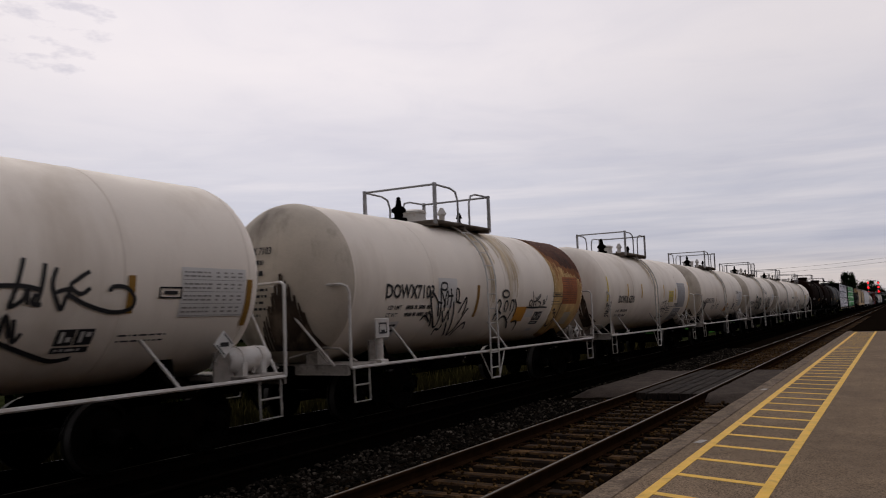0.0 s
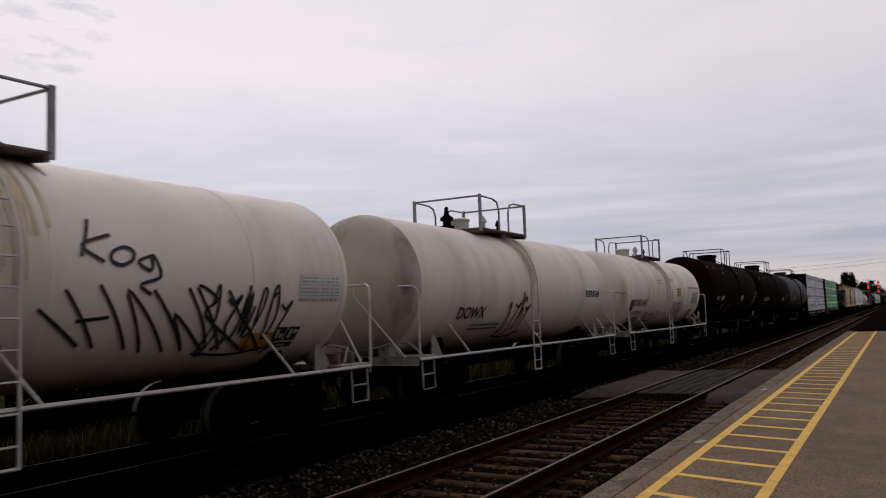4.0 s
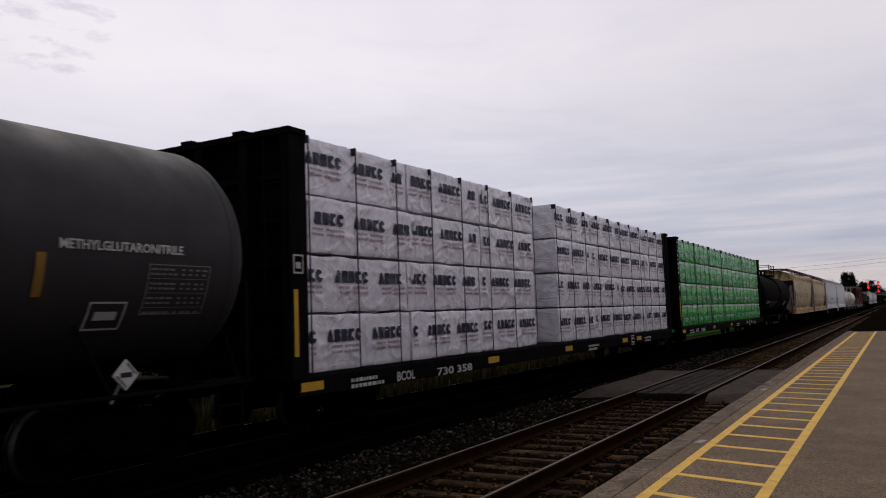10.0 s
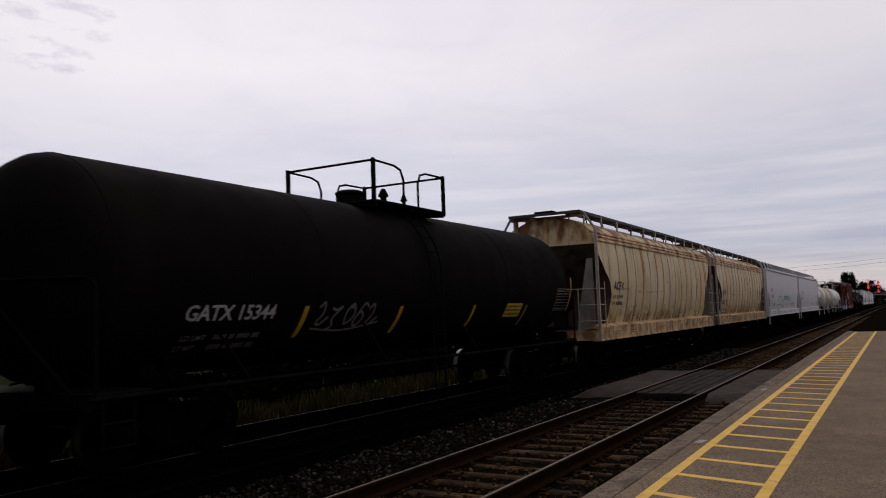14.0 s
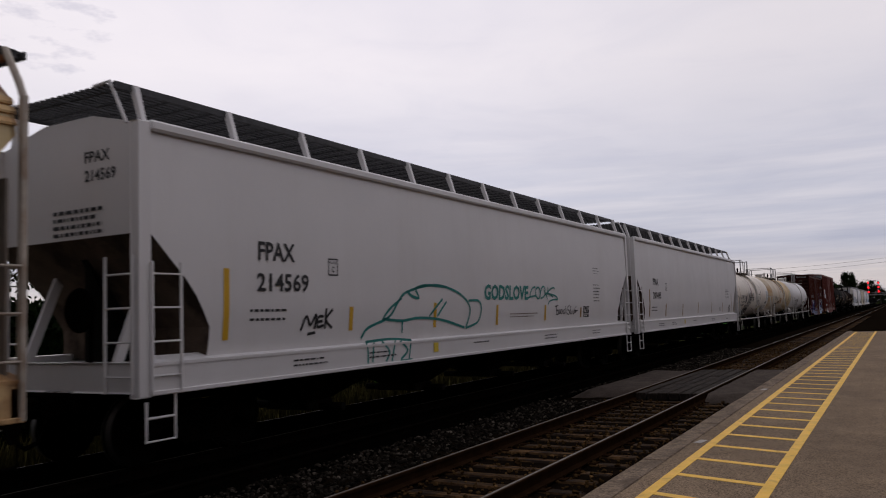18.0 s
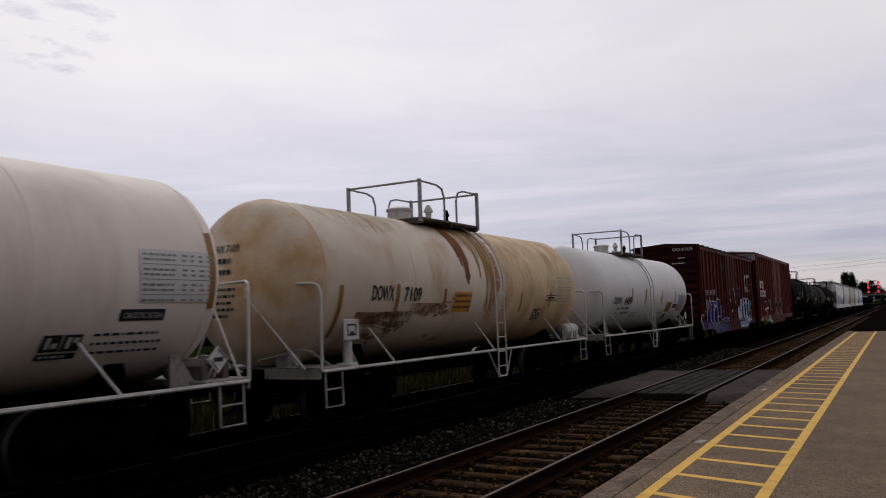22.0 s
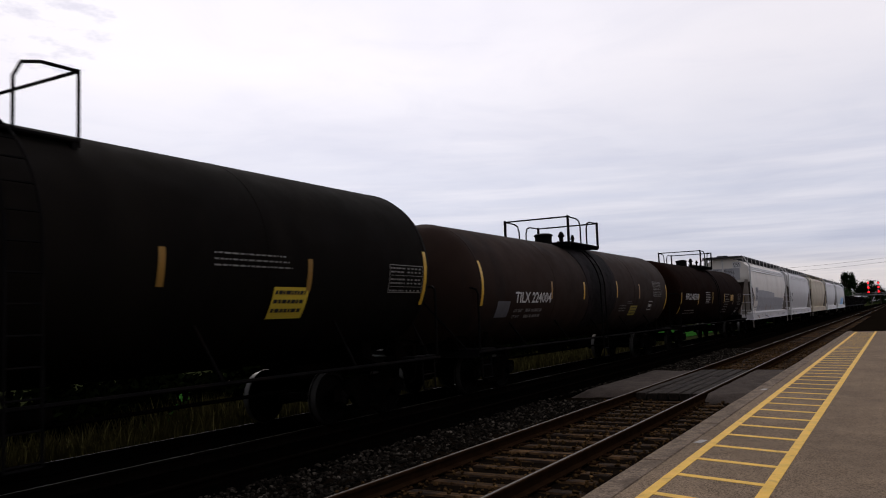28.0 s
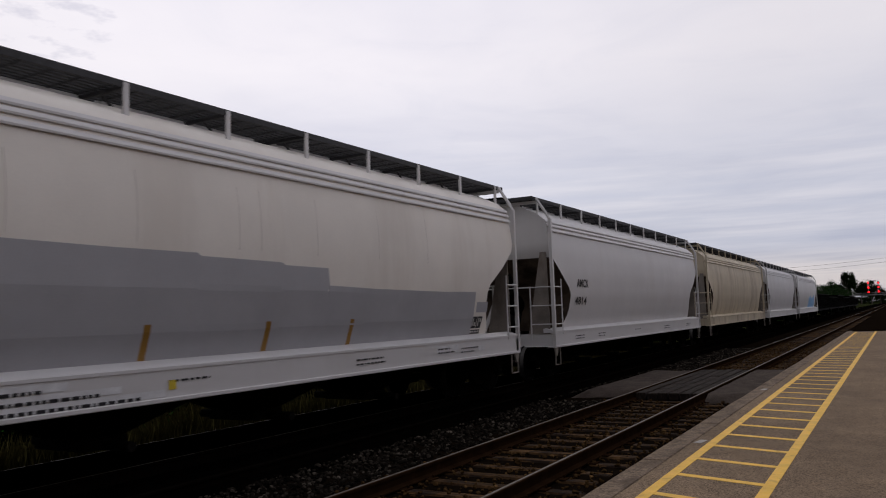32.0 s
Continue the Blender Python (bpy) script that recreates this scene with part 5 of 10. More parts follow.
def panel(c, s, u0, u1, z0, z1, m, ink, rows):
    if m is INK and rows <= 2:
        # two black squares with white marks over a black strip
        w, h = u1 - u0, z1 - z0
        for k in (0, 1):
            a, b, lo = u0 + w * (0.52 * k), u0 + w * (0.52 * k + 0.48), z0 + h * 0.32
            sq = Paint(s, 0.004).rect(a, b, lo, z1).obj("notice", INK, c)
            Paint(s, 0.009).rect(a + w * 0.1, a + w * 0.2, lo + h * 0.12, z1 - h * 0.1).rect(a + w * 0.26, b - w * 0.08, lo + h * (0.15 + 0.2 * k), lo + h * (0.36 + 0.2 * k)).obj("mark", WHITE_INK, sq)
        st = Paint(s, 0.004).rect(u0, u1, z0, z0 + h * 0.24).obj("notice", INK, c)
        Paint(s, 0.009).lines(u0 + w * 0.08, z0 + h * 0.18, w * 0.8, 1, h * 0.2, h * 0.1).obj("mark", WHITE_INK, st)
        return
    data_panel(c, s, u0, u1, z0, z1, m, ink, rows, int(abs(u0) * 100))


def lines(c, s, u0, u1, z0, z1, m, rows):
    Paint(s).lines(u0, z1, u1 - u0, rows, (z1 - z0) / rows, (z1 - z0) / rows * 0.28).obj("small_print", m, c)


def tag(c, s, u0, u1, z0, z1, m, letters, w, seed):
    Paint(s, 0.010).scrawl(u0, u1, z0, z1, letters, w, seed).obj("graffiti", m, c, "spray-painted tag")


def loops(c, s, u0, u1, z0, z1, m, n):
    """Two rows of fat, uneven bubbles drawn with one thin line."""
    p = Paint(s, 0.010)
    r = random.Random(n)
    for row, k in ((0.68, n), (0.27, n - 1)):
        for i in range(k):
            u = u0 + (i + 0.5 + r.uniform(-0.15, 0.15)) * (u1 - u0) / k
            zc_ = z0 + (z1 - z0) * (row + r.uniform(-0.05, 0.05))
            ru, rz, turn, dent = (u1 - u0) / k * r.uniform(0.42, 0.62), (z1 - z0) * r.uniform(0.24, 0.36), r.uniform(0, 6), r.uniform(0.1, 0.4)
            pts = []
            for q in range(9):
                a = turn + q * 0.74
                f = 1 - dent * max(0.0, math.cos(2 * a + turn))
                pts.append((u + ru * f * math.cos(a), zc_ + rz * f * math.sin(a)))
            p.stroke(pts, 0.032)
    p.obj("graffiti", m, c, "bubble-shaped black spray tag")


def diamond(c, s, u, z):
    x, _, _ = s(u, z, 0.0)
    diamond_placard(c, max(x, 1.3) + 0.05, u, z)



def weights(c, s, u0, u1, z0, z1, m):
    """The load limit and light weight, two rows whose figures cannot be read."""
    w, h = u1 - u0, (z1 - z0) * 0.34
    p = Paint(s)
    for z, word, share in ((z1 - h, "LD LMT", 0.27), (z0, "LT WT", 0.21)):
        p.text(word, u0, z, w * share, h)
        u = u0 + w * 0.36
        for k, q in enumerate((0.17, 0.08, 0.17, 0.10)):
            n = max(2, int(q * w / 0.055))
            for i in range(n):
                if u + 0.04 < u1:
                    p.rect(u, u + 0.034, z, z + h)
                u += 0.052
            u += 0.05
    p.obj("small_print", m, c)


WRAP_WHITE = mat("white_lumber_wrap", (0.88, 0.86, 0.92), 0.28, var=0.05, scale=2.2, grain=14, bump=0.2, spec=0.5, stain=(0.64, 0.63, 0.70), amount=0.5, stretch=(2, 5, 1.2), random_obj=0.06)
WRAP_GREY = mat("grey_end_wrap", (0.52, 0.52, 0.58), 0.3, var=0.12, scale=2.5, grain=14, bump=0.25, spec=0.5, stain=(0.36, 0.36, 0.42), amount=0.6, stretch=(3, 3, 1.0))
WRAP_GREEN = mat("green_lumber_wrap", (0.15, 0.72, 0.19), 0.22, var=0.12, scale=2.2, grain=14, bump=0.15, spec=0.5, stain=(0.20, 0.58, 0.20), amount=0.5, stretch=(2, 5, 1.2), random_obj=0.12)
WRAP_DGREEN = mat("dark_green_wrap_print", (0.016, 0.42, 0.075), 0.22, var=0.1, scale=2.2, grain=14, bump=0.15, spec=0.5)
WRAP_PALE = mat("pale_wrap_edge", (0.66, 0.67, 0.69), 0.4, var=0.15, scale=3)
STRAP = mat("black_strap", (0.02, 0.02, 0.022), 0.6)
# stroke colours: a painted glint on green wrap, painted shade on white
FOLD_GLINT = mat("painted_green_fold_glint", (0.26, 0.66, 0.30), 0.3)
FOLD_SHADE = mat("painted_white_fold_shade", (0.36, 0.355, 0.40), 0.4)
BEAM_BLACK = mat("black_car_frame", (0.0065, 0.006, 0.006), 0.8, var=0.3, scale=2, stain=(0.014, 0.010, 0.008), amount=0.5, stretch=(2, 2, 0.5), spec=0.015)
LOGO_DARK = mat("navy_wrap_print", (0.025, 0.028, 0.05), 0.5)
LOGO_PINK = mat("faint_red_wrap_print", (0.42, 0.30, 0.33), 0.5)
LOGO_PALE = mat("pale_wrap_print", (0.50, 0.72, 0.54), 0.5)


def crinkle(m):
    """Sharp slanting folds of a stretched plastic film, as relief of the material."""
    t = m.node_tree
    b = t.nodes["Principled BSDF"]
    co = t.nodes.new("ShaderNodeTexCoord")
    chain = b.inputs["Normal"].links[0].from_socket
    for turn, stretch, s, strength, width in ((0.62, (1.0, 0.5, 3.6), 1.1, 0.34, 0.02), (-0.45, (1.0, 0.4, 3.4), 1.5, 0.22, 0.016), (1.0, (1.0, 0.4, 4.8), 0.8, 0.34, 0.016)):
        mp = t.nodes.new("ShaderNodeMapping")
        mp.vector_type = "TEXTURE"
        mp.inputs["Rotation"].default_value = (turn, 0, 0)
        mp.inputs["Scale"].default_value = tuple(1 / q for q in stretch)
        t.links.new(co.outputs["Object"], mp.inputs[0])
        n = t.nodes.new("ShaderNodeTexNoise")
        n.inputs["Scale"].default_value, n.inputs["Detail"].default_value, n.inputs["Distortion"].default_value = s, 0.5, 0.15
        t.links.new(mp.outputs[0], n.inputs["Vector"])
        peak = ramp_node(t, [(0.5 - width, (0,) * 3), (0.5, (1,) * 3), (0.5 + width, (0,) * 3)])
        t.links.new(n.outputs[0], peak.inputs[0])
        bn = t.nodes.new("ShaderNodeBump")
        bn.inputs["Strength"].default_value, bn.inputs["Distance"].default_value = strength, 0.03
        t.links.new(peak.outputs[0], bn.inputs["Height"])
        t.links.new(chain, bn.inputs["Normal"])
        chain = bn.outputs[0]
    t.links.new(chain, b.inputs["Normal"])


for m in (WRAP_WHITE, WRAP_GREEN, WRAP_DGREEN, WRAP_GREY):
    crinkle(m)


def crease(y, z, seed, h):
    """Relief of a taut plastic wrap: slanting folds, stronger towards the lower edge, and a soft bulge."""
    n1 = noise.noise(Vector((y * 1.7 + z * 1.5, z * 5.5 - y * 2.6, seed * 3.7)))
    n2 = noise.noise(Vector((y * 4.0 - z * 2.0, z * 9.0 + y * 5.0, seed * 1.3 + 9)))
    ridge = 1 - 2.2 * abs(noise.noise(Vector((y * 2.6 + z * 2.2, z * 3.4 - y * 1.2, seed * 2.3 + 4))))
    pull = 1 - 2.6 * abs(noise.noise(Vector((y * 1.5 - z * 1.9, z * 1.6 + y * 1.1, seed * 1.9 + 30))))
    return 0.004 * n1 + 0.003 * n2 + 0.012 * max(0.0, ridge) ** 5 + 0.024 * max(0.0, pull) ** 6 + 0.010 * math.sin(math.pi * min(1.0, max(0.0, h)))


def wrinkled(y0, y1, z0, z1, x0, x1, seed, fine=True):
    """A wrapped lumber pack: a soft box with creased sides and wavy edges."""
    ny, nz = max(6, int((y1 - y0) / (0.036 if fine else 0.15))), (24 if fine else 6)
    v, f = [], []
    for i in range(ny + 1):
        y = y0 + (y1 - y0) * i / ny
        ring = []
        for k in range(nz + 1):
            h = k / nz
            z = z0 + (z1 - z0) * h
            ed = 0.014 if k in (0, nz) else 0.0
            wob = 0.022 * noise.noise(Vector((y * 2.2, seed * 2.1, 5 * h))) if k in (0, nz) else 0.0
            ring.append((x1 - ed + crease(y, z, seed, h), y, z + wob))
        ring += [(x0 + 0.5, y, z1 + 0.006), (x0, y, z1), (x0, y, z0)]
        v += ring
    m = nz + 4
    for i in range(ny):
        for k in range(m):
            f.append((i * m + k, i * m + (k + 1) % m, (i + 1) * m + (k + 1) % m, (i + 1) * m + k))
    f += [tuple(range(m)), tuple(range(ny * m, (ny + 1) * m))]
    return Geo().add(v, f)


def end_face(y0, z0, z1, x0, x1, seed):
    """The folded end of a wrapped pack: a creased sheet drawn over the stack's end."""
    nx, nz = 18, 16
    v = []
    for k in range(nz + 1):
        for i in range(nx + 1):
            x, z = x0 + (x1 - x0) * i / nx, z0 + (z1 - z0) * k / nz
            fold = max(0.0, 1 - 2.4 * abs(noise.noise(Vector((x * 1.6 + z * 1.3, z * 2.6 - x * 1.2, seed * 5.1))))) ** 3
            rim = min(i, nx - i, k, nz - k)
            v.append((x, y0 - (0.004 if rim == 0 else 0.018) - (0.045 * fold * fold if rim else 0.0) - 0.004 * noise.noise(Vector((x * 4, z * 4, seed))), z))
    w, top = nx + 1, len(v)
    f = [(k * w + i, k * w + i + 1, (k + 1) * w + i + 1, (k + 1) * w + i) for k in range(nz) for i in range(nx)]
    v += [(x0, y0 + 0.006, z0), (x1, y0 + 0.006, z0), (x1, y0 + 0.006, z1), (x0, y0 + 0.006, z1)]
    ring = [i for i in range(w)] + [k * w + nx for k in range(1, nz + 1)] + [nz * w + i for i in range(nx - 1, -1, -1)] + [k * w for k in range(nz - 1, 0, -1)]
    f.append((top, top + 3, top + 2, top + 1))
    corner = {0: 0, nx: 1, nz * w + nx: 2, nz * w: 3}
    at = 0
    for a, b in zip(ring, ring[1:] + ring[:1]):
        at = corner.get(a, at)
        f.append((b, a, top + at))
        if b in corner:
            f.append((b, top + at, top + corner[b]))
    return Geo().add(v, f)


BLOCKS = (((0, 0), (0.32, 1), (0.68, 1), (1, 0)), ((0, 0), (0, 1), (0.86, 1), (1, 0.74), (0.8, 0.42), (1, 0)), ((0, 0), (0, 1), (0.84, 1), (1, 0.76), (0.86, 0.52), (1, 0.24), (0.84, 0)), ((0, 0), (0, 1), (0.92, 1), (0.92, 0.8), (0.5, 0.62), (0.5, 0.4), (0.92, 0.2), (0.92, 0)), ((0, 0.25), (0, 0.75), (0.25, 1), (0.75, 1), (1, 0.72), (0.5, 0.6), (0.5, 0.4), (1, 0.28), (0.75, 0), (0.25, 0)))


def glyph(p, u0, u1, z0, z1, form):
    """One plain block of a printed mark."""
    p.fill([(u0 + (u1 - u0) * a, z0 + (z1 - z0) * b) for a, b in BLOCKS[form]], 0.022)


def centrebeam(name, label, half, lot, wrap, print_kind, columns):
    """A centre-beam flat car: deck, bulkheads, truss wall, and two rows of wrapped lumber packs. columns: (y0, y1, packs along)."""
    car = thing(name, label, "flat car", "cars of the freight train")
    L = 11.45
    part("deck", Geo().box(-1.45, 1.45, -L - 0.3, L + 0.3, 0.90, 0.98, 0.02), BEAM_BLACK, car, "black steel deck")
    for s in (-1, 1):
        part("side_sill", Geo().box(s * 1.30, s * 1.50, -L - 0.3, L + 0.3, 0.63, 0.95, 0.02), BEAM_BLACK, car)
    part("centre_sill", Geo().prism([(-L, 0.9), (-6.2, 0.9), (-5.0, 0.52), (5.0, 0.52), (6.2, 0.9), (L, 0.9)], "x", -0.35, 0.35), BEAM_BLACK, car)
    for s in (-1, 1):
        b = part("bulkhead", Geo().box(-1.45, 1.45, s * L, s * (L + 0.16), 0.9, 4.84, 0.02), BEAM_BLACK, car, "black ribbed end bulkhead")
        for z in (1.3, 2.0, 2.7, 3.4, 4.1):
            part("crossbar", Geo().box(-1.28, 1.28, s * (L + 0.16), s * (L + 0.28), z, z + 0.1, 0.01), BEAM_BLACK, b)
        for x in (-1.38, -0.5, 0.5, 1.38):
            part("upright", Geo().box(x - 0.09, x + 0.09, s * (L + 0.162), s * (L + 0.40), 0.9, 4.78, 0.01), BEAM_BLACK, b)
        part("top_rail", Geo().box(-1.5, 1.5, s * (L + 0.02), s * (L + 0.42), 4.785, 4.88, 0.01), BEAM_BLACK, b)
        for x in (-0.9, 0.3):
            part("lug", Geo().box(x - 0.12, x + 0.12, s * (L + 0.1), s * (L + 0.3), 4.875, 4.98), BEAM_BLACK, b)
        ladder(car, [(1.20, s * (L + 0.46), 1.0), (1.20, s * (L + 0.46), 4.7)], 0.4, BEAM_BLACK, 0.014, 0.4, "x")
    g = Geo().box(-0.10, 0.10, -L, L, 4.70, 4.90, 0.01)
    for i in range(17):
        y = -L + i * 2 * L / 16
        g.box(-0.07, 0.07, y - 0.06, y + 0.06, 0.95, 4.75)
    for i in range(16):
        y = -L + i * 2 * L / 16
        g.tube([(0, y, 1.0), (0, y + L / 8, 4.7)], 0.04, 4)
    if lot == 11:
        g.box(-0.12, 0.12, -1.30, -0.92, 0.95, 4.75).box(-0.5, 0.5, -1.14, -1.08, 0.95, 4.6)
    part("centre_beam", g, BEAM_BLACK, car, "black truss wall along the middle")
    rows = [(0.985 + 0.972 * r, 0.985 + 0.972 * (r + 1) - 0.045) for r in range(4)]
    seed = 1
    for y0, y1, count, straps in columns:
        for ri, (z0, z1) in enumerate(rows):
            # the packs of neighbouring tiers end at slightly different places
            rr = random.Random(len(name) * 31 + lot * 7 + int(y0 * 10) + ri)
            cuts = [y0] + [y0 + (y1 - y0) * i / count + rr.uniform(-0.12, 0.12) for i in range(1, count)] + [y1]
            for a, b in zip(cuts, cuts[1:]):
                seed += 1
                a, b = a + 0.012, b - 0.012
                off = rr.uniform(-0.02, 0.02)
                for s in (1, -1):
                    gg = wrinkled(a, b, z0, z1, 0.14, 1.36 + off, seed, s > 0)
                    if s < 0:
                        gg.v = [(-x, y, z) for x, y, z in gg.v]
                    pk = part("lumber_pack", gg, wrap, car, "", smooth=60)
                    if a < y0 + 0.02:
                        ef = end_face(a, z0 + 0.01, z1 - 0.01, 0.16, 1.34 + off, seed * s)
                        if s < 0:
                            ef.v = [(-x, y, z) for x, y, z in ef.v]
                        part("end_wrap", ef, WRAP_GREY if print_kind == "green" else wrap, pk, "creased wrap folded over the end of the pack", smooth=60)
                    if s < 0:
                        continue
                    X = 1.36 + off
                    flat = lambda u, z, l, X=X, k=seed, z0=z0, z1=z1: (X + l + 0.004 + crease(u, z, k, (z - z0) / (z1 - z0)), u, z)
                    if print_kind == "navy":
                        p, p2 = Paint(flat, 0.014), Paint(flat, 0.014)
                        u = a + rr.uniform(-0.8, 0.2)
                        zz = z0 + (0.50 if ri else 0.47) + rr.uniform(-0.03, 0.03)
                        while u < b:
                            for q in range(5):
                                uu = u + q * 0.198
                                if uu > a and uu + 0.18 < b - 0.02:
                                    glyph(p, uu, uu + 0.182, zz, zz + 0.205, q)
                            for dz, w in ((0.10, 0.8), (0.19, 0.8)):
                                for q in range(11):
                                    uu = u + 0.12 + q * 0.078
                                    if a < uu and uu + 0.06 < b - 0.02 and q != 4:
                                        p2.rect(uu, uu + 0.052, zz - dz, zz - dz + 0.042)
                            u += rr.uniform(1.24, 1.32)
                        if p.g.v:
                            p.obj("print", LOGO_DARK, pk)
                        if p2.g.v:
                            p2.obj("faint_print", LOGO_PINK, pk)
                    else:
                        p = Paint(flat, 0.014)
                        nt = int((b - a) / 0.045)
                        top = z0 + 0.53
                        pts = []
                        for q in range(nt + 1):
                            u = a + 0.01 + (b - a - 0.02) * q / nt
                            hgt = top + 0.05 * math.sin(u * 2.1 + seed) + rr.uniform(-0.02, 0.16) * (1 if q % 2 else 0.15)
                            pts += [(u, z0 + 0.03 + (hgt - z0 - 0.03) * w / 6) for w in range(7)]
                        p.put(pts, [(7 * q + w, 7 * q + 7 + w, 7 * q + 8 + w, 7 * q + w + 1) for q in range(nt) for w in range(6)])
                        p.obj("dark_print", WRAP_DGREEN, pk)
                        p = Paint(flat, 0.022)
                        u = a + rr.uniform(0.1, 0.4)
                        while u < b - 0.3:
                            p.stroke([(u - 0.02, z0 + 0.22), (u + 0.06, z0 + 0.30), (u + 0.05, z0 + 0.40)], 0.022)
                            for q in range(5):
                                uu = u + 0.12 + q * 0.17
                                if uu + 0.15 < b - 0.04:
                                    p.rect(uu, uu + 0.145, z0 + 0.335, z0 + 0.365).rect(uu, uu + 0.035, z0 + 0.25, z0 + 0.335).rect(uu + (0.035 if q % 2 else 0.11), uu + (0.145 if q % 2 else 0.145), z0 + 0.25, z0 + (0.28 if q % 2 else 0.335))
                            if u + 0.4 < b - 0.05:
                                p.rect(u + 0.30, min(u + 0.86, b - 0.03), z0 + 0.20, z0 + 0.215)
                            u += rr.uniform(1.15, 1.35)
                        p.obj("pale_print", LOGO_PALE, pk)
                        Paint(flat, 0.010).fill([(a + 0.01, z1 - 0.12 + rr.uniform(-0.04, 0.05)), (a + (b - a) * 0.3, z1 - 0.10 + rr.uniform(-0.04, 0.04)), (a + (b - a) * 0.7, z1 - 0.10 + rr.uniform(-0.04, 0.04)), (b - 0.01, z1 - 0.12 + rr.uniform(-0.04, 0.05)), (b - 0.01, z1 - 0.03), (a + 0.01, z1 - 0.03)]).obj("pale_edge", WRAP_PALE, pk)
                    # light and shade of folds painted as strokes, then a pale end-of-pack label
                    p = Paint(flat, 0.024)
                    for _ in range(int((b - a) * 2.2)):
                        u, z = rr.uniform(a + 0.1, b - 0.5), rr.uniform(z0 + 0.25, z1 - 0.1)
                        d = rr.uniform(0.15, 0.4)
                        p.stroke([(u, z), (u + d * 0.5, z - d * 0.35 + rr.uniform(-0.03, 0.03)), (u + d, z - d * rr.uniform(0.5, 0.8))], 0.008)
                    if p.g.v:
                        p.obj("fold", FOLD_GLINT if print_kind == "green" else FOLD_SHADE, pk)
                    if rr.random() < 0.45:
                        Paint(flat, 0.024).fill([(a + 0.06, z1 - 0.33), (a + 0.22, z1 - 0.36), (a + 0.25, z1 - 0.12), (a + 0.09, z1 - 0.06)]).obj("pack_label", WRAP_PALE, pk)
        for i in range(straps + 1):
            u = y0 + 0.03 + i * (y1 - y0 - 0.06) / straps
            part("strap", Geo().box(1.418, 1.430, u - 0.012, u + 0.012, 0.99, 4.83).box(0.1, 1.430, u - 0.012, u + 0.012, 4.826, 4.838), STRAP, car)
            part("strap_guard", Geo().box(1.30, 1.425, u - 0.03, u + 0.03, 4.71, 4.825), STRAP, car)
    side = lambda u, z, l: (1.50 + l, u, z)
    for u in (-11.7, -5.2, -0.4, 4.9, 6.6):
        Paint(side).rect(u, u + 0.55, 0.72, 0.86).obj("reflector", REFLECT, car)
    p = Paint(side)
    p.border(5.9, 6.25, 0.60, 0.92, 0.03).rect(5.98, 6.17, 0.66, 0.72).rect(5.98, 6.17, 0.78, 0.84)
    p.lines(-10.4, 0.82, 1.0, 2, 0.1, 0.06).lines(1.5, 0.8, 1.0, 2, 0.1, 0.06).lines(7.6, 0.8, 1.0, 2, 0.1, 0.06)
    p.obj("stencil", WHITE_INK, car)
    edge = lambda u, z, l: (1.47 + l, u, z)
    Paint(edge).rect(-11.80, -11.70, 1.27, 2.31).obj("reflector", REFLECT, car)
    q = Paint(edge)
    q.border(-11.80, -11.56, 2.56, 2.86, 0.025).rect(-11.74, -11.62, 2.64, 2.74)
    if lot == 12:
        for k in range(8):
            q.rect(-11.75, -11.62 - 0.03 * (k % 3 == 1), 4.59 - k * 0.19, 4.70 - k * 0.19)
    q.obj("stencil", WHITE_INK, car)
    if lot == 12:
        words(car, side, "NOKL", -9.14, 0.68, 0.62, 0.17, WHITE_INK)
        words(car, side, "33881", -8.02, 0.66, 0.85, 0.17, WHITE_INK)
    else:
        words(car, side, "BCOL", -8.99, 0.66, 0.62, 0.17, WHITE_INK)
        words(car, side, "730 358", -7.52, 0.64, 1.5, 0.15, WHITE_INK)
    running_gear(car, half, half - 2.3)
    return car, side


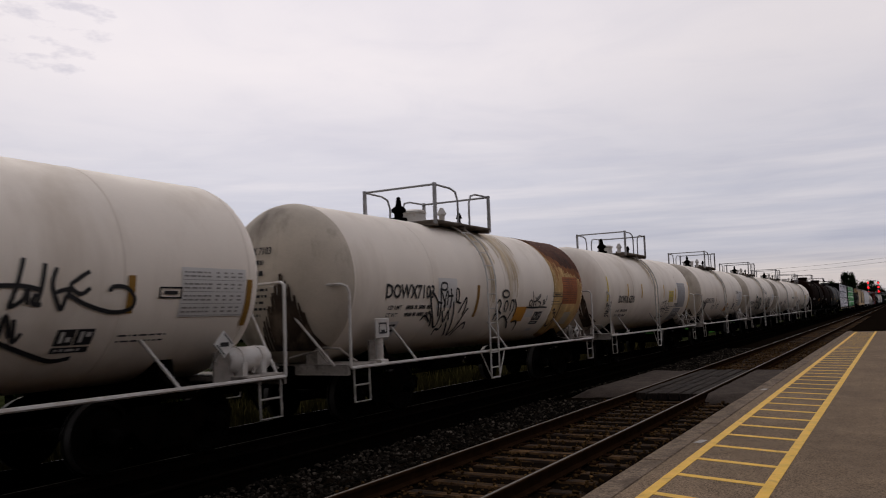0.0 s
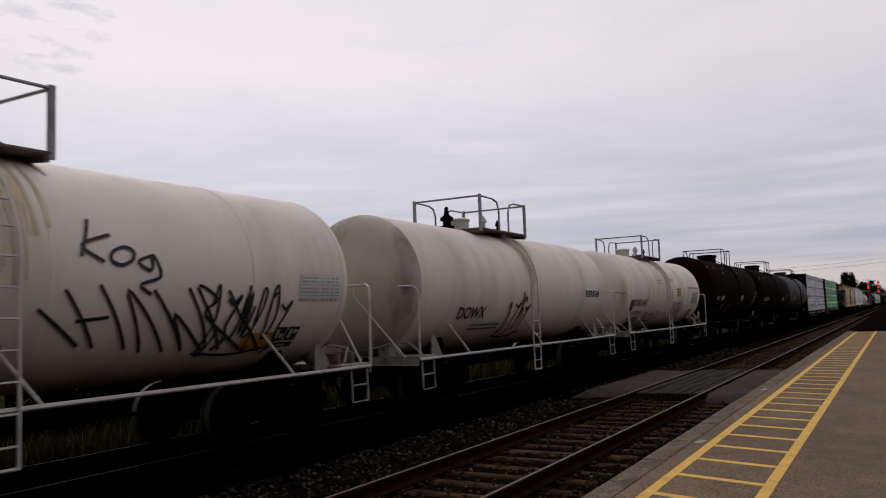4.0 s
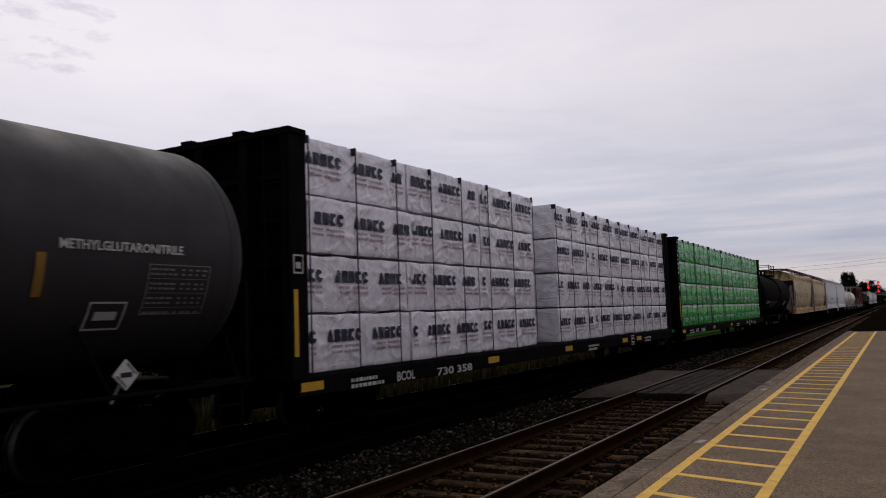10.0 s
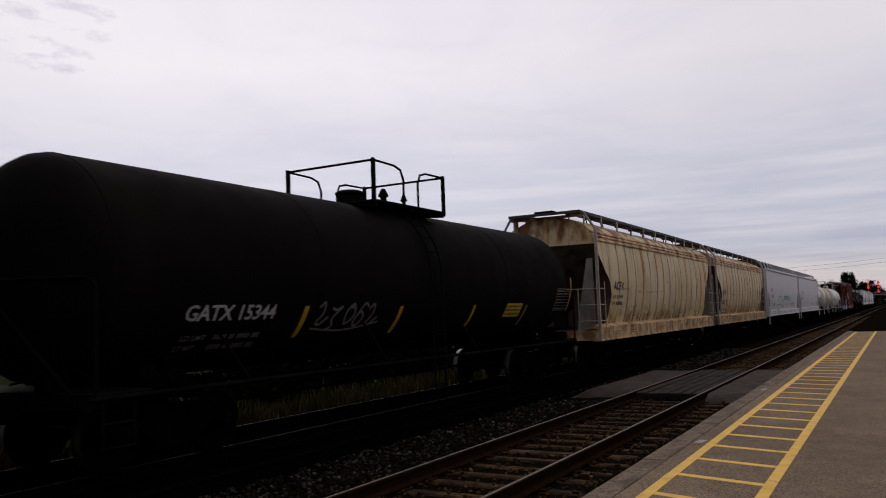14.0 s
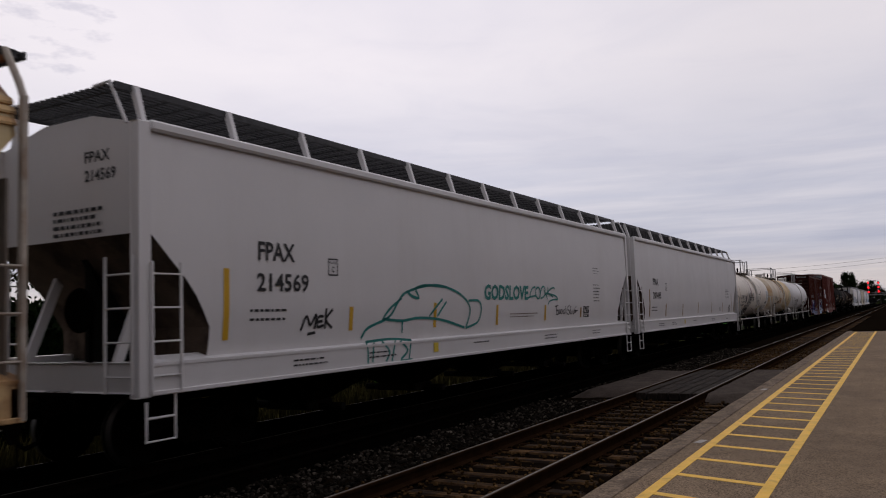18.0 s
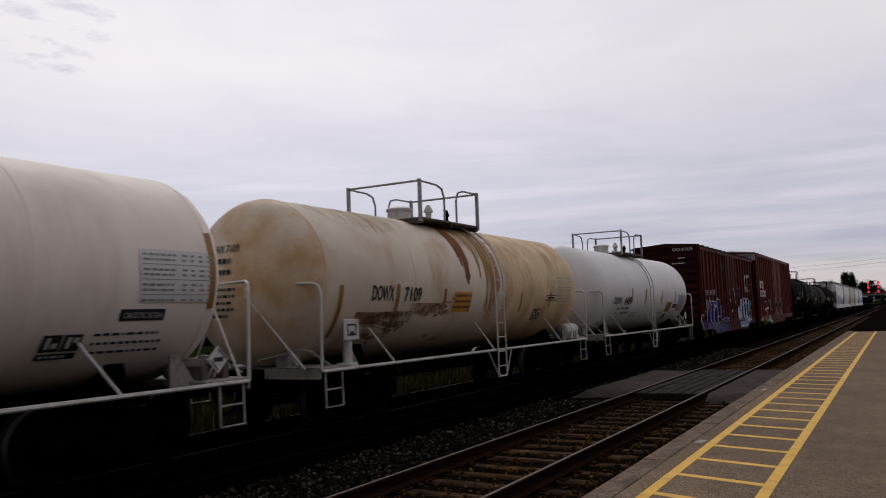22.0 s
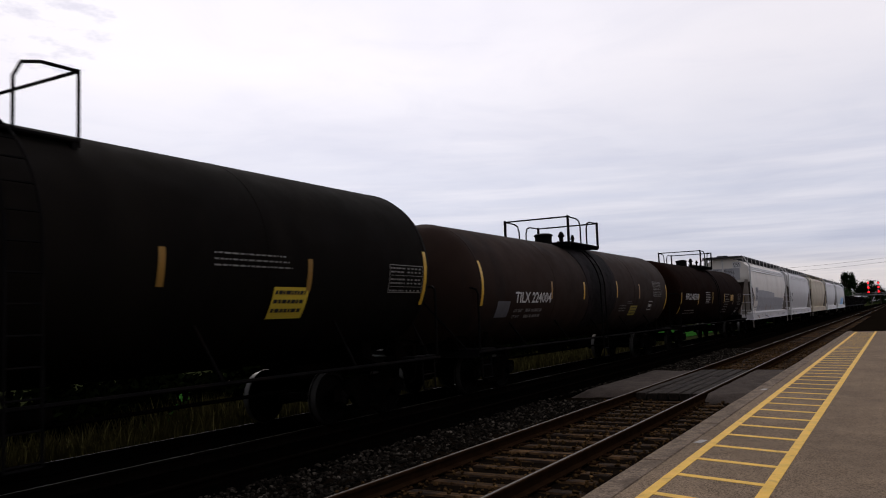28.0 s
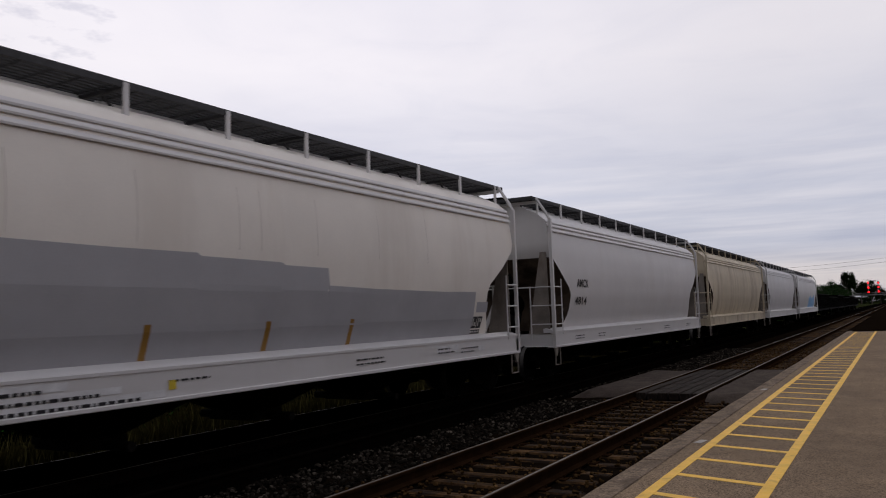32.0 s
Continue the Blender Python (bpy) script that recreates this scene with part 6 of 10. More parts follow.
def boxcar(name, label, half, body, top, paint, posts, door, belly, end_cap=None):
    """A steel boxcar with ribbed sides, plug or sliding doors, corrugated ends and a ribbed roof."""
    car = thing(name, label, "boxcar", "cars of the freight train")
    W, z0 = 1.52, 1.0
    eave = top - 0.22
    part("body", Geo().box(-W, W, -body, body, z0, eave, 0.02), paint, car)
    roof = [(-W - 0.14, eave - 0.02), (-W - 0.14, eave + 0.05), (0, top - 0.05), (W + 0.06, eave + 0.06), (W + 0.06, eave - 0.02)]
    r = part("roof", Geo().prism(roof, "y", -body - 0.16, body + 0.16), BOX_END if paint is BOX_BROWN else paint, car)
    nr = int(body * 2 / 1.05)
    for i in range(nr + 1) if not end_cap else ():
        y = -body + i * 2 * body / nr
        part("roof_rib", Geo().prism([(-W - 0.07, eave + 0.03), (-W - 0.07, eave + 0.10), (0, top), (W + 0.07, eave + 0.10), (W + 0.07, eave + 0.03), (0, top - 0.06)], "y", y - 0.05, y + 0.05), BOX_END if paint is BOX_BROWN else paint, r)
    d0, d1 = door
    for s in (-1, 1):
        g = Geo().box(s * (W - 0.02), s * (W + 0.09), -body, body, z0 - 0.30, z0 + 0.05, 0.01)
        g.box(s * (W - 0.02), s * (W + 0.08), -body, body, eave - 0.16, eave - 0.02, 0.01)
        g.prism([(d0 - belly, z0 - 0.3), (d0 - belly + 0.7, z0 - 0.54), (d1 + belly - 0.7, z0 - 0.54), (d1 + belly, z0 - 0.3)], "x", s * (W - 0.0), s * (W + 0.08))
        part("side_sill", g, paint, car)
        for y in posts:
            g = Geo().prism([(y - 0.075, s * W), (y - 0.06, s * (W + 0.085)), (y + 0.06, s * (W + 0.085)), (y + 0.075, s * W)], "z", z0 + 0.04, eave - 0.1)
            g.v = [(b, a, z) for a, b, z in g.v]
            part("side_post", g, paint, car)
        n = 2
        for i in range(n):
            a, b = d0 + (d1 - d0) * i / n, d0 + (d1 - d0) * (i + 1) / n
            dr = part("door", Geo().box(s * W, s * (W + 0.075), a + 0.015, b - 0.015, z0 + 0.06, eave - 0.16, 0.01), paint, car)
            for k in range(4):
                zz = z0 + 0.15 + k * (eave - z0 - 0.4) / 4
                part("door_rib", Geo().box(s * (W + 0.06), s * (W + 0.105), a + 0.08, b - 0.08, zz, zz + 0.09, 0.01), paint, dr)
                part("door_edge", Geo().box(s * (W + 0.06), s * (W + 0.09), a + 0.04, a + 0.10, zz, zz + 0.7, 0.005), paint, dr)
            for u in (a + 0.3, b - 0.3):
                part("lock_rod", Geo().tube([(s * (W + 0.12), u, z0 + 0.05), (s * (W + 0.12), u, eave - 0.2)], 0.022), paint, dr)
            part("lock_bar", Geo().tube([(s * (W + 0.14), a + 0.3, 1.9), (s * (W + 0.14), b - 0.3, 1.9)], 0.02), paint, dr)
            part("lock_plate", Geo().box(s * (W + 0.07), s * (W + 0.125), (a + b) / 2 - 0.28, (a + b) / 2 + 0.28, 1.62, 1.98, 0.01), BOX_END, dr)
        g = Geo().box(s * (W + 0.02), s * (W + 0.16), d0 - 2.4, d1 + 2.4, z0 - 0.08, z0 - 0.02)
        g.box(s * (W + 0.02), s * (W + 0.13), d0 - 2.4, d1 + 2.4, eave - 0.18, eave - 0.12)
        part("door_track", g, paint, car)
        for e in (-1, 1):
            ladder(car, [(s * (W + 0.10), e * (body - 0.30), z0 - 0.2), (s * (W + 0.10), e * (body - 0.30), 2.6)], 0.42, paint, 0.013, 0.38)
            part("step", Geo().tube([(s * (W + 0.04), e * (body - 0.08), z0 - 0.3), (s * (W + 0.04), e * (body - 0.08), 0.42), (s * (W + 0.04), e * (body - 0.52), 0.42), (s * (W + 0.04), e * (body - 0.52), z0 - 0.3)], 0.02), paint, car)
    for e in (-1, 1):
        # end walls use the brown that has shade put into it
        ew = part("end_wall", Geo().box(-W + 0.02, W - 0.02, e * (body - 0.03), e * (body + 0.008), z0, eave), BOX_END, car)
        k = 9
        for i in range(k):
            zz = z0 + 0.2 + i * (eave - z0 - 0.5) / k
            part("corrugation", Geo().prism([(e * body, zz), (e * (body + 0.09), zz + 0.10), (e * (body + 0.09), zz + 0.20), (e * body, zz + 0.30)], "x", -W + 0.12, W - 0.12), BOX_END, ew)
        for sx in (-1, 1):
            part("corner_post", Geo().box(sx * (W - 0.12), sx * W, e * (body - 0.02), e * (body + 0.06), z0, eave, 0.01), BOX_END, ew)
        if end_cap:
            part("end_cap", Geo().prism([(-W - 0.02, eave - 0.45), (W + 0.02, eave - 0.45), (W + 0.02, eave + 0.08), (0, top + 0.01), (-W - 0.02, eave + 0.08)], "y", e * (body + 0.04), e * (body + 0.10)), end_cap, car, "pale end panel")
    part("underframe", Geo().box(-0.35, 0.35, -half + 0.6, half - 0.6, 0.62, 1.0, 0.02).box(-1.3, 1.3, -body, body, 0.86, 1.0), BLACK_IRON, car)
    running_gear(car, half, body - 1.7)
    def surf(u, z, l):
        if d0 - 0.1 < u < d1 + 0.1:
            return (W + 0.11 + l, u, z)
        near = min(abs(u - y) for y in posts)
        bump = 0.085 * max(0.0, min(1.0, (0.085 - near) / 0.02)) if z > z0 + 0.04 else 0.09
        return (W + bump + l, u, z)

    return car, surf


def gondola(name, label, half, top):
    car = thing(name, label, "gondola car", "cars of the freight train")
    b = half - 0.6
    g = Geo().box(-1.5, 1.5, -b, b, 0.95, 1.1)
    for s in (-1, 1):
        g.box(s * 1.40, s * 1.46, -b, b, 1.0, top)
        g.box(s * 1.38, s * 1.56, -b, b, top - 0.12, top, 0.02)
        g.box(s * 1.38, s * 1.54, -b, b, 0.85, 1.1, 0.02)
    for e in (-1, 1):
        g.box(-1.45, 1.45, e * (b - 0.06), e * b, 1.0, top)
    part("body", g, BEAM_BLACK, car)
    for s in (-1, 1):
        for i in range(13):
            y = -b + 0.1 + i * (2 * b - 0.2) / 12
            part("side_post", Geo().box(s * 1.44, s * 1.54, y - 0.07, y + 0.07, 1.05, top - 0.1, 0.02), BEAM_BLACK, car)
    running_gear(car, half, half - 2.3)
    return car
# ---- the train: couplings between the cars, as distances along the track at 0 s ----
GAPS = [-3.8, 10.3, 24.3, 38.3, 52.5, 66.6, 80.5, 94.8, 111.0, 127.9, 144.9, 169.5, 194.7, 212.3, 231.2, 249.8, 271.35, 292.4, 307.3, 321.5, 335.6, 353.6, 374.2, 394.0, 412.9, 431.5, 452.2, 472.4, 493.2, 513.0, 535.0, 553.0, 571.0, 589.0, 607.0, 625.0, 643.0]
TRAIN = []
CARS = {}
CENTRE = {1: 3.15, 2: 17.2, 11: 156.85, 12: 182.1, 14: 222.05}


def place(i, car, on=None):
    TRAIN.append((car, CENTRE.get(i, (GAPS[i - 1] + GAPS[i]) / 2)))
    if on:
        CARS[i] = (car, on)


def half_of(i):
    return (GAPS[i] - GAPS[i - 1]) / 2


def dow(i, label, paint=WHITE_P, **kw):
    h = half_of(i)
    args = dict(half=h, R=1.46, zc=2.50, cyl=h - {3: 1.18, 7: 1.40}.get(i, 1.30), off={3: -0.36, 7: -0.28}.get(i, -0.20), plat={18: -0.55, 19: -0.75, 20: -0.65, 7: -0.77}.get(i, -0.80), plat_half=1.33, head_paint=SOOTY_P if i in (2, 4, 5, 6) else RUSTY_HEAD if i == 19 else None, tail_paint=RUST if i == 2 else TAN_GRIME if i == 19 else None, ladder_y={2: -0.74, 7: -0.70, 18: -0.11, 19: 0.33}.get(i, -0.46), seams=(-3.2, 0.2, 3.4), tank_paint=RAIL_WHITE if i in (1, 19) else GRIMY_WHITE if i == 4 else None, sign={2: -5.08, 19: -5.35}.get(i), braced=i in (2, 3, 19, 20), end_in=0.88, rail_w=0.93, relief=i < 7)
    args.update(kw)
    car, surf = tank_car("tank_car", label, paint=paint, rail_paint=RAIL_WHITE, **args)
    place(i, car, surf)
    return car, surf


TAGS = [(1, "off-white tank car with black spray tags and white handrails"), (2, "off-white tank car with a rusty band and black tags"), (3, "white tank car with yellow notices and a looping tag"), (4, "off-white tank car with small tags"), (5, "off-white tank car with large dark green and black tags"), (6, "off-white tank car with faded tags"), (7, "white tank car with a brown patch beside its number"), (18, "white tank car with bold black tags"), (19, "cream tank car streaked with rust and brown grime"), (20, "clean white tank car with dark lettering")]
for i, label in TAGS:
    car, surf = dow(i, label, {19: DIRTY_P, 20: GREYWHITE_P}.get(i, WHITE_P))

for i, label, paint, mk, num in [(8, "brown-black tank car with a bolted dome", BROWNBLACK_P, "INVX", "29886"), (9, "brown-black tank car with white numbers", BROWNBLACK_P, "INVX", "29892"), (10, "dark slate tank car with ochre lettering", SLATE_P, "UTLX", "900874"), (13, "black tank car with stencilled white numbers", BLACK_P, "GATX", "15344"), (23, "black tank car with a yellow notice", BLACK_P, "XOMX", "110778"), (24, "dull brown tank car with a grey band and white lettering", BROWN_P, "TILX", "224004"), (25, "brown-black tank car with white lettering and yellow bars", BROWNBLACK_P, "HPLX", "405358")]:
    h = half_of(i)
    big = i in (8, 9, 10, 23)
    top = {8: 4.42, 9: 4.44, 10: 4.41, 13: 4.12, 23: 4.37, 24: 3.97, 25: 3.93}[i]
    R = 1.62 if big else 1.50
    car, surf = tank_car("tank_car", label, h, R, top - R, paint, BEAM_BLACK, h - {10: 1.2, 24: 1.15}.get(i, 1.35), off=0.0 if i == 24 else -0.1, dome=big, plat={8: -0.2, 9: 0.15, 10: -0.05, 23: 0.1}.get(i, -0.05), plat_half=1.3 if i in (8, 9) else 1.12 if big else 1.35, seams=(-h * 0.4, 0, h * 0.4), rail_w=1.05, rail_h=0.95 if i in (8, 9) else 0.92 if big else 0.82)
    place(i, car, surf)

for i, label, wrap, kind in [(11, "black centre-beam flat car stacked with white-wrapped lumber", WRAP_WHITE, "navy"), (12, "black centre-beam flat car stacked with green-wrapped lumber", WRAP_GREEN, "green")]:
    cols = [(-11.35, -2.09, 3, 7), (-0.5, 11.45, 4, 10)] if i == 11 else [(-11.35, -8.12, 1, 3), (-8.06, -4.95, 1, 3), (-4.62, -1.55, 1, 2), (-1.2, 11.5, 4, 10)]
    car, side = centrebeam("centre_beam_car", label, half_of(i), i, wrap, kind, cols)
    place(i, car)

for i, label, style, paint, body in [(14, "beige covered hopper car with rust stains", "round", BEIGE_HOPPER, 8.62), (15, "beige covered hopper car with rust-stained ribs", "round", BEIGE_HOPPER, 8.33), (16, "light grey covered hopper car with a teal tag", "flat", GREY_HOPPER, 10.05), (17, "light grey covered hopper car with black numbers", "flat", GREY_HOPPER, 10.05), (26, "cream covered hopper car with grey overpainted lower side", "round", CREAM_HOPPER, 9.1), (27, "pale grey covered hopper car", "round", GREY_HOPPER, 8.9), (28, "tan covered hopper car", "round", TAN_HOPPER, 9.2), (29, "pale grey covered hopper car", "round", GREY_HOPPER, 8.8), (30, "pale covered hopper car with blue paint low on its side", "round", GREY_HOPPER, 9.8)]:
    car, surf = hopper_car("hopper_car", label, half_of(i), body, paint, style, z_eave=4.36 if style == "flat" else 4.46, z_roof=4.62 if style == "flat" else 4.82, walkway=0.27 if style == "flat" else 0.10, ribs=15 if i in (14, 15) else 0, cross=i in (14, 15), post_paint=BEIGE_TRIM if i in (14, 15) else GREY_HOPPER if i == 26 else None, sill=(1.0, 1.38) if style == "flat" else (0.90, 1.32), cut=((3.0, 0.0), (2.3, 0.72), (1.75, 1.05), (1.45, 1.0)) if style == "flat" else ((3.88, 0.0), (3.15, 0.69), (2.75, 1.22), (2.36, 1.42), (1.43, 1.30)) if i in (14, 15) else ((3.36, 0.0), (2.82, 0.76), (2.42, 1.42), (1.89, 1.43), (1.4, 1.15)))
    place(i, car, surf)

car, surf = boxcar("boxcar", "brown ribbed boxcar with blue and white graffiti", half_of(21), 7.78, 4.92, BOX_BROWN, [-7.68] + [-7.20 + 0.872 * k for k in range(7)] + [1.55 + 0.92 * k for k in range(7)], (-1.5, 1.4), 4.2)
place(21, car, surf)
car, surf = boxcar("boxcar", "tall faded brown boxcar with a pale end panel", half_of(22), 9.45, 5.46, BOX_BROWN2, [-9.35] + [-8.73 + 0.907 * k for k in range(8)] + [2.85 + 0.907 * k for k in range(8)], (-2.1, 2.6), 1.8, GALV)
place(22, car, surf)
for i in range(31, 37):
    place(i, gondola("gondola_car", "dark low-sided gondola car", half_of(i), 2.6 + 0.3 * (i % 2)))

c, s = CARS[1]
p = Paint(s, 0.010)
p.stroke([(1.8, 2.3), (2.09, 2.3), (2.31, 2.26)], 0.05)
p.stroke([(2.09, 2.6), (2.04, 2.38), (1.98, 2.14), (1.98, 2.08), (2.11, 2.16), (2.15, 2.3), (2.16, 2.1)], 0.05)
p.stroke([(2.34, 2.55), (2.31, 2.3), (2.28, 2.13)], 0.05)
p.stroke([(2.48, 2.51), (2.44, 2.3), (2.57, 2.05), (2.61, 2.16), (2.65, 2.27), (2.49, 2.24)], 0.05)
p.stroke([(2.9, 2.48), (2.75, 2.39), (2.66, 2.31), (2.79, 2.22), (2.92, 2.29)], 0.05)
p.stroke([(2.63, 2.22), (2.89, 2.1), (3.26, 2.01), (3.52, 2.05), (3.55, 2.18), (3.42, 2.3), (3.23, 2.31), (3.19, 2.25)], 0.05)
p.stroke([(1.93, 1.75), (1.95, 1.99), (2.05, 1.75)], 0.05)
p.stroke([(2.05, 1.95), (2.11, 1.71), (2.18, 1.8)], 0.05)
p.stroke([(1.94, 1.71), (2.3, 1.58), (2.67, 1.47), (2.93, 1.49)], 0.05)
p.stroke([(2.25, 2.22), (2.22, 2.12), (2.33, 2.1)], 0.05)
p.obj("graffiti", INK, c, "long trailing black spray tag")
bar(c, s, 3.50, 1.99, 2.45, DULL_REFLECT)
bar(c, s, 5.54, 1.79, 2.44, DULL_REFLECT)
outline(c, s, 3.93, 4.30, 2.17, 2.32, INK)
panel(c, s, 4.28, 5.46, 1.93, 2.58, PANEL_WHITE, INK, 8)
panel(c, s, 2.62, 3.11, 1.55, 1.82, INK, WHITE_INK, 2)
lines(c, s, 3.46, 4.51, 1.59, 1.73, INK, 2)
diamond(c, s, 5.12, 1.53)
c, s = CARS[2]
words(c, s, 'DOWX7103', -4.94, 2.19, 1.75, 0.26, INK)
rect(c, s, -3.02, -2.23, 1.99, 2.60, PANEL_WHITE)
weights(c, s, -4.78, -3.04, 1.84, 2.05, INK)
p = Paint(s, 0.010)
p.stroke([(-2.66, 2.39), (-2.76, 2.35), (-2.87, 2.37), (-2.92, 2.43), (-2.87, 2.49), (-2.75, 2.5), (-2.66, 2.46), (-2.66, 2.39)], 0.045)
p.stroke([(-3.29, 2.3), (-3.19, 2.27), (-3, 2.12), (-2.9, 1.94), (-2.83, 1.82)], 0.045)
p.stroke([(-3.35, 2.34), (-3.25, 2.09), (-3.09, 1.87), (-2.9, 1.68), (-2.77, 1.6), (-2.72, 1.71), (-2.82, 2.01), (-2.9, 2.23), (-2.94, 2.39)], 0.045)
p.stroke([(-2.92, 2.38), (-2.8, 2.2), (-2.68, 2.08), (-2.65, 1.93)], 0.045)
p.stroke([(-3.02, 2.12), (-2.8, 2.08)], 0.045)
p.stroke([(-2.7, 2.01), (-2.69, 2.27), (-2.62, 2.31), (-2.58, 2.04)], 0.045)
p.stroke([(-2.5, 2.39), (-2.44, 2.16), (-2.42, 1.93)], 0.045)
p.stroke([(-2.63, 2.23), (-2.38, 2.24)], 0.045)
p.stroke([(-2.26, 2.39), (-2.15, 2.36), (-2.11, 2.17), (-2.21, 2.12), (-2.27, 2.37)], 0.045)
p.stroke([(-2.23, 2.12), (-1.99, 2.08)], 0.045)
p.stroke([(-2.33, 2.12), (-2.19, 1.85), (-1.97, 1.44), (-1.84, 1.52), (-1.72, 1.84), (-1.59, 1.98)], 0.045)
p.stroke([(-1.99, 1.88), (-1.88, 2.08), (-1.77, 2.2), (-1.74, 2.04), (-1.78, 1.84)], 0.045)
p.stroke([(-1.77, 1.39), (-1.7, 1.55), (-1.5, 1.67), (-1.39, 1.53)], 0.045)
p.stroke([(-3.27, 1.93), (-3.12, 1.83), (-2.98, 1.63)], 0.045)
p.stroke([(-3.48, 1.75), (-3.39, 1.84), (-3.23, 1.79), (-3.1, 1.71)], 0.045)
p.stroke([(-2.64, 1.44), (-2.67, 1.56), (-2.51, 1.55), (-2.49, 1.66)], 0.045)
p.stroke([(-2.36, 1.7), (-2.09, 1.41)], 0.045)
p.stroke([(-2.73, 1.93), (-2.49, 1.7), (-2.47, 1.93), (-2.31, 1.73)], 0.045)
p.obj("graffiti", INK, c, "tangled black spray tag")
panel(c, s, -4.72, -4.24, 1.40, 1.75, PANEL_WHITE, INK, 3)
bar(c, s, -1.21, 1.78, 2.48, DULL_REFLECT)
c, s = CARS[2]
p = Paint(s, 0.010)
p.stroke([(-0.12, 1.87), (-0.18, 2.05), (-0.09, 2.15), (0.04, 2.06), (0.02, 1.9), (0.21, 1.83)], 0.05)
p.stroke([(0.33, 1.86), (0.25, 2.07), (0.35, 2.12), (0.44, 2.02), (0.41, 1.86)], 0.05)
p.stroke([(0.41, 2.25), (0.28, 2.21), (0.13, 2.23), (0.05, 2.29), (0.12, 2.36), (0.28, 2.37), (0.4, 2.32), (0.41, 2.25)], 0.05)
p.stroke([(0.64, 1.89), (0.59, 2.12), (0.73, 2.12), (0.79, 1.95), (0.75, 1.83), (0.71, 1.66)], 0.05)
p.stroke([(-0.1, 1.69), (-0.12, 1.82), (0, 1.8), (0.08, 1.67)], 0.05)
p.stroke([(0.2, 1.68), (0.39, 1.77), (0.68, 1.67), (0.98, 1.48)], 0.05)
p.stroke([(0.79, 2.16), (0.96, 1.97), (0.96, 1.75)], 0.05)
p.stroke([(1.04, 1.62), (1.34, 1.62), (1.51, 1.41)], 0.05)
for line in ([(1.59, 1.97), (2.06, 1.95), (2.45, 1.97), (2.94, 1.96)], [(1.85, 2.37), (1.92, 2.21), (1.97, 2.09)], [(1.77, 1.98), (1.71, 2.08), (1.80, 2.15), (1.89, 2.09), (1.82, 2.02), (1.93, 1.97)], [(1.94, 2.09), (1.99, 1.97)], [(1.99, 2.13), (2.05, 1.96), (2.11, 1.97)], [(1.98, 2.09), (2.21, 2.15)]):
    p.stroke(line, 0.038)
for line in ([(2.05, 2.22), (2.12, 2.15), (2.14, 1.97), (2.22, 2.0)], [(2.12, 2.17), (2.36, 2.29), (2.36, 2.24), (2.22, 2.13), (2.41, 2.09), (2.46, 2.02), (2.31, 1.94)], [(2.57, 2.13), (2.67, 2.15), (2.61, 2.09), (2.68, 2.06), (2.58, 2.01)], [(2.67, 2.13), (2.74, 2.05), (2.83, 2.27)]):
    p.stroke(line, 0.034)
for line in ([(3.45, 1.86), (3.57, 1.91), (3.57, 1.79), (3.71, 1.81), (3.78, 1.62), (3.69, 1.46), (3.50, 1.49), (3.46, 1.63)], [(3.99, 2.13), (3.91, 1.89), (3.88, 1.57), (3.94, 1.32)]):
    p.stroke(line, 0.045)
p.obj("graffiti", INK, c, "looping black spray tag")
rect(c, s, 0.99, 1.62, 1.62, 1.98, PANEL_ORANGE)
panel(c, s, 2.25, 2.76, 1.53, 1.85, INK, WHITE_INK, 2)
outline(c, s, 3.24, 3.96, 2.23, 2.35, INK)
panel(c, s, 3.97, 5.13, 2.04, 2.79, RUST_PATCH3, RUST_PATCH, 8)
rect(c, s, 4.41, 4.95, 1.48, 1.81, TAPE)
diamond(c, s, 5.21, 1.26)
lines(c, s, 3.22, 4.01, 1.98, 2.12, INK, 2)
rect(c, s, 1.70, 2.15, 1.72, 1.89, PANEL_WHITE)
rect(c, s, 2.40, 2.73, 1.36, 1.43, PANEL_WHITE)
c, s = CARS[3]
words(c, s, 'DOWX 6270', -4.89, 2.06, 1.80, 0.24, INK)
bar(c, s, -3.87, 2.19, 2.70, REFLECT)
bar(c, s, -2.13, 2.22, 2.72, REFLECT)
bar(c, s, 1.04, 2.24, 2.73, REFLECT)
bar(c, s, 2.96, 2.16, 2.64, REFLECT)
bar(c, s, 5.42, 1.78, 2.95, REFLECT)
bar(c, s, -6.10, 2.10, 2.91, PANEL_YELLOW)
p = Paint(s, 0.010)
for line in ([(-6.12, 2.01), (-6.04, 2.04), (-5.93, 1.98), (-6.10, 1.96)], [(-6.11, 1.87), (-5.91, 1.98), (-5.81, 1.89), (-5.94, 1.78), (-5.70, 1.80)], [(-5.67, 2.10), (-5.59, 1.89), (-5.73, 1.71)], [(-5.95, 1.72), (-5.68, 1.71), (-5.46, 1.86)], [(-5.75, 1.62), (-5.51, 1.65), (-5.27, 1.58)]):
    p.stroke(line, 0.028)
p.obj("graffiti", INK, c, "small scribbled black tag")
weights(c, s, -4.84, -3.45, 1.59, 1.83, INK)
panel(c, s, 1.85, 2.62, 2.07, 2.52, PANEL_YELLOW, INK, 4)
panel(c, s, 3.34, 4.70, 1.85, 2.87, PANEL_GREY, PALE, 8)
loops(c, s, 0.86, 2.05, 1.48, 2.14, INK, 4)
lines(c, s, 1.97, 2.83, 1.56, 1.89, INK, 4)
rect(c, s, 3.07, 4.37, 1.33, 1.82, PANEL_GREY)
panel(c, s, 3.46, 4.32, 1.42, 1.78, INK, WHITE_INK, 2)
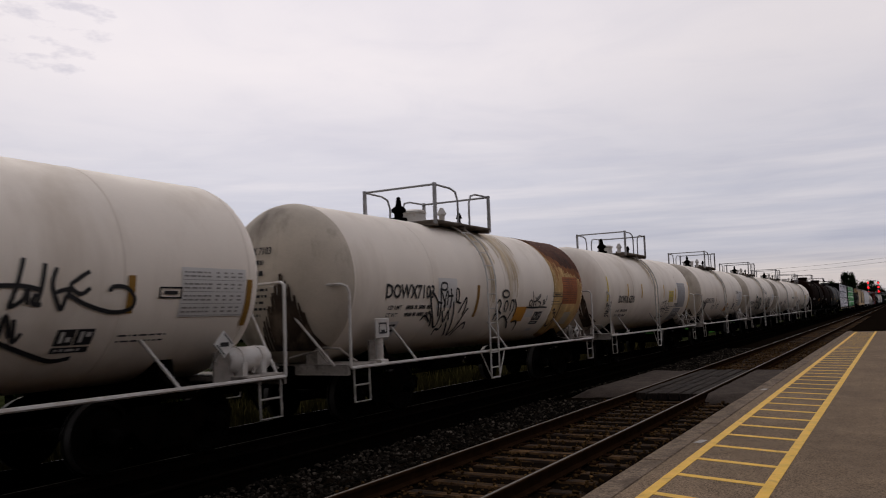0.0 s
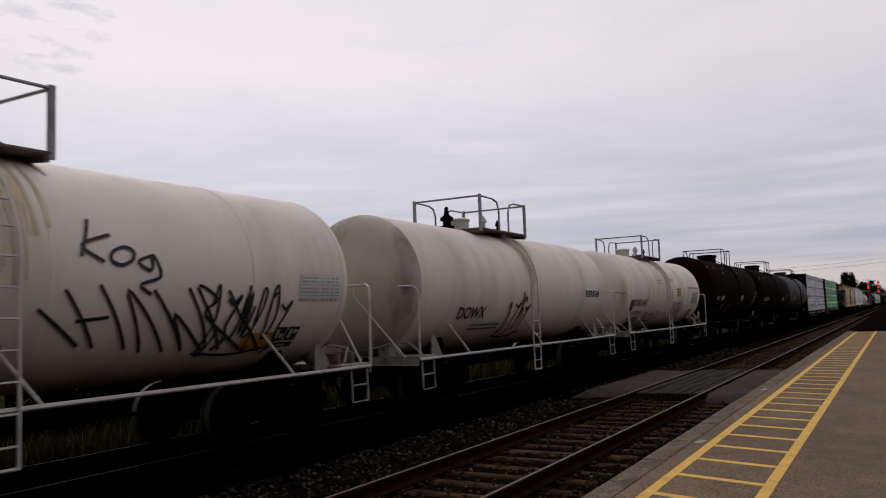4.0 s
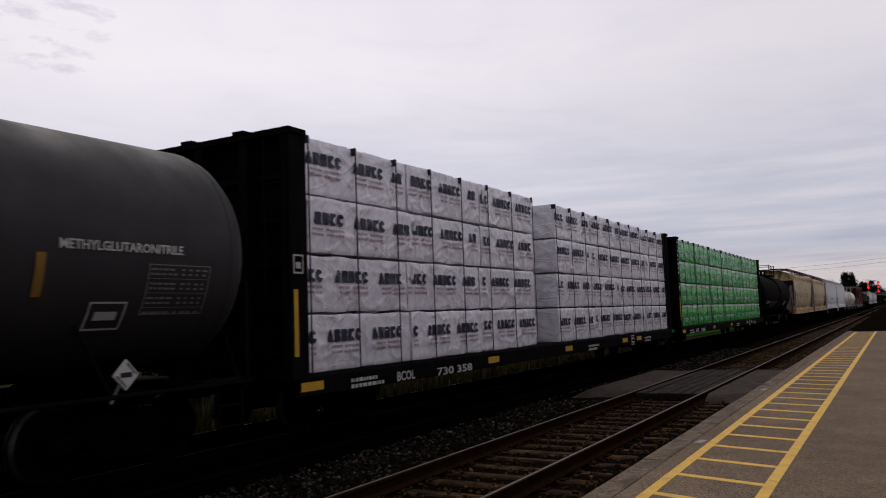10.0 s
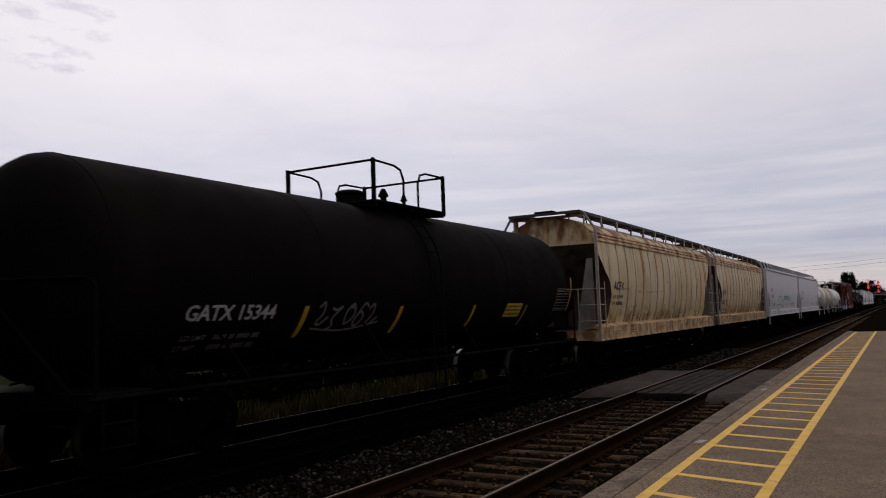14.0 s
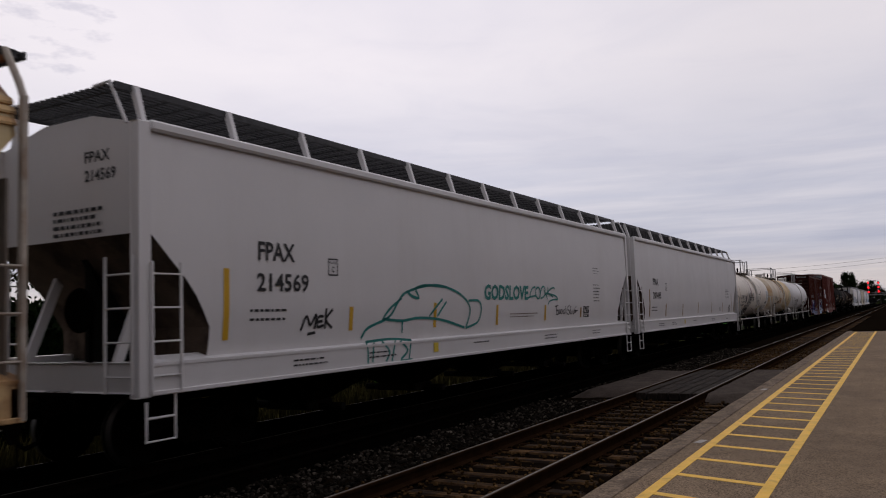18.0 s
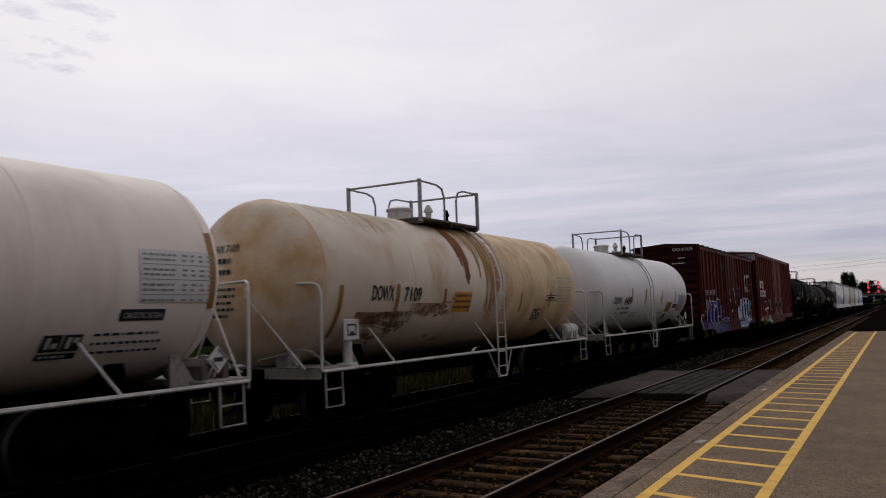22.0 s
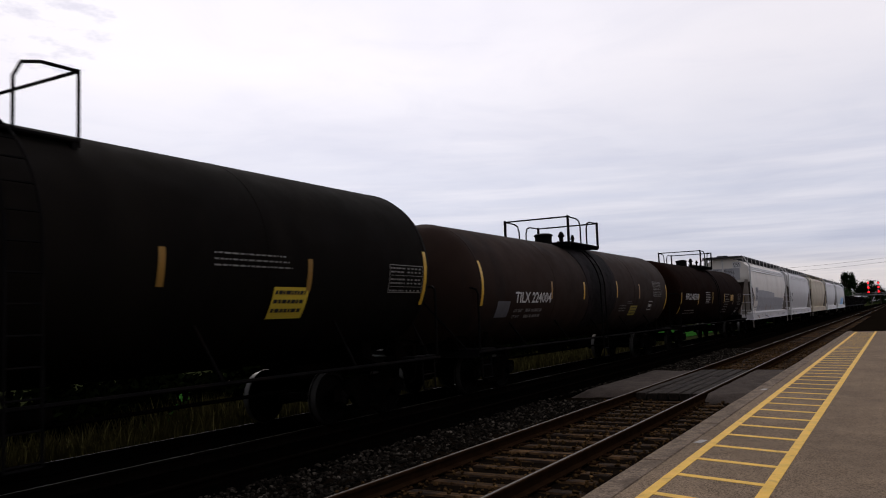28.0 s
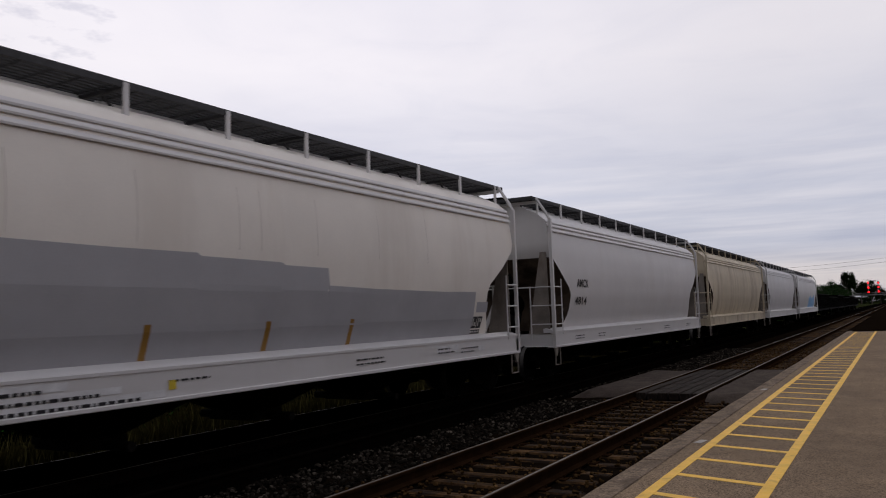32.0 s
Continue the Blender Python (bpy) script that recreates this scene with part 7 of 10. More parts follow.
outline(c, s, 2.91, 3.68, 1.88, 2.01, INK)
tag(c, s, -5.87, -5.64, 1.64, 2.19, INK, 1, 0.05, 4)
diamond(c, s, 5.15, 1.50)
c, s = CARS[4]
words(c, s, 'DOWX 5956', -4.71, 2.00, 1.92, 0.24, INK)
tag(c, s, -5.39, -4.68, 1.52, 2.16, INK, 4, 0.05, 31)
tag(c, s, -3.06, -2.48, 1.70, 1.94, INK, 2, 0.03, 32)
tag(c, s, -1.94, -1.25, 1.71, 1.96, INK, 2, 0.03, 33)
bar(c, s, -2.25, 1.81, 2.35, DULL_REFLECT)
bar(c, s, -5.92, 1.53, 2.42, DULL_REFLECT)
c, s = CARS[4]
bar(c, s, 0.44, 1.92, 2.45, DULL_REFLECT)
panel(c, s, 0.59, 1.36, 1.57, 1.96, PANEL_ORANGE, RUST_PATCH, 2)
bar(c, s, 2.77, 1.91, 2.42, DULL_REFLECT)
panel(c, s, 2.86, 3.38, 1.64, 1.95, INK, WHITE_INK, 2)
outline(c, s, 3.48, 4.22, 2.50, 2.66, INK)
rect(c, s, 3.58, 4.22, 2.20, 2.48, PANEL_WHITE)
panel(c, s, 4.24, 5.32, 1.81, 2.64, PANEL_WHITE, INK, 7)
lines(c, s, 3.63, 4.21, 1.59, 2.13, INK, 5)
bar(c, s, 5.59, 1.51, 2.39, DULL_REFLECT)
diamond(c, s, 5.03, 1.49)
tag(c, s, 0.62, 1.46, 1.19, 1.37, INK, 5, 0.03, 34)
tag(c, s, 1.60, 2.03, 1.68, 1.75, INK, 3, 0.03, 35)
c, s = CARS[5]
bar(c, s, -6.14, 1.70, 2.55, DULL_REFLECT)
bar(c, s, -3.05, 1.98, 2.51, DULL_REFLECT)
words(c, s, 'DOWX59', -5.06, 1.85, 1.22, 0.24, INK)
p, q = Paint(s, 0.010), Paint(s, 0.014)
p.stroke([(-2.87, 2.33), (-2.71, 1.97), (-2.48, 1.61)], 0.13)
p.stroke([(-2.87, 2.31), (-2.4, 2.35)], 0.13)
p.stroke([(-2.71, 1.99), (-2.41, 2.02)], 0.13)
p.stroke([(-2.33, 2.31), (-2.03, 1.72), (-1.7, 1.58), (-1.61, 1.71), (-1.86, 2.34)], 0.13)
p.stroke([(-1.27, 2.26), (-1.56, 2.11), (-1.4, 1.93), (-1.05, 1.79), (-1.17, 1.57)], 0.13)
p.stroke([(-0.59, 1.74), (-0.56, 1.56), (-0.84, 1.65), (-1.13, 1.94), (-1.16, 2.21), (-0.99, 2.26), (-0.79, 2.06), (-0.59, 1.74)], 0.13)
p.stroke([(-0.84, 2.21), (-0.24, 1.57)], 0.13)
q.stroke([(-2.87, 2.33), (-2.71, 1.97), (-2.48, 1.61)], 0.035)
q.stroke([(-2.87, 2.31), (-2.4, 2.35)], 0.035)
q.stroke([(-2.71, 1.99), (-2.41, 2.02)], 0.035)
q.stroke([(-2.33, 2.31), (-2.03, 1.72), (-1.7, 1.58), (-1.61, 1.71), (-1.86, 2.34)], 0.035)
q.stroke([(-1.27, 2.26), (-1.56, 2.11), (-1.4, 1.93), (-1.05, 1.79), (-1.17, 1.57)], 0.035)
q.stroke([(-0.59, 1.74), (-0.56, 1.56), (-0.84, 1.65), (-1.13, 1.94), (-1.16, 2.21), (-0.99, 2.26), (-0.79, 2.06), (-0.59, 1.74)], 0.035)
q.stroke([(-0.84, 2.21), (-0.24, 1.57)], 0.035)
p.obj("graffiti", TEAL_DARK, c, "dark green block letters")
q.obj("graffiti", INK, c, "black letter outlines")
p = Paint(s, 0.012)
p.stroke([(0.71, 3.1), (0.55, 2.65)], 0.045)
p.stroke([(0.97, 2.93), (0.57, 2.78), (0.86, 2.6)], 0.045)
p.stroke([(1.26, 2.63), (1.1, 2.57), (0.96, 2.62), (0.99, 2.73), (1.16, 2.79), (1.29, 2.74), (1.26, 2.63)], 0.045)
p.stroke([(1.58, 2.71), (1.35, 2.62), (1.54, 2.52), (1.58, 2.71), (1.69, 2.45), (1.39, 2.34), (1.56, 2.22)], 0.045)
p.stroke([(0.36, 2.27), (0.92, 1.59)], 0.045)
p.stroke([(0.81, 2.33), (1.4, 1.55)], 0.045)
p.stroke([(0.56, 1.91), (1, 1.95)], 0.045)
p.stroke([(1.66, 1.5), (1.2, 2.28), (2.04, 1.49)], 0.045)
p.stroke([(1.6, 2.28), (2.37, 1.48), (1.98, 1.98), (2.78, 1.47), (2.17, 2.31)], 0.045)
p.stroke([(3.08, 1.46), (2.33, 2.31), (2.71, 2.16), (2.55, 1.94), (3.52, 1.44)], 0.045)
p.stroke([(2.9, 2.29), (3.29, 1.88), (3.33, 2.36)], 0.045)
p.stroke([(3.29, 1.88), (3.97, 1.39)], 0.045)
p.stroke([(0.06, 2.05), (0.7, 1.62)], 0.045)
p.stroke([(-3.2, 2), (-3.03, 2.02), (-3.04, 1.87), (-2.78, 1.7)], 0.045)
p.stroke([(-3.08, 1.76), (-3.13, 1.69), (-3.28, 1.76), (-3.37, 1.91), (-3.31, 1.98), (-3.17, 1.91), (-3.08, 1.76)], 0.045)
p.obj("graffiti", INK, c, "tall black spray letters")
tag(c, s, 2.6, 4.3, 1.45, 2.35, INK, 6, 0.045, 44)
rect(c, s, 3.45, 4.19, 1.42, 1.67, PANEL_ORANGE)
panel(c, s, 4.10, 4.67, 1.43, 1.74, INK, WHITE_INK, 2)
panel(c, s, 4.43, 5.48, 2.14, 2.56, PANEL_WHITE, INK, 5)
weights(c, s, -4.89, -3.16, 1.50, 1.72, INK)
c, s = CARS[6]
words(c, s, 'DOWX', -4.17, 1.75, 1.32, 0.26, INK)
tag(c, s, -1.68, -0.33, 1.33, 2.17, INK, 4, 0.05, 51)
bar(c, s, -0.86, 1.71, 2.35, DULL_REFLECT)
panel(c, s, 3.68, 4.89, 2.24, 2.43, INK, WHITE_INK, 1)
panel(c, s, -3.36, -1.77, 1.45, 1.66, PANEL_WHITE, INK, 2)
c, s = CARS[7]
bar(c, s, -6.30, 1.95, 2.95, REFLECT)
bar(c, s, -3.37, 2.11, 2.60, REFLECT)
bar(c, s, 0.24, 2.05, 2.58, REFLECT)
bar(c, s, 3.11, 2.04, 2.56, PANEL_YELLOW_OLD)
rect(c, s, -5.59, -5.17, 1.76, 2.15, RUST_PATCH)
words(c, s, 'DOWX 6413', -5.17, 1.93, 1.70, 0.25, INK)
weights(c, s, -5.09, -3.65, 1.42, 1.76, INK)
tag(c, s, -3.34, -1.08, 1.44, 1.74, INK, 6, 0.03, 61)
panel(c, s, 1.04, 1.79, 2.28, 2.66, PANEL_YELLOW, INK, 3)
loops(c, s, 0.41, 2.27, 1.33, 2.05, INK, 5)
panel(c, s, 3.84, 5.04, 1.99, 2.5, PANEL_GREY2, INK, 8)
rect(c, s, 3.09, 5.16, 2.64, 2.73, TAPE)
lines(c, s, -1.9, -1.1, 2.75, 2.98, INK, 4)
lines(c, s, 1.0, 2.3, 1.95, 2.2, GREY_INK, 3)
panel(c, s, 3.93, 4.55, 1.39, 1.73, INK, WHITE_INK, 2)
lines(c, s, -0.05, 0.84, 2.88, 3.02, INK, 2)
diamond(c, s, 5.45, 1.46)
c, s = CARS[8]
words(c, s, '29886', -4.80, 2.14, 0.84, 0.23, WHITE_INK)
words(c, s, 'INVX', -5.92, 2.14, 0.73, 0.23, WHITE_INK)
rect(c, s, 1.27, 2.06, 2.10, 2.40, PANEL_ORANGE)
bar(c, s, -3.63, 1.46, 1.93, REFLECT)
bar(c, s, -1.54, 1.47, 1.94, REFLECT)
bar(c, s, 2.56, 1.40, 1.84, DULL_REFLECT)
bar(c, s, 4.32, 1.43, 1.81, DULL_REFLECT)
bar(c, s, 6.13, 1.56, 2.35, REFLECT)
panel(c, s, 6.10, 7.12, 2.05, 2.67, PANEL_DIM, INK, 7)
diamond(c, s, 6.58, 1.28)
c, s = CARS[9]
words(c, s, 'INVX 29892', -5.58, 2.09, 2.14, 0.24, WHITE_INK)
outline(c, s, -3.38, -3.07, 2.10, 2.36, PANEL_DIM)
bar(c, s, -3.56, 1.40, 1.85, REFLECT)
bar(c, s, -0.89, 1.37, 1.85, REFLECT)
bar(c, s, 1.68, 1.41, 1.83, DULL_REFLECT)
bar(c, s, 4.12, 1.32, 1.79, DULL_REFLECT)
bar(c, s, 6.19, 1.48, 2.29, REFLECT)
rect(c, s, 4.51, 5.29, 2.06, 2.36, PANEL_ORANGE)
panel(c, s, 6.27, 7.27, 2.03, 2.57, PANEL_DIM, INK, 6)
lines(c, s, -5.65, -3.90, 1.83, 1.91, PANEL_DIM, 1)
c, s = CARS[10]
words(c, s, 'UTLX 900874', -5.80, 2.16, 2.25, 0.27, YELLOW_INK)
bar(c, s, -3.45, 2.16, 2.66, REFLECT)
bar(c, s, -6.85, 1.93, 2.97, REFLECT)
outline(c, s, -2.71, -2.42, 2.11, 2.41, PANEL_DIM)
weights(c, s, -5.70, -4.39, 1.77, 2.05, PANEL_DIM)
c, s = CARS[10]
bar(c, s, -0.66, 2.18, 2.69, REFLECT)
bar(c, s, 1.71, 2.17, 2.67, REFLECT)
bar(c, s, 4.34, 2.18, 2.66, DULL_REFLECT)
panel(c, s, 1.96, 2.87, 1.82, 2.14, PANEL_YELLOW, INK, 3)
panel(c, s, 5.78, 6.79, 1.97, 2.59, PANEL_DIM, INK, 7)
outline(c, s, 5.04, 5.56, 1.80, 2.13, WHITE_INK)
diamond(c, s, 5.63, 1.24)
lines(c, s, -1.72, -1.32, 3.00, 3.09, PANEL_DIM, 2)
c, s = CARS[13]
words(c, s, 'GATX 15344', -6.36, 1.88, 1.77, 0.21, WHITE_INK)
bar(c, s, -3.87, 1.57, 2.06, REFLECT)
bar(c, s, -1.05, 1.54, 2.04, REFLECT)
bar(c, s, 1.98, 1.57, 2.04, REFLECT)
bar(c, s, 4.84, 1.53, 2.02, DULL_REFLECT)
panel(c, s, 3.67, 4.57, 1.75, 2.07, PANEL_YELLOW, INK, 3)
tag(c, s, -3.59, -1.79, 1.72, 2.16, PANEL_DIM, 5, 0.04, 71)
weights(c, s, -6.26, -4.58, 1.47, 1.68, PANEL_DIM)
panel(c, s, 6.73, 7.71, 1.87, 2.46, PANEL_DIM, INK, 5)
bar(c, s, 7.75, 1.86, 2.78, DULL_REFLECT)
c, s = CARS[23]
words(c, s, 'XOMX 110778', -6.43, 2.15, 2.33, 0.24, WHITE_INK)
bar(c, s, -3.96, 2.34, 2.88, REFLECT)
bar(c, s, -1.70, 2.33, 2.85, REFLECT)
bar(c, s, 1.98, 2.31, 2.81, DULL_REFLECT)
bar(c, s, 4.90, 2.29, 2.78, DULL_REFLECT)
outline(c, s, -3.79, -3.50, 2.14, 2.41, PANEL_DIM)
panel(c, s, 4.12, 4.93, 1.87, 2.34, PANEL_YELLOW, INK, 3)
weights(c, s, -6.39, -4.72, 1.76, 1.99, PANEL_DIM)
lines(c, s, -3.22, -2.17, 1.99, 2.46, PANEL_DIM, 5)
lines(c, s, 2.87, 4.59, 2.55, 2.80, PANEL_DIM, 3)
panel(c, s, 7.16, 8.32, 2.28, 2.79, PANEL_DIM, INK, 5)
c, s = CARS[23]
bar(c, s, 8.41, 2.06, 3.08, REFLECT)
c, s = CARS[24]
words(c, s, 'TILX 224004', -6.43, 2.09, 2.31, 0.26, WHITE_INK)
bar(c, s, -8.23, 2.02, 3.03, REFLECT)
bar(c, s, -4.07, 2.18, 2.64, DULL_REFLECT)
rect(c, s, -7.37, -6.68, 1.74, 2.12, PANEL_GREY_DARK)
weights(c, s, -6.36, -4.39, 1.71, 1.93, PANEL_DIM)
c, s = CARS[24]
bar(c, s, -1.50, 2.17, 2.67, REFLECT)
bar(c, s, 1.72, 2.23, 2.76, REFLECT)
bar(c, s, 4.36, 2.20, 2.71, DULL_REFLECT)
bar(c, s, 8.19, 1.78, 2.76, REFLECT)
panel(c, s, 6.25, 7.36, 2.28, 2.84, PANEL_DIM, INK, 6)
panel(c, s, 3.49, 4.31, 1.62, 1.95, PANEL_YELLOW_OLD, INK, 3)
outline(c, s, 5.68, 6.19, 1.78, 2.10, WHITE_INK)
lines(c, s, 2.18, 3.03, 1.71, 1.97, PANEL_DIM, 3)
lines(c, s, 3.01, 3.69, 1.98, 2.11, PANEL_DIM, 2)
c, s = CARS[25]
words(c, s, 'HPLX 405358', -7.08, 2.16, 2.53, 0.27, WHITE_INK)
bar(c, s, -7.89, 1.54, 2.45, REFLECT)
bar(c, s, -4.45, 1.94, 2.43, REFLECT)
lines(c, s, -2.84, -1.61, 1.89, 2.41, PANEL_DIM, 4)
lines(c, s, -6.79, -4.06, 1.46, 1.70, PANEL_DIM, 2)
c, s = CARS[25]
bar(c, s, -1.17, 1.99, 2.52, REFLECT)
bar(c, s, 1.94, 1.97, 2.47, REFLECT)
bar(c, s, 4.63, 1.92, 2.44, DULL_REFLECT)
panel(c, s, 3.74, 4.45, 2.11, 2.43, REFLECT, INK, 4)
lines(c, s, -2.83, -1.76, 1.98, 2.52, WHITE_INK, 5)
lines(c, s, 2.11, 3.48, 1.40, 2.47, PANEL_DIM, 8)
panel(c, s, 5.99, 7.01, 1.87, 2.49, PANEL_DIM, INK, 6)
outline(c, s, 6.20, 6.94, 1.33, 1.69, WHITE_INK)
c, s = CARS[14]
words(c, s, 'ACFX', -7.01, 2.48, 1.14, 0.27, INK)
weights(c, s, -7.09, -5.83, 1.98, 2.31, INK)
bar(c, s, 7.0, 1.42, 2.42, REFLECT)
c, s = CARS[15]
words(c, s, 'ACFX', -6.80, 2.39, 0.97, 0.27, INK)
words(c, s, '58152', -6.89, 1.91, 1.03, 0.25, INK)
outline(c, s, -5.32, -5.03, 1.82, 2.13, INK)
weights(c, s, -6.95, -5.28, 1.42, 1.68, INK)
lines(c, s, 5.95, 7.41, 2.33, 2.57, INK, 3)
panel(c, s, 6.16, 6.63, 1.38, 1.75, INK, WHITE_INK, 2)
c, s = CARS[15]
bar(c, s, -2.16, 1.39, 1.89, DULL_REFLECT)
bar(c, s, -0.08, 1.34, 1.86, DULL_REFLECT)
bar(c, s, 2.31, 1.31, 1.83, DULL_REFLECT)
panel(c, s, 6.11, 6.66, 1.50, 1.89, BEIGE_DARK, INK, 2)
lines(c, s, 5.88, 7.67, 2.45, 2.68, INK, 4)
c, s = CARS[16]
words(c, s, 'FPAX', -8.10, 2.73, 0.81, 0.27, INK)
words(c, s, '214569', -8.13, 2.28, 1.17, 0.26, INK)
outline(c, s, -6.46, -6.20, 2.54, 2.82, INK)
bar(c, s, -8.73, 1.59, 2.58, REFLECT)
bar(c, s, -5.83, 1.63, 2.03, REFLECT)
lines(c, s, -8.27, -7.27, 1.75, 2.01, INK, 2)
c, s = CARS[16]
p = Paint(s, 0.010).text("GODSLOVE", -0.84, 2.16, 2.45, 0.33, 0.05, 0.12)
for line in ([(1.61, 2.19), (1.74, 2.22), (2.10, 2.25)], [(2.09, 2.44), (2.03, 2.47), (1.91, 2.44), (1.80, 2.36), (1.73, 2.26), (1.74, 2.21)], [(2.24, 2.17), (2.11, 2.25), (2.10, 2.36), (2.18, 2.45), (2.30, 2.46), (2.38, 2.39), (2.38, 2.27), (2.29, 2.18), (2.15, 2.22)],
             [(2.38, 2.21), (2.43, 2.35), (2.52, 2.46), (2.67, 2.49), (2.73, 2.39), (2.70, 2.28), (2.60, 2.22), (2.41, 2.18)], [(2.93, 2.49), (2.92, 2.38), (2.79, 2.29), (2.71, 2.31), (2.81, 2.26), (2.88, 2.16)], [(2.67, 2.39), (2.79, 2.31), (3.03, 2.30), (3.26, 2.22)]):
    p.stroke(line, 0.045)
p.stroke([(3.41, 2.45), (3.28, 2.47), (3.03, 2.40), (2.93, 2.31), (3.19, 2.29), (3.49, 2.24), (3.61, 2.16), (3.32, 2.15), (3.03, 2.11), (2.91, 2.02)], 0.04)
p.obj("graffiti", TEAL, c, "teal spray-painted tag in round letters")
p = Paint(s, 0.010)
for line in ([(3.42, 1.96), (3.64, 2.0)], [(3.52, 1.98), (3.53, 1.75)], [(3.52, 1.87), (3.67, 1.85), (3.67, 1.76), (3.53, 1.74)], [(3.73, 1.89), (3.73, 1.8), (3.8, 1.77), (3.82, 1.88)], [(3.84, 1.79), (3.87, 1.87), (3.95, 1.86), (3.92, 1.77), (3.84, 1.79)], [(4.11, 1.88), (4.03, 1.82), (4.06, 1.76), (4.16, 1.8)]):
    p.stroke(line, 0.03)
for line in ([(4.19, 1.97), (4.17, 1.76)], [(4.26, 1.89), (4.27, 1.76)], [(4.5, 1.99), (4.37, 1.95), (4.39, 1.87), (4.51, 1.83), (4.48, 1.74), (4.34, 1.76)], [(4.6, 1.97), (4.58, 1.77), (4.7, 1.76), (4.71, 1.84)], [(4.79, 1.86), (4.79, 1.76), (4.87, 1.76), (4.89, 1.87)], [(5.04, 1.96), (4.93, 1.89), (4.95, 1.78), (5.07, 1.84), (4.93, 1.84), (5.19, 1.83)]):
    p.stroke(line, 0.028)
p.obj("graffiti", INK, c, "small black spray tag")
bar(c, s, -3.01, 1.60, 2.09, REFLECT)
bar(c, s, -0.15, 1.57, 2.03, REFLECT)
bar(c, s, 2.74, 1.61, 2.01, REFLECT)
bar(c, s, 5.45, 1.64, 1.93, DULL_REFLECT)
panel(c, s, 5.66, 6.15, 1.64, 1.96, INK, WHITE_INK, 2)
lines(c, s, 6.58, 7.29, 2.03, 2.61, INK, 6)
lines(c, s, 6.58, 7.21, 2.88, 3.12, INK, 3)
lines(c, s, 0.55, 2.60, 1.68, 1.82, RUST_PATCH, 2)
c, s = CARS[17]
words(c, s, 'FPAX', -7.86, 2.71, 0.78, 0.25, INK)
words(c, s, '201495', -7.90, 2.20, 1.19, 0.25, INK)
outline(c, s, -6.00, -5.74, 2.52, 2.80, INK)
bar(c, s, -8.38, 1.53, 2.53, DULL_REFLECT)
bar(c, s, -5.97, 1.49, 2.00, DULL_REFLECT)
bar(c, s, -3.09, 1.47, 1.97, DULL_REFLECT)
lines(c, s, -8.06, -7.13, 1.64, 1.88, INK, 2)
panel(c, s, 7.47, 7.96, 1.50, 1.76, INK, WHITE_INK, 2)
c, s = CARS[17]
bar(c, s, -0.04, 1.53, 2.03, DULL_REFLECT)
bar(c, s, 3.05, 1.51, 2.00, DULL_REFLECT)
bar(c, s, 5.81, 1.50, 2.00, DULL_REFLECT)
bar(c, s, 8.40, 1.49, 2.49, DULL_REFLECT)
lines(c, s, 6.73, 7.87, 2.18, 2.69, INK, 6)
panel(c, s, 7.64, 8.01, 1.60, 1.86, INK, WHITE_INK, 2)
outline(c, s, 4.93, 5.39, 1.60, 1.74, INK)
c, s = CARS[18]
words(c, s, 'DOWX 6260', -5.41, 2.19, 2.01, 0.24, INK)
bar(c, s, -5.89, 1.99, 2.99, DULL_REFLECT)
bar(c, s, -3.36, 2.21, 2.73, DULL_REFLECT)
weights(c, s, -5.33, -3.76, 1.80, 2.07, INK)
p = Paint(s, 0.010)
p.stroke([(-2.91, 2.67), (-2.85, 2.47), (-2.7, 2.33)], 0.055)
p.stroke([(-2.71, 2.68), (-2.72, 2.45), (-2.7, 2.33), (-2.77, 2.22), (-2.87, 2), (-2.94, 1.92), (-2.76, 2), (-2.55, 2.11)], 0.055)
p.stroke([(-2.41, 2.59), (-2.53, 2.42), (-2.57, 2.22), (-2.45, 1.91)], 0.055)
p.stroke([(-2.28, 2.21), (-2.36, 2.14), (-2.46, 2.2), (-2.48, 2.33), (-2.4, 2.4), (-2.3, 2.34), (-2.45, 2.26)], 0.055)
p.stroke([(-2.26, 2.29), (-2.19, 2.57), (-2.12, 2.65), (-2.06, 2.5), (-2.03, 2.3), (-2.24, 2.28)], 0.055)
p.stroke([(-1.73, 2.36), (-1.82, 2.29), (-1.94, 2.32), (-1.99, 2.42), (-1.94, 2.52), (-1.82, 2.54), (-1.73, 2.47), (-1.73, 2.36)], 0.055)
p.stroke([(-2.24, 2.29), (-1.78, 2.32), (-1.22, 2.27), (-1, 2.12)], 0.055)
p.stroke([(-1.88, 2.06), (-1.98, 1.99), (-2.14, 2.01), (-2.26, 2.1), (-2.26, 2.21), (-2.16, 2.28), (-2, 2.27), (-1.89, 2.18), (-1.88, 2.06)], 0.055)
p.stroke([(-1.98, 2.09), (-2.05, 2.05), (-2.13, 2.09), (-2.15, 2.16), (-2.08, 2.19), (-1.99, 2.16), (-1.98, 2.09)], 0.055)
p.stroke([(-1.54, 2.74), (-1.56, 2.37), (-1.45, 2.03)], 0.055)
p.stroke([(-1.44, 2.34), (-1.31, 2.51), (-1.21, 2.29)], 0.055)
p.stroke([(-1.58, 2.15), (-1.69, 2.11), (-1.81, 2.15), (-1.83, 2.23), (-1.72, 2.28), (-1.6, 2.24), (-1.58, 2.15)], 0.055)
p.stroke([(-0.81, 2.58), (-1.04, 2.46), (-1.07, 2.35), (-0.9, 2.27), (-0.9, 2.14), (-1.04, 2.11)], 0.055)
p.stroke([(-0.8, 2.57), (-0.74, 2.39), (-0.72, 1.97)], 0.055)
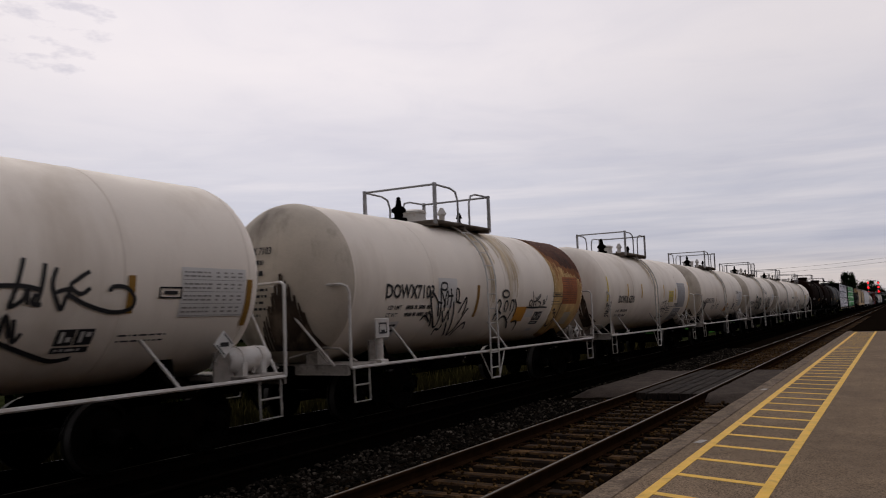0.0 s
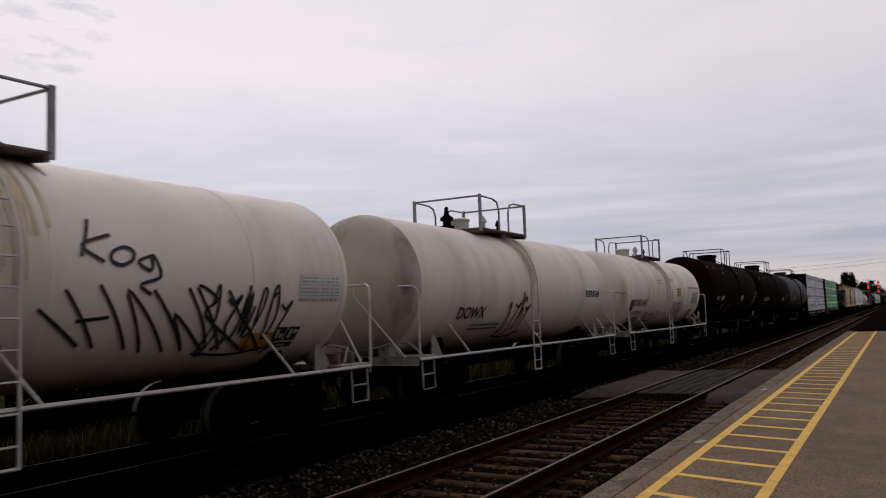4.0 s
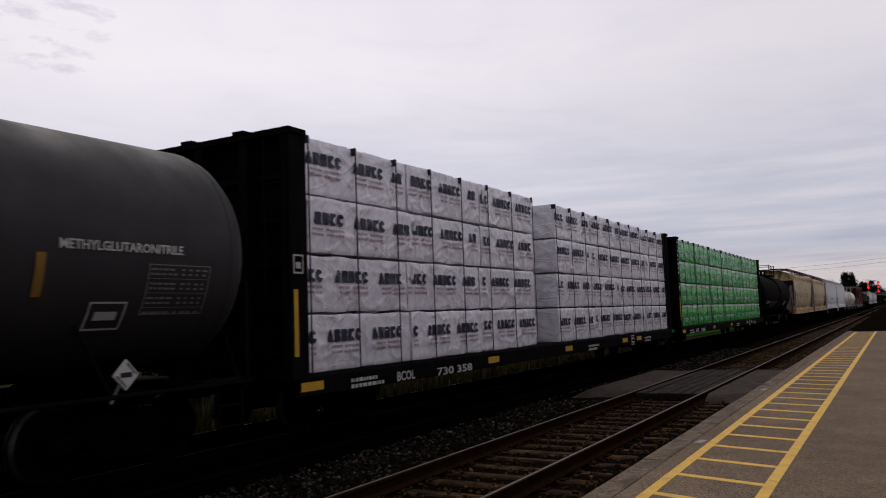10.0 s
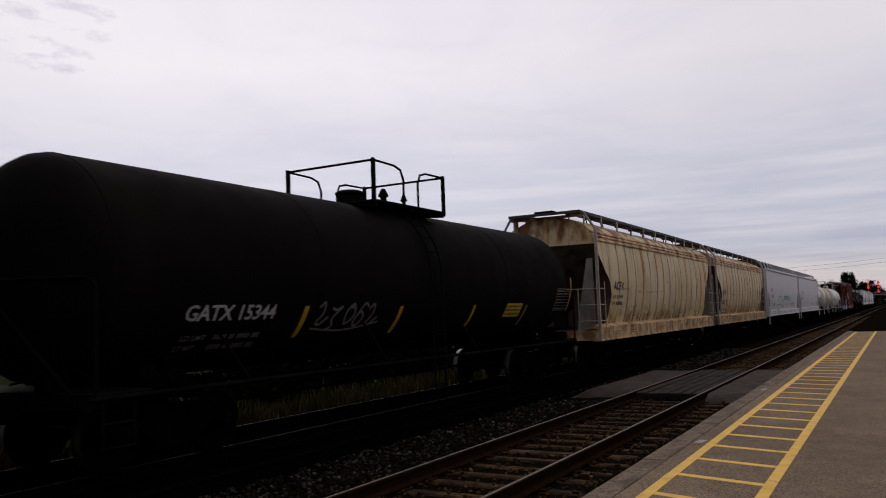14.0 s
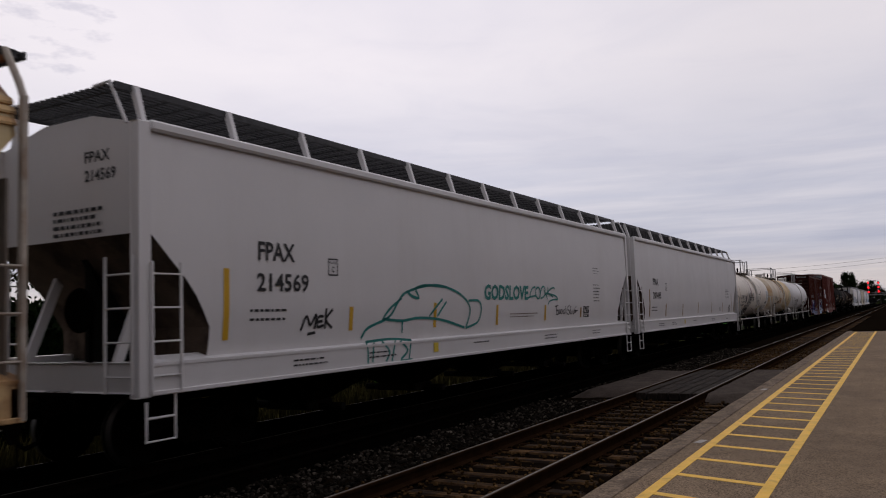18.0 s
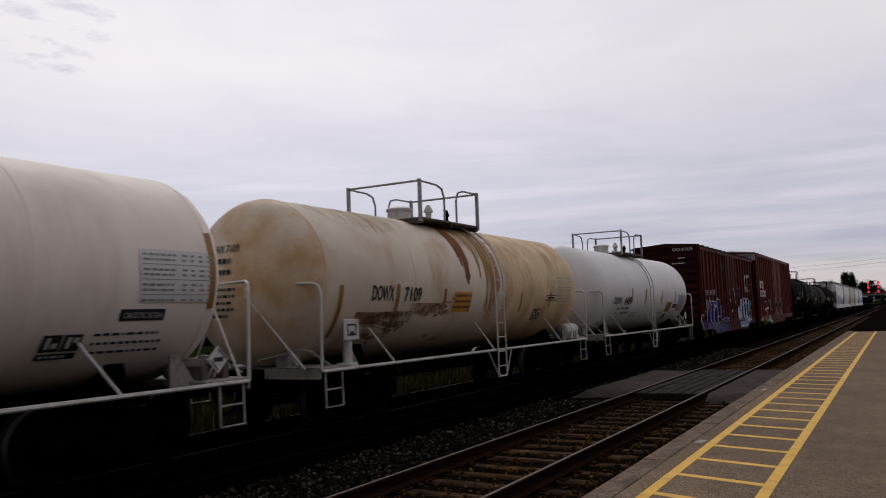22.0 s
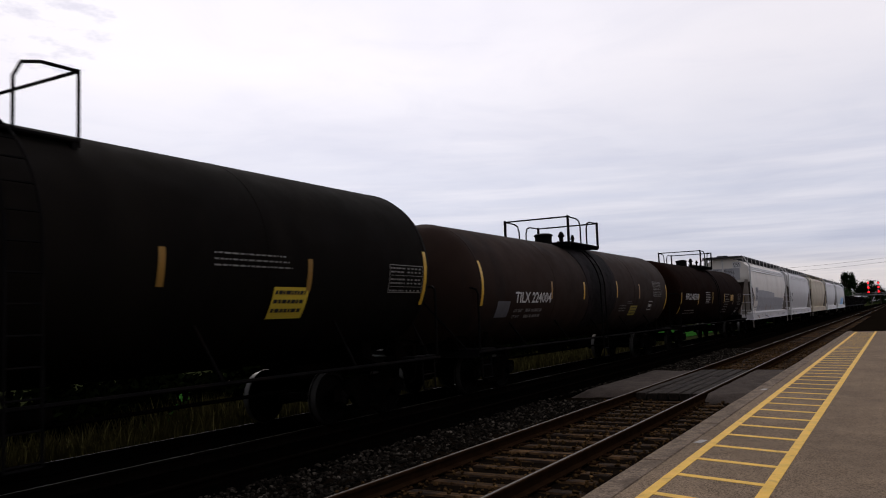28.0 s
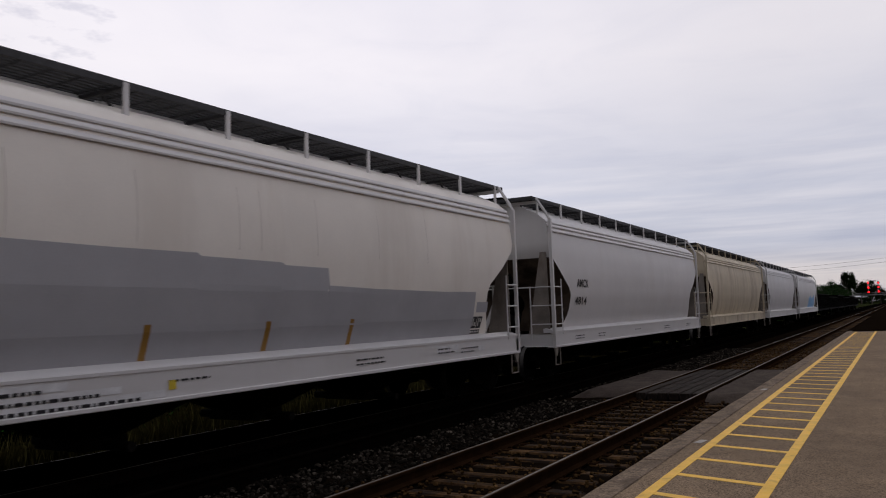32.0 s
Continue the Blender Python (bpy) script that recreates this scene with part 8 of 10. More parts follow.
p.stroke([(-0.95, 2.31), (-0.62, 2.31)], 0.055)
p.stroke([(-0.9, 2.14), (-0.61, 2.16)], 0.055)
p.stroke([(-2.81, 1.81), (-2.62, 2.01), (-2.55, 1.95), (-2.52, 1.73), (-2.24, 1.82), (-2.04, 1.94), (-2.08, 1.75), (-1.87, 1.93)], 0.055)
p.stroke([(-1.84, 1.98), (-1.56, 1.94)], 0.055)
p.stroke([(1.16, 2.37), (0.88, 2.25), (0.81, 2.09), (1.23, 1.98), (1.43, 1.89), (1.31, 1.76), (1.05, 1.79)], 0.055)
p.stroke([(1.53, 1.82), (1.45, 2.16), (1.38, 2.46), (1.86, 2.55)], 0.055)
p.stroke([(1.47, 2.06), (1.79, 2.07)], 0.055)
p.stroke([(1.83, 2.53), (1.92, 2.07), (2.17, 1.8), (2.31, 1.89), (2.29, 2.45), (2.32, 2.93), (2.47, 3.27)], 0.055)
p.obj("graffiti", INK, c, "black spray-painted tag")
p = Paint(s, 0.010)
p.stroke([(-3.4, 2.06), (-3.5, 2.02), (-3.63, 2.04), (-3.69, 2.1), (-3.64, 2.15), (-3.52, 2.16), (-3.41, 2.12), (-3.4, 2.06)], 0.13)
p.stroke([(-3.55, 1.86), (-3.38, 1.55), (-3.2, 1.25)], 0.13)
p.stroke([(-3.14, 1.88), (-3.08, 1.56), (-2.86, 1.26)], 0.13)
p.stroke([(-2.89, 1.83), (-2.83, 1.58), (-2.7, 1.36)], 0.13)
p.stroke([(-2.62, 1.7), (-2.66, 1.39), (-2.53, 1.43)], 0.13)
p.stroke([(-2.65, 1.37), (-2.5, 1.56), (-2.13, 1.6), (-1.77, 1.45), (-1.61, 1.3), (-1.72, 1.27), (-2.15, 1.41), (-2.38, 1.39)], 0.13)
p.obj("graffiti", INK, c, "broad black spray strokes")
c, s = CARS[18]
bar(c, s, -1.31, 2.27, 2.79, DULL_REFLECT)
bar(c, s, 2.40, 2.27, 2.77, DULL_REFLECT)
panel(c, s, 4.80, 6.08, 2.12, 2.79, PANEL_WHITE, INK, 7)
plate_words(c, s, 4.57, 5.26, 1.90, 2.04, "CAUSTIC SODA")
panel(c, s, 3.65, 4.16, 1.48, 1.76, INK, WHITE_INK, 2)
rect(c, s, 2.14, 2.85, 1.49, 1.76, PANEL_YELLOW_OLD)
lines(c, s, 4.29, 5.39, 1.44, 1.76, INK, 3)
diamond(c, s, 6.18, 1.33)
c, s = CARS[19]
words(c, s, 'DOWX', -4.69, 2.15, 0.71, 0.27, INK)
words(c, s, '7109', -3.61, 2.14, 0.61, 0.26, INK)
bar(c, s, -3.84, 1.90, 2.45, DULL_REFLECT)
bar(c, s, -2.03, 1.86, 2.38, DULL_REFLECT)
bar(c, s, 1.86, 1.86, 2.34, DULL_REFLECT)
bar(c, s, 3.74, 1.94, 2.36, DULL_REFLECT)
panel(c, s, -1.64, -0.84, 1.90, 2.32, PANEL_ORANGE, RUST_PATCH, 3)
panel(c, s, 4.20, 5.25, 2.05, 2.81, CREAM_PANEL, INK, 6)
outline(c, s, 3.43, 4.16, 2.13, 2.28, INK)
panel(c, s, 2.78, 3.28, 1.65, 1.92, INK, WHITE_INK, 2)
weights(c, s, -4.68, -3.16, 1.68, 1.92, INK)
rect(c, s, -3.32, -2.11, 1.89, 2.09, RUST_PATCH2)
rect(c, s, -5.07, -3.21, 1.72, 1.94, RUST_PATCH2)
c, s = CARS[20]
words(c, s, 'DOWX', -4.70, 2.01, 0.90, 0.24, INK)
words(c, s, '6489', -3.56, 1.99, 0.82, 0.27, INK)
bar(c, s, -2.69, 2.05, 2.56, DULL_REFLECT)
bar(c, s, -0.93, 2.04, 2.55, DULL_REFLECT)
bar(c, s, 1.39, 2.02, 2.53, DULL_REFLECT)
bar(c, s, 3.61, 2.00, 2.52, DULL_REFLECT)
bar(c, s, 5.60, 1.93, 2.52, DULL_REFLECT)
panel(c, s, 2.36, 3.14, 1.66, 2.06, PANEL_YELLOW_OLD, INK, 3)
panel(c, s, 4.16, 5.27, 1.71, 2.38, PANEL_GREY2, INK, 7)
plate_words(c, s, 3.41, 4.17, 1.81, 1.98, "CAUSTIC SODA")
panel(c, s, 2.51, 3.06, 1.36, 1.59, INK, WHITE_INK, 2)
lines(c, s, -2.44, -1.51, 1.43, 1.71, INK, 4)
weights(c, s, -4.32, -2.61, 1.67, 1.91, INK)
lines(c, s, 1.21, 2.29, 1.55, 1.67, INK, 2)
diamond(c, s, 5.59, 1.46)
c, s = CARS[26]
rect(c, s, -7.20, -6.05, 2.09, 2.96, PATCH_GREY)
words(c, s, 'ETLX', -7.10, 2.63, 0.81, 0.26, INK)
words(c, s, '2216', -7.07, 2.22, 0.73, 0.25, INK)
weights(c, s, -7.16, -6.15, 1.46, 1.71, INK)
bar(c, s, -7.60, 1.39, 2.41, DULL_REFLECT)
bar(c, s, -4.96, 1.39, 1.86, DULL_REFLECT)
bar(c, s, -1.70, 1.38, 1.84, DULL_REFLECT)
bar(c, s, 0.51, 1.36, 1.83, DULL_REFLECT)
bar(c, s, 2.61, 1.38, 1.82, DULL_REFLECT)
rect(c, s, -5.27, -5.01, 2.34, 2.65, PANEL_WHITE)
panel(c, s, 7.06, 7.55, 1.40, 1.78, INK, WHITE_INK, 2)
rect(c, s, 7.20, 7.74, 1.87, 2.10, PATCH_GREY)
c, s = CARS[27]
words(c, s, 'AMCX', -7.01, 2.52, 0.98, 0.23, INK)
words(c, s, '4814', -7.09, 2.01, 0.97, 0.23, INK)
c, s = CARS[21]
board = lambda u, z, l: (1.598 + l, u, z)
words(c, board, '413', -6.07, 2.40, 0.47, 0.25, WHITE_INK)
words(c, board, '135', -5.33, 2.39, 0.51, 0.26, WHITE_INK)
words(c, board, 'CNIS', -7.10, 2.38, 0.67, 0.24, WHITE_INK)
outline(c, s, -4.23, -4.00, 2.33, 2.63, WHITE_INK)
bar(c, s, -0.30, 1.17, 1.54, REFLECT)
c, s = CARS[21]
bar(c, s, 7.28, 0.91, 1.97, REFLECT)
bar(c, s, 4.31, 1.03, 1.55, REFLECT)
lines(c, s, 6.44, 7.07, 1.54, 1.96, WHITE_INK, 4)
c, s = CARS[22]
plate = lambda u, z, l: (1.604 + l, u, z)
rect(c, plate, -8.64, -8.00, 2.93, 3.41, PANEL_WHITE)
rect(c, plate, -7.72, -7.11, 2.91, 3.43, PANEL_WHITE)
rect(c, plate, -8.67, -8.03, 2.35, 2.80, PANEL_WHITE)
rect(c, plate, -7.74, -7.11, 2.35, 2.82, PANEL_WHITE)
rect(c, plate, -6.82, -6.23, 2.33, 2.80, PANEL_WHITE)
words(c, plate, 'TB', -8.54, 3.00, 0.46, 0.26, INK)
words(c, plate, 'OX', -7.65, 3.01, 0.47, 0.27, INK)
words(c, plate, '88', -8.58, 2.45, 0.48, 0.27, INK)
words(c, plate, '94', -7.66, 2.44, 0.49, 0.28, INK)
words(c, plate, '28', -6.73, 2.44, 0.46, 0.25, INK)
outline(c, s, -5.75, -5.49, 2.67, 2.97, WHITE_INK)
rect(c, s, -8.61, -8.09, 0.71, 0.90, PANEL_YELLOW)
panel(c, s, -8.65, -7.95, 0.97, 1.25, PANEL_WHITE, DULL_REFLECT, 1)
p = Paint(s, 0.012)
p.stroke([(-5.9, 1.52), (-6.33, 1.43), (-6.53, 1.14), (-6.55, 0.84), (-6.34, 0.72), (-5.84, 0.72), (-5.55, 0.72), (-5.44, 1.02), (-5.37, 1.39)], 0.19)
p.stroke([(-5.9, 1.57), (-5.17, 1.57)], 0.19)
p.stroke([(-4.96, 1.13), (-5.07, 0.78), (-4.96, 0.72)], 0.19)
p.stroke([(-4.58, 1.08), (-4.73, 0.72)], 0.19)
p.stroke([(-4.3, 1.06), (-4.43, 0.72)], 0.19)
p.stroke([(-6.23, 0.72), (-5.18, 0.72), (-3.68, 0.57)], 0.19)
p.stroke([(-5.38, 0.72), (-5.56, 0.72)], 0.19)
p.fill([(-4.72, 1.32), (-4.55, 1.28), (-4.5, 1.42), (-4.58, 1.58), (-4.7, 1.5)])
p.obj("graffiti", PANEL_WHITE, c, "fat cream spray letters")
p = Paint(s, 0.010)
p.stroke([(-8.44, 2.24), (-8.51, 1.88), (-8.53, 1.71), (-8.32, 1.65), (-8.19, 1.79), (-8.38, 1.88)], 0.075)
p.stroke([(-8.38, 2.02), (-8.24, 1.61), (-8.4, 1.36), (-8.56, 1.62)], 0.075)
p.stroke([(-8.09, 1.78), (-8.02, 1.6), (-8.17, 1.51)], 0.075)
p.stroke([(-8.23, 1.97), (-8.05, 1.6)], 0.075)
p.stroke([(-7.68, 1.59), (-7.62, 1.87), (-7.45, 1.91), (-7.33, 1.67), (-7.31, 1.48), (-7.58, 1.49)], 0.075)
p.stroke([(-7.5, 1.85), (-7.44, 1.48)], 0.075)
p.stroke([(-6.66, 2.2), (-6.36, 1.85)], 0.075)
p.stroke([(-6.51, 2.26), (-6.21, 1.95)], 0.075)
p.stroke([(-6.68, 1.75), (-6.4, 1.8), (-6.41, 1.69), (-6.6, 1.6)], 0.075)
p.stroke([(-5.87, 2), (-5.77, 1.68)], 0.075)
p.stroke([(-5.61, 1.99), (-5.69, 1.71)], 0.075)
p.stroke([(-5.34, 1.99), (-5.29, 1.7)], 0.075)
p.stroke([(-4.84, 2.27), (-4.77, 1.65)], 0.075)
p.stroke([(-4.5, 2.15), (-4.69, 1.82), (-4.42, 1.7)], 0.075)
p.stroke([(-4.26, 2.21), (-4.18, 1.69)], 0.075)
p.stroke([(-4.04, 2.04), (-3.79, 2.1), (-3.68, 1.8), (-3.95, 1.63), (-4.07, 1.57), (-3.83, 1.51), (-3.65, 1.58)], 0.075)
p.stroke([(-3.45, 2.1), (-3.4, 1.43)], 0.075)
p.stroke([(-3.02, 1.85), (-2.98, 1.42)], 0.075)
p.stroke([(-6.29, 2.1), (-6.07, 2)], 0.075)
p.obj("graffiti", PANEL_GREY2, c, "ragged white spray tag")
# smeared white paint on the doors and pale drips beyond them
rr = random.Random(12)
p = Paint(s, 0.006)
for k in range(46):
    u = -2.2 + 4.6 * rr.random()
    z = 0.75 + 1.3 * rr.random() ** 1.4
    p.stroke([(u, z), (u + rr.uniform(-0.05, 0.05), z + rr.uniform(0.08, 0.2)), (u + rr.uniform(-0.08, 0.08), z + rr.uniform(0.2, 0.5))], rr.uniform(0.03, 0.10))
p.obj("graffiti", mat("faded_pink_spray", (0.42, 0.30, 0.27), 0.7, var=0.3, scale=3), c, "smeared pale paint over the doors")
p = Paint(s, 0.008)
for k in range(34):
    u = 3.0 + 5.4 * rr.random()
    z = 0.74 + 0.5 * rr.random()
    p.stroke([(u, z), (u + rr.uniform(-0.02, 0.02), z + 0.3), (u + rr.uniform(-0.04, 0.04), z + rr.uniform(0.4, 0.8))], rr.uniform(0.03, 0.09))
p.obj("graffiti", mat("pale_green_drip", (0.36, 0.38, 0.30), 0.7, var=0.3, scale=3), c, "pale grey-green paint drips")

c, s = CARS[10]
words(c, s, "METHYLGLUTARONITRILE", 4.55, 2.72, 1.75, 0.11, WHITE_INK)
# bars near the ends of two white tanks
c, s = CARS[18]
bar(c, s, 6.00, 2.04, 3.07, DULL_REFLECT)
c, s = CARS[19]
bar(c, s, -5.61, 1.53, 2.40, DULL_REFLECT)
c, s = CARS[25]
bar(c, s, 8.16, 1.57, 2.46, REFLECT)
SEEP = mat("tan_seepage", (0.60, 0.48, 0.32), 0.7, var=0.2, scale=2, stain=(0.70, 0.62, 0.50), amount=0.8, stretch=(3, 3, 0.3), edge=(0.42, 0.62))


def seep(c, s, u0, u1, z0, z1, n, m, seed, label):
    """Many narrow runs side by side, of uneven length and width."""
    r = random.Random(seed)
    p = Paint(s, 0.002)
    for k in range(n):
        u = u0 + (u1 - u0) * (0.5 + 0.5 * max(-1.0, min(1.0, r.gauss(0, 0.45))))
        mid = 1 - abs(2 * (u - u0) / (u1 - u0) - 1)
        e = z1 - (z1 - z0) * (0.25 + 0.75 * mid) * r.uniform(0.35, 1.0)
        p.stroke([(u, z1), (u + 0.02, z1 - (z1 - e) * 0.4), (u + 0.03, e + (z1 - e) * 0.2), (u + 0.02, e)], r.uniform(0.015, 0.07), 0.0001 * k)
    p.obj("rust_stain", m, c, label)


# rusty bands and stains
c, s = CARS[2]
DEEP_RUST = mat("deep_red_rust", (0.085, 0.026, 0.011), 0.9, var=0.4, scale=2.5, grain=40, bump=0.3, stain=(0.030, 0.014, 0.009), amount=0.6, stretch=(1.2, 1.2, 1.2))
CREAM_RUST = mat("cream_rust_bloom", (0.60, 0.40, 0.17), 0.85, var=0.3, scale=1.6, grain=40, bump=0.1, stain=(0.34, 0.15, 0.045), amount=0.75, stretch=(1.3, 1.3, 0.7), edge=(0.48, 0.66))
rr = random.Random(71)


def ragged(points, amount):
    """The outline's points with jittered ones between them."""
    out = []
    for (u0, z0), (u1, z1) in zip(points, points[1:]):
        out += [(u0 + (u1 - u0) * k / 7 + rr.gauss(0, amount * 0.3), z0 + (z1 - z0) * k / 7 + rr.gauss(0, amount)) for k in range(7)]
    return out + [points[-1]]


Paint(s, 0.002).fill([(5.49, 3.95)] + [(5.49, 1.12), (4.3, 1.10)] + ragged([(3.50, 1.2), (3.35, 1.73), (3.33, 2.36), (3.30, 2.81), (3.27, 3.29), (3.20, 3.64), (3.12, 3.94)], 0.012), 0.02).obj("rust_stain", CREAM_RUST, c, "yellow-brown rust bloom")
Paint(s, 0.0035).fill([(3.12, 3.955), (5.49, 3.955), (5.49, 2.62)] + ragged([(5.40, 2.70), (5.10, 2.86), (4.54, 2.88), (4.24, 2.98), (4.0, 3.10), (3.65, 3.22), (3.36, 3.30), (3.2, 3.72)], 0.035), 0.02).obj("rust_stain", RUST, c, "orange rust")
Paint(s, 0.005).fill([(3.14, 3.955), (5.49, 3.955), (5.49, 2.95)] + ragged([(5.35, 3.0), (5.1, 3.08), (4.54, 3.05), (4.24, 3.14), (4.09, 3.24), (3.65, 3.36), (3.40, 3.48), (3.22, 3.80)], 0.03), 0.02).obj("rust_stain", DEEP_RUST, c, "dark red rust over the tank end")
p = Paint(s, 0.004)
for k in range(26):
    u = rr.uniform(3.4, 5.4)
    z = 3.32 - 0.2 * (u - 3.4) + rr.uniform(-0.05, 0.05)
    p.stroke([(u, z), (u + rr.uniform(-0.02, 0.02), z - rr.uniform(0.15, 0.6))], rr.uniform(0.015, 0.04))
p.obj("rust_run", RUST, c, "orange rust runs")
seep(c, s, -0.9, -0.1, 1.7, 3.9, 26, SEEP, 21, "yellow-brown seepage")
seep(c, s, 0.1, 1.2, 1.5, 3.85, 30, SEEP, 22, "yellow-brown seepage")
for k in (1, 3, 4, 5, 6, 7):
    seep(CARS[k][0], CARS[k][1], -1.1, 0.5, 2.0, 3.9, 26, SEEP, 50 + k, "faint tan seepage below the platform")
c, s = CARS[19]
seep(c, s, -1.35, -0.75, 2.2, 3.9, 34, RUST, 31, "orange rust runs below the platform")
seep(c, s, -0.7, 0.9, 1.4, 3.9, 50, RUST_RUN, 32, "yellow-brown runs below the platform")
seep(c, s, -5.8, -2.0, 3.3, 3.92, 40, SEEP, 33, "ochre grime on the top of the barrel")
c, s = CARS[18]
seep(c, s, -0.5, 1.3, 1.7, 3.9, 46, SEEP, 41, "yellow-brown seepage")
Paint(s, 0.003).fill([(-1.9, 3.8), (-1.7, 3.8), (-1.5, 3.0), (-1.5, 2.4), (-1.75, 2.4), (-1.75, 3.0)]).obj("paint_stain", mat("pink_stain", (0.42, 0.26, 0.25), 0.6), c, "pink stain")
c, s = CARS[24]
Paint(s, 0.004).fill([(-1.4, 3.95), (1.6, 3.95), (1.7, 3.0), (1.6, 1.4), (-0.9, 1.3), (-1.2, 2.6)]).obj("paint_band", mat("grey_overspray", (0.011, 0.009, 0.0095), 0.8, spec=0.04, var=0.4, scale=2.5, stain=(0.026, 0.019, 0.020), amount=0.6, stretch=(2, 2, 0.3)), c, "dark grey repainted band")
# grey overpaint on the cream hopper
c, s = CARS[26]
Paint(s, 0.005).fill([(-6.04, 1.36), (-6.04, 2.79), (-3.66, 2.79), (-2.31, 2.77), (-1.3, 2.77), (-0.95, 2.77), (-0.92, 2.73), (0.72, 2.71), (0.76, 2.67), (1.84, 2.66), (1.85, 2.38), (3.26, 2.34), (5.64, 2.31), (7.1, 2.32), (7.1, 1.36)], 0.05).obj("overpaint", PATCH_GREY, c, "grey overpainted lower side")
c, s = CARS[30]
Paint(s, 0.005).fill([(0.5, 1.4), (0.8, 2.3), (2.5, 2.6), (4.0, 2.3), (6.5, 2.7), (7.5, 1.4)], 0.2).obj("graffiti", SPRAY_SKY, c, "blue spray paint")
# arch drawn with teal spray paint on the first grey hopper
c, s = CARS[16]
p = Paint(s, 0.010)
p.stroke([(-5.52, 1.48), (-5.32, 1.66), (-4.69, 1.83), (-4.39, 2.1), (-4.05, 2.3), (-3.02, 2.44), (-2.03, 2.29), (-1.52, 1.97), (-1.68, 1.55)], 0.05)
p.stroke([(-4.84, 1.8), (-4.22, 1.76), (-3.6, 1.8), (-2.72, 1.74), (-1.74, 1.56)], 0.05)
p.stroke([(-1.59, 2.13), (-1.11, 2.12), (-0.98, 1.93), (-1.14, 1.66), (-1.68, 1.55)], 0.05)
p.stroke([(-3.24, 1.82), (-3, 1.99), (-2.72, 2.16)], 0.05)
p.stroke([(-2.92, 1.82), (-2.73, 1.98), (-2.56, 2.11)], 0.05)
p.stroke([(-4.05, 2.3), (-3.89, 2.22), (-3.64, 2.18), (-3.76, 2.33)], 0.05)
p.stroke([(-3.88, 2.33), (-3.41, 2.43), (-2.56, 2.41)], 0.05)
p.stroke([(-4.88, 1.79), (-4.68, 1.97), (-4.25, 2.18)], 0.05)
p.stroke([(-4.22, 1.76), (-4.21, 1.53)], 0.05)
p.obj("graffiti", TEAL, c, "teal spray-painted drawing")
p = Paint(lambda u, z, l: (1.604 + l, u, z), 0.004)
p.stroke([(-5.5, 1.44), (-5.44, 1.26), (-5.45, 1.05)], 0.045)
p.stroke([(-5.5, 1.42), (-4.76, 1.44), (-4.03, 1.39)], 0.045)
p.stroke([(-5.26, 1.41), (-5.31, 1.06)], 0.045)
p.stroke([(-5.01, 1.41), (-4.77, 1.22), (-4.89, 1.05)], 0.045)
p.stroke([(-4.57, 1.41), (-4.7, 1.04)], 0.045)
p.stroke([(-4.42, 1.39), (-4.16, 1.21), (-4.4, 1.04), (-4.01, 1.03)], 0.045)
p.stroke([(-4.03, 1.39), (-4.13, 1)], 0.045)
p.obj("graffiti", TEAL, c, "teal scribble on the side sill")
p = Paint(s, 0.010)
p.stroke([(-7.14, 1.67), (-7.01, 1.89), (-6.91, 1.75), (-6.77, 1.92), (-6.8, 1.69)], 0.045)
p.stroke([(-6.58, 1.88), (-6.71, 1.87), (-6.73, 1.72), (-6.57, 1.74)], 0.045)
p.stroke([(-6.71, 1.79), (-6.6, 1.81)], 0.045)
p.stroke([(-6.52, 2.01), (-6.54, 1.68)], 0.045)
p.stroke([(-6.35, 1.99), (-6.52, 1.83), (-6.35, 1.69)], 0.045)
p.stroke([(-6.97, 1.61), (-6.78, 1.63)], 0.045)
p.obj("graffiti", INK, c, "short black spray tag")
# graffiti pieces on the brown boxcar
c, s = CARS[21]
p = Paint(s, 0.004)
rng = random.Random(4)
for _ in range(46):
    u, z, r = rng.uniform(-7.6, -1.2), rng.uniform(1.2, 2.75), rng.uniform(0.04, 0.17)
    if z > 2.3 and rng.random() < 0.6:
        continue
    p.fill([(u + r * rng.uniform(0.8, 1.1) * math.cos(k), z + r * 1.2 * rng.uniform(0.8, 1.1) * math.sin(k)) for k in (0, 0.8, 1.6, 2.4, 3.1, 3.9, 4.7, 5.5)], 0.03)
p.obj("graffiti", SPRAY_PURPLE, c, "purple spray blotches")
p = Paint(s, 0.006)
p.fill([(-7.84, 1.41), (-7.58, 1.44), (-7.1, 1.54), (-6.52, 1.41), (-6.6, 1.93), (-6.55, 2.05), (-6.01, 2.21), (-5.56, 1.97), (-5.2, 2.06), (-4.68, 2.05), (-4.63, 1.96), (-4.29, 1.99), (-4.14, 2.16), (-3.78, 2.14), (-3.48, 1.96), (-3.08, 1.7), (-3.04, 1.48), (-3.11, 1.3), (-2.61, 1.31), (-2.08, 1.22), (-1.79, 1.23), (-1.52, 0.98), (-1.47, 0.5), (-2.82, 0.5), (-4.48, 0.5), (-5.7, 0.72), (-6.64, 0.72), (-7.85, 0.72)], 0.04)
p.obj("graffiti", SPRAY_BLUE, c, "dark blue graffiti lettering")
p = Paint(s, 0.009)
p.fill([(-6.58, 2.03), (-6.6, 1.78), (-6.56, 1.47), (-6.42, 1.43), (-6.4, 1.62), (-6.39, 2.05)], 0.03)
p.fill([(-8.09, 0.72), (-8.09, 1.23), (-8.02, 1.33), (-7.85, 1.41), (-7.86, 1.09), (-8.02, 1.11), (-8.02, 0.72)], 0.03)
p.fill([(-5.56, 1.2), (-5.55, 1.41), (-5.46, 1.45), (-5.36, 1.38), (-5.37, 1.26), (-5.46, 1.17)], 0.03)
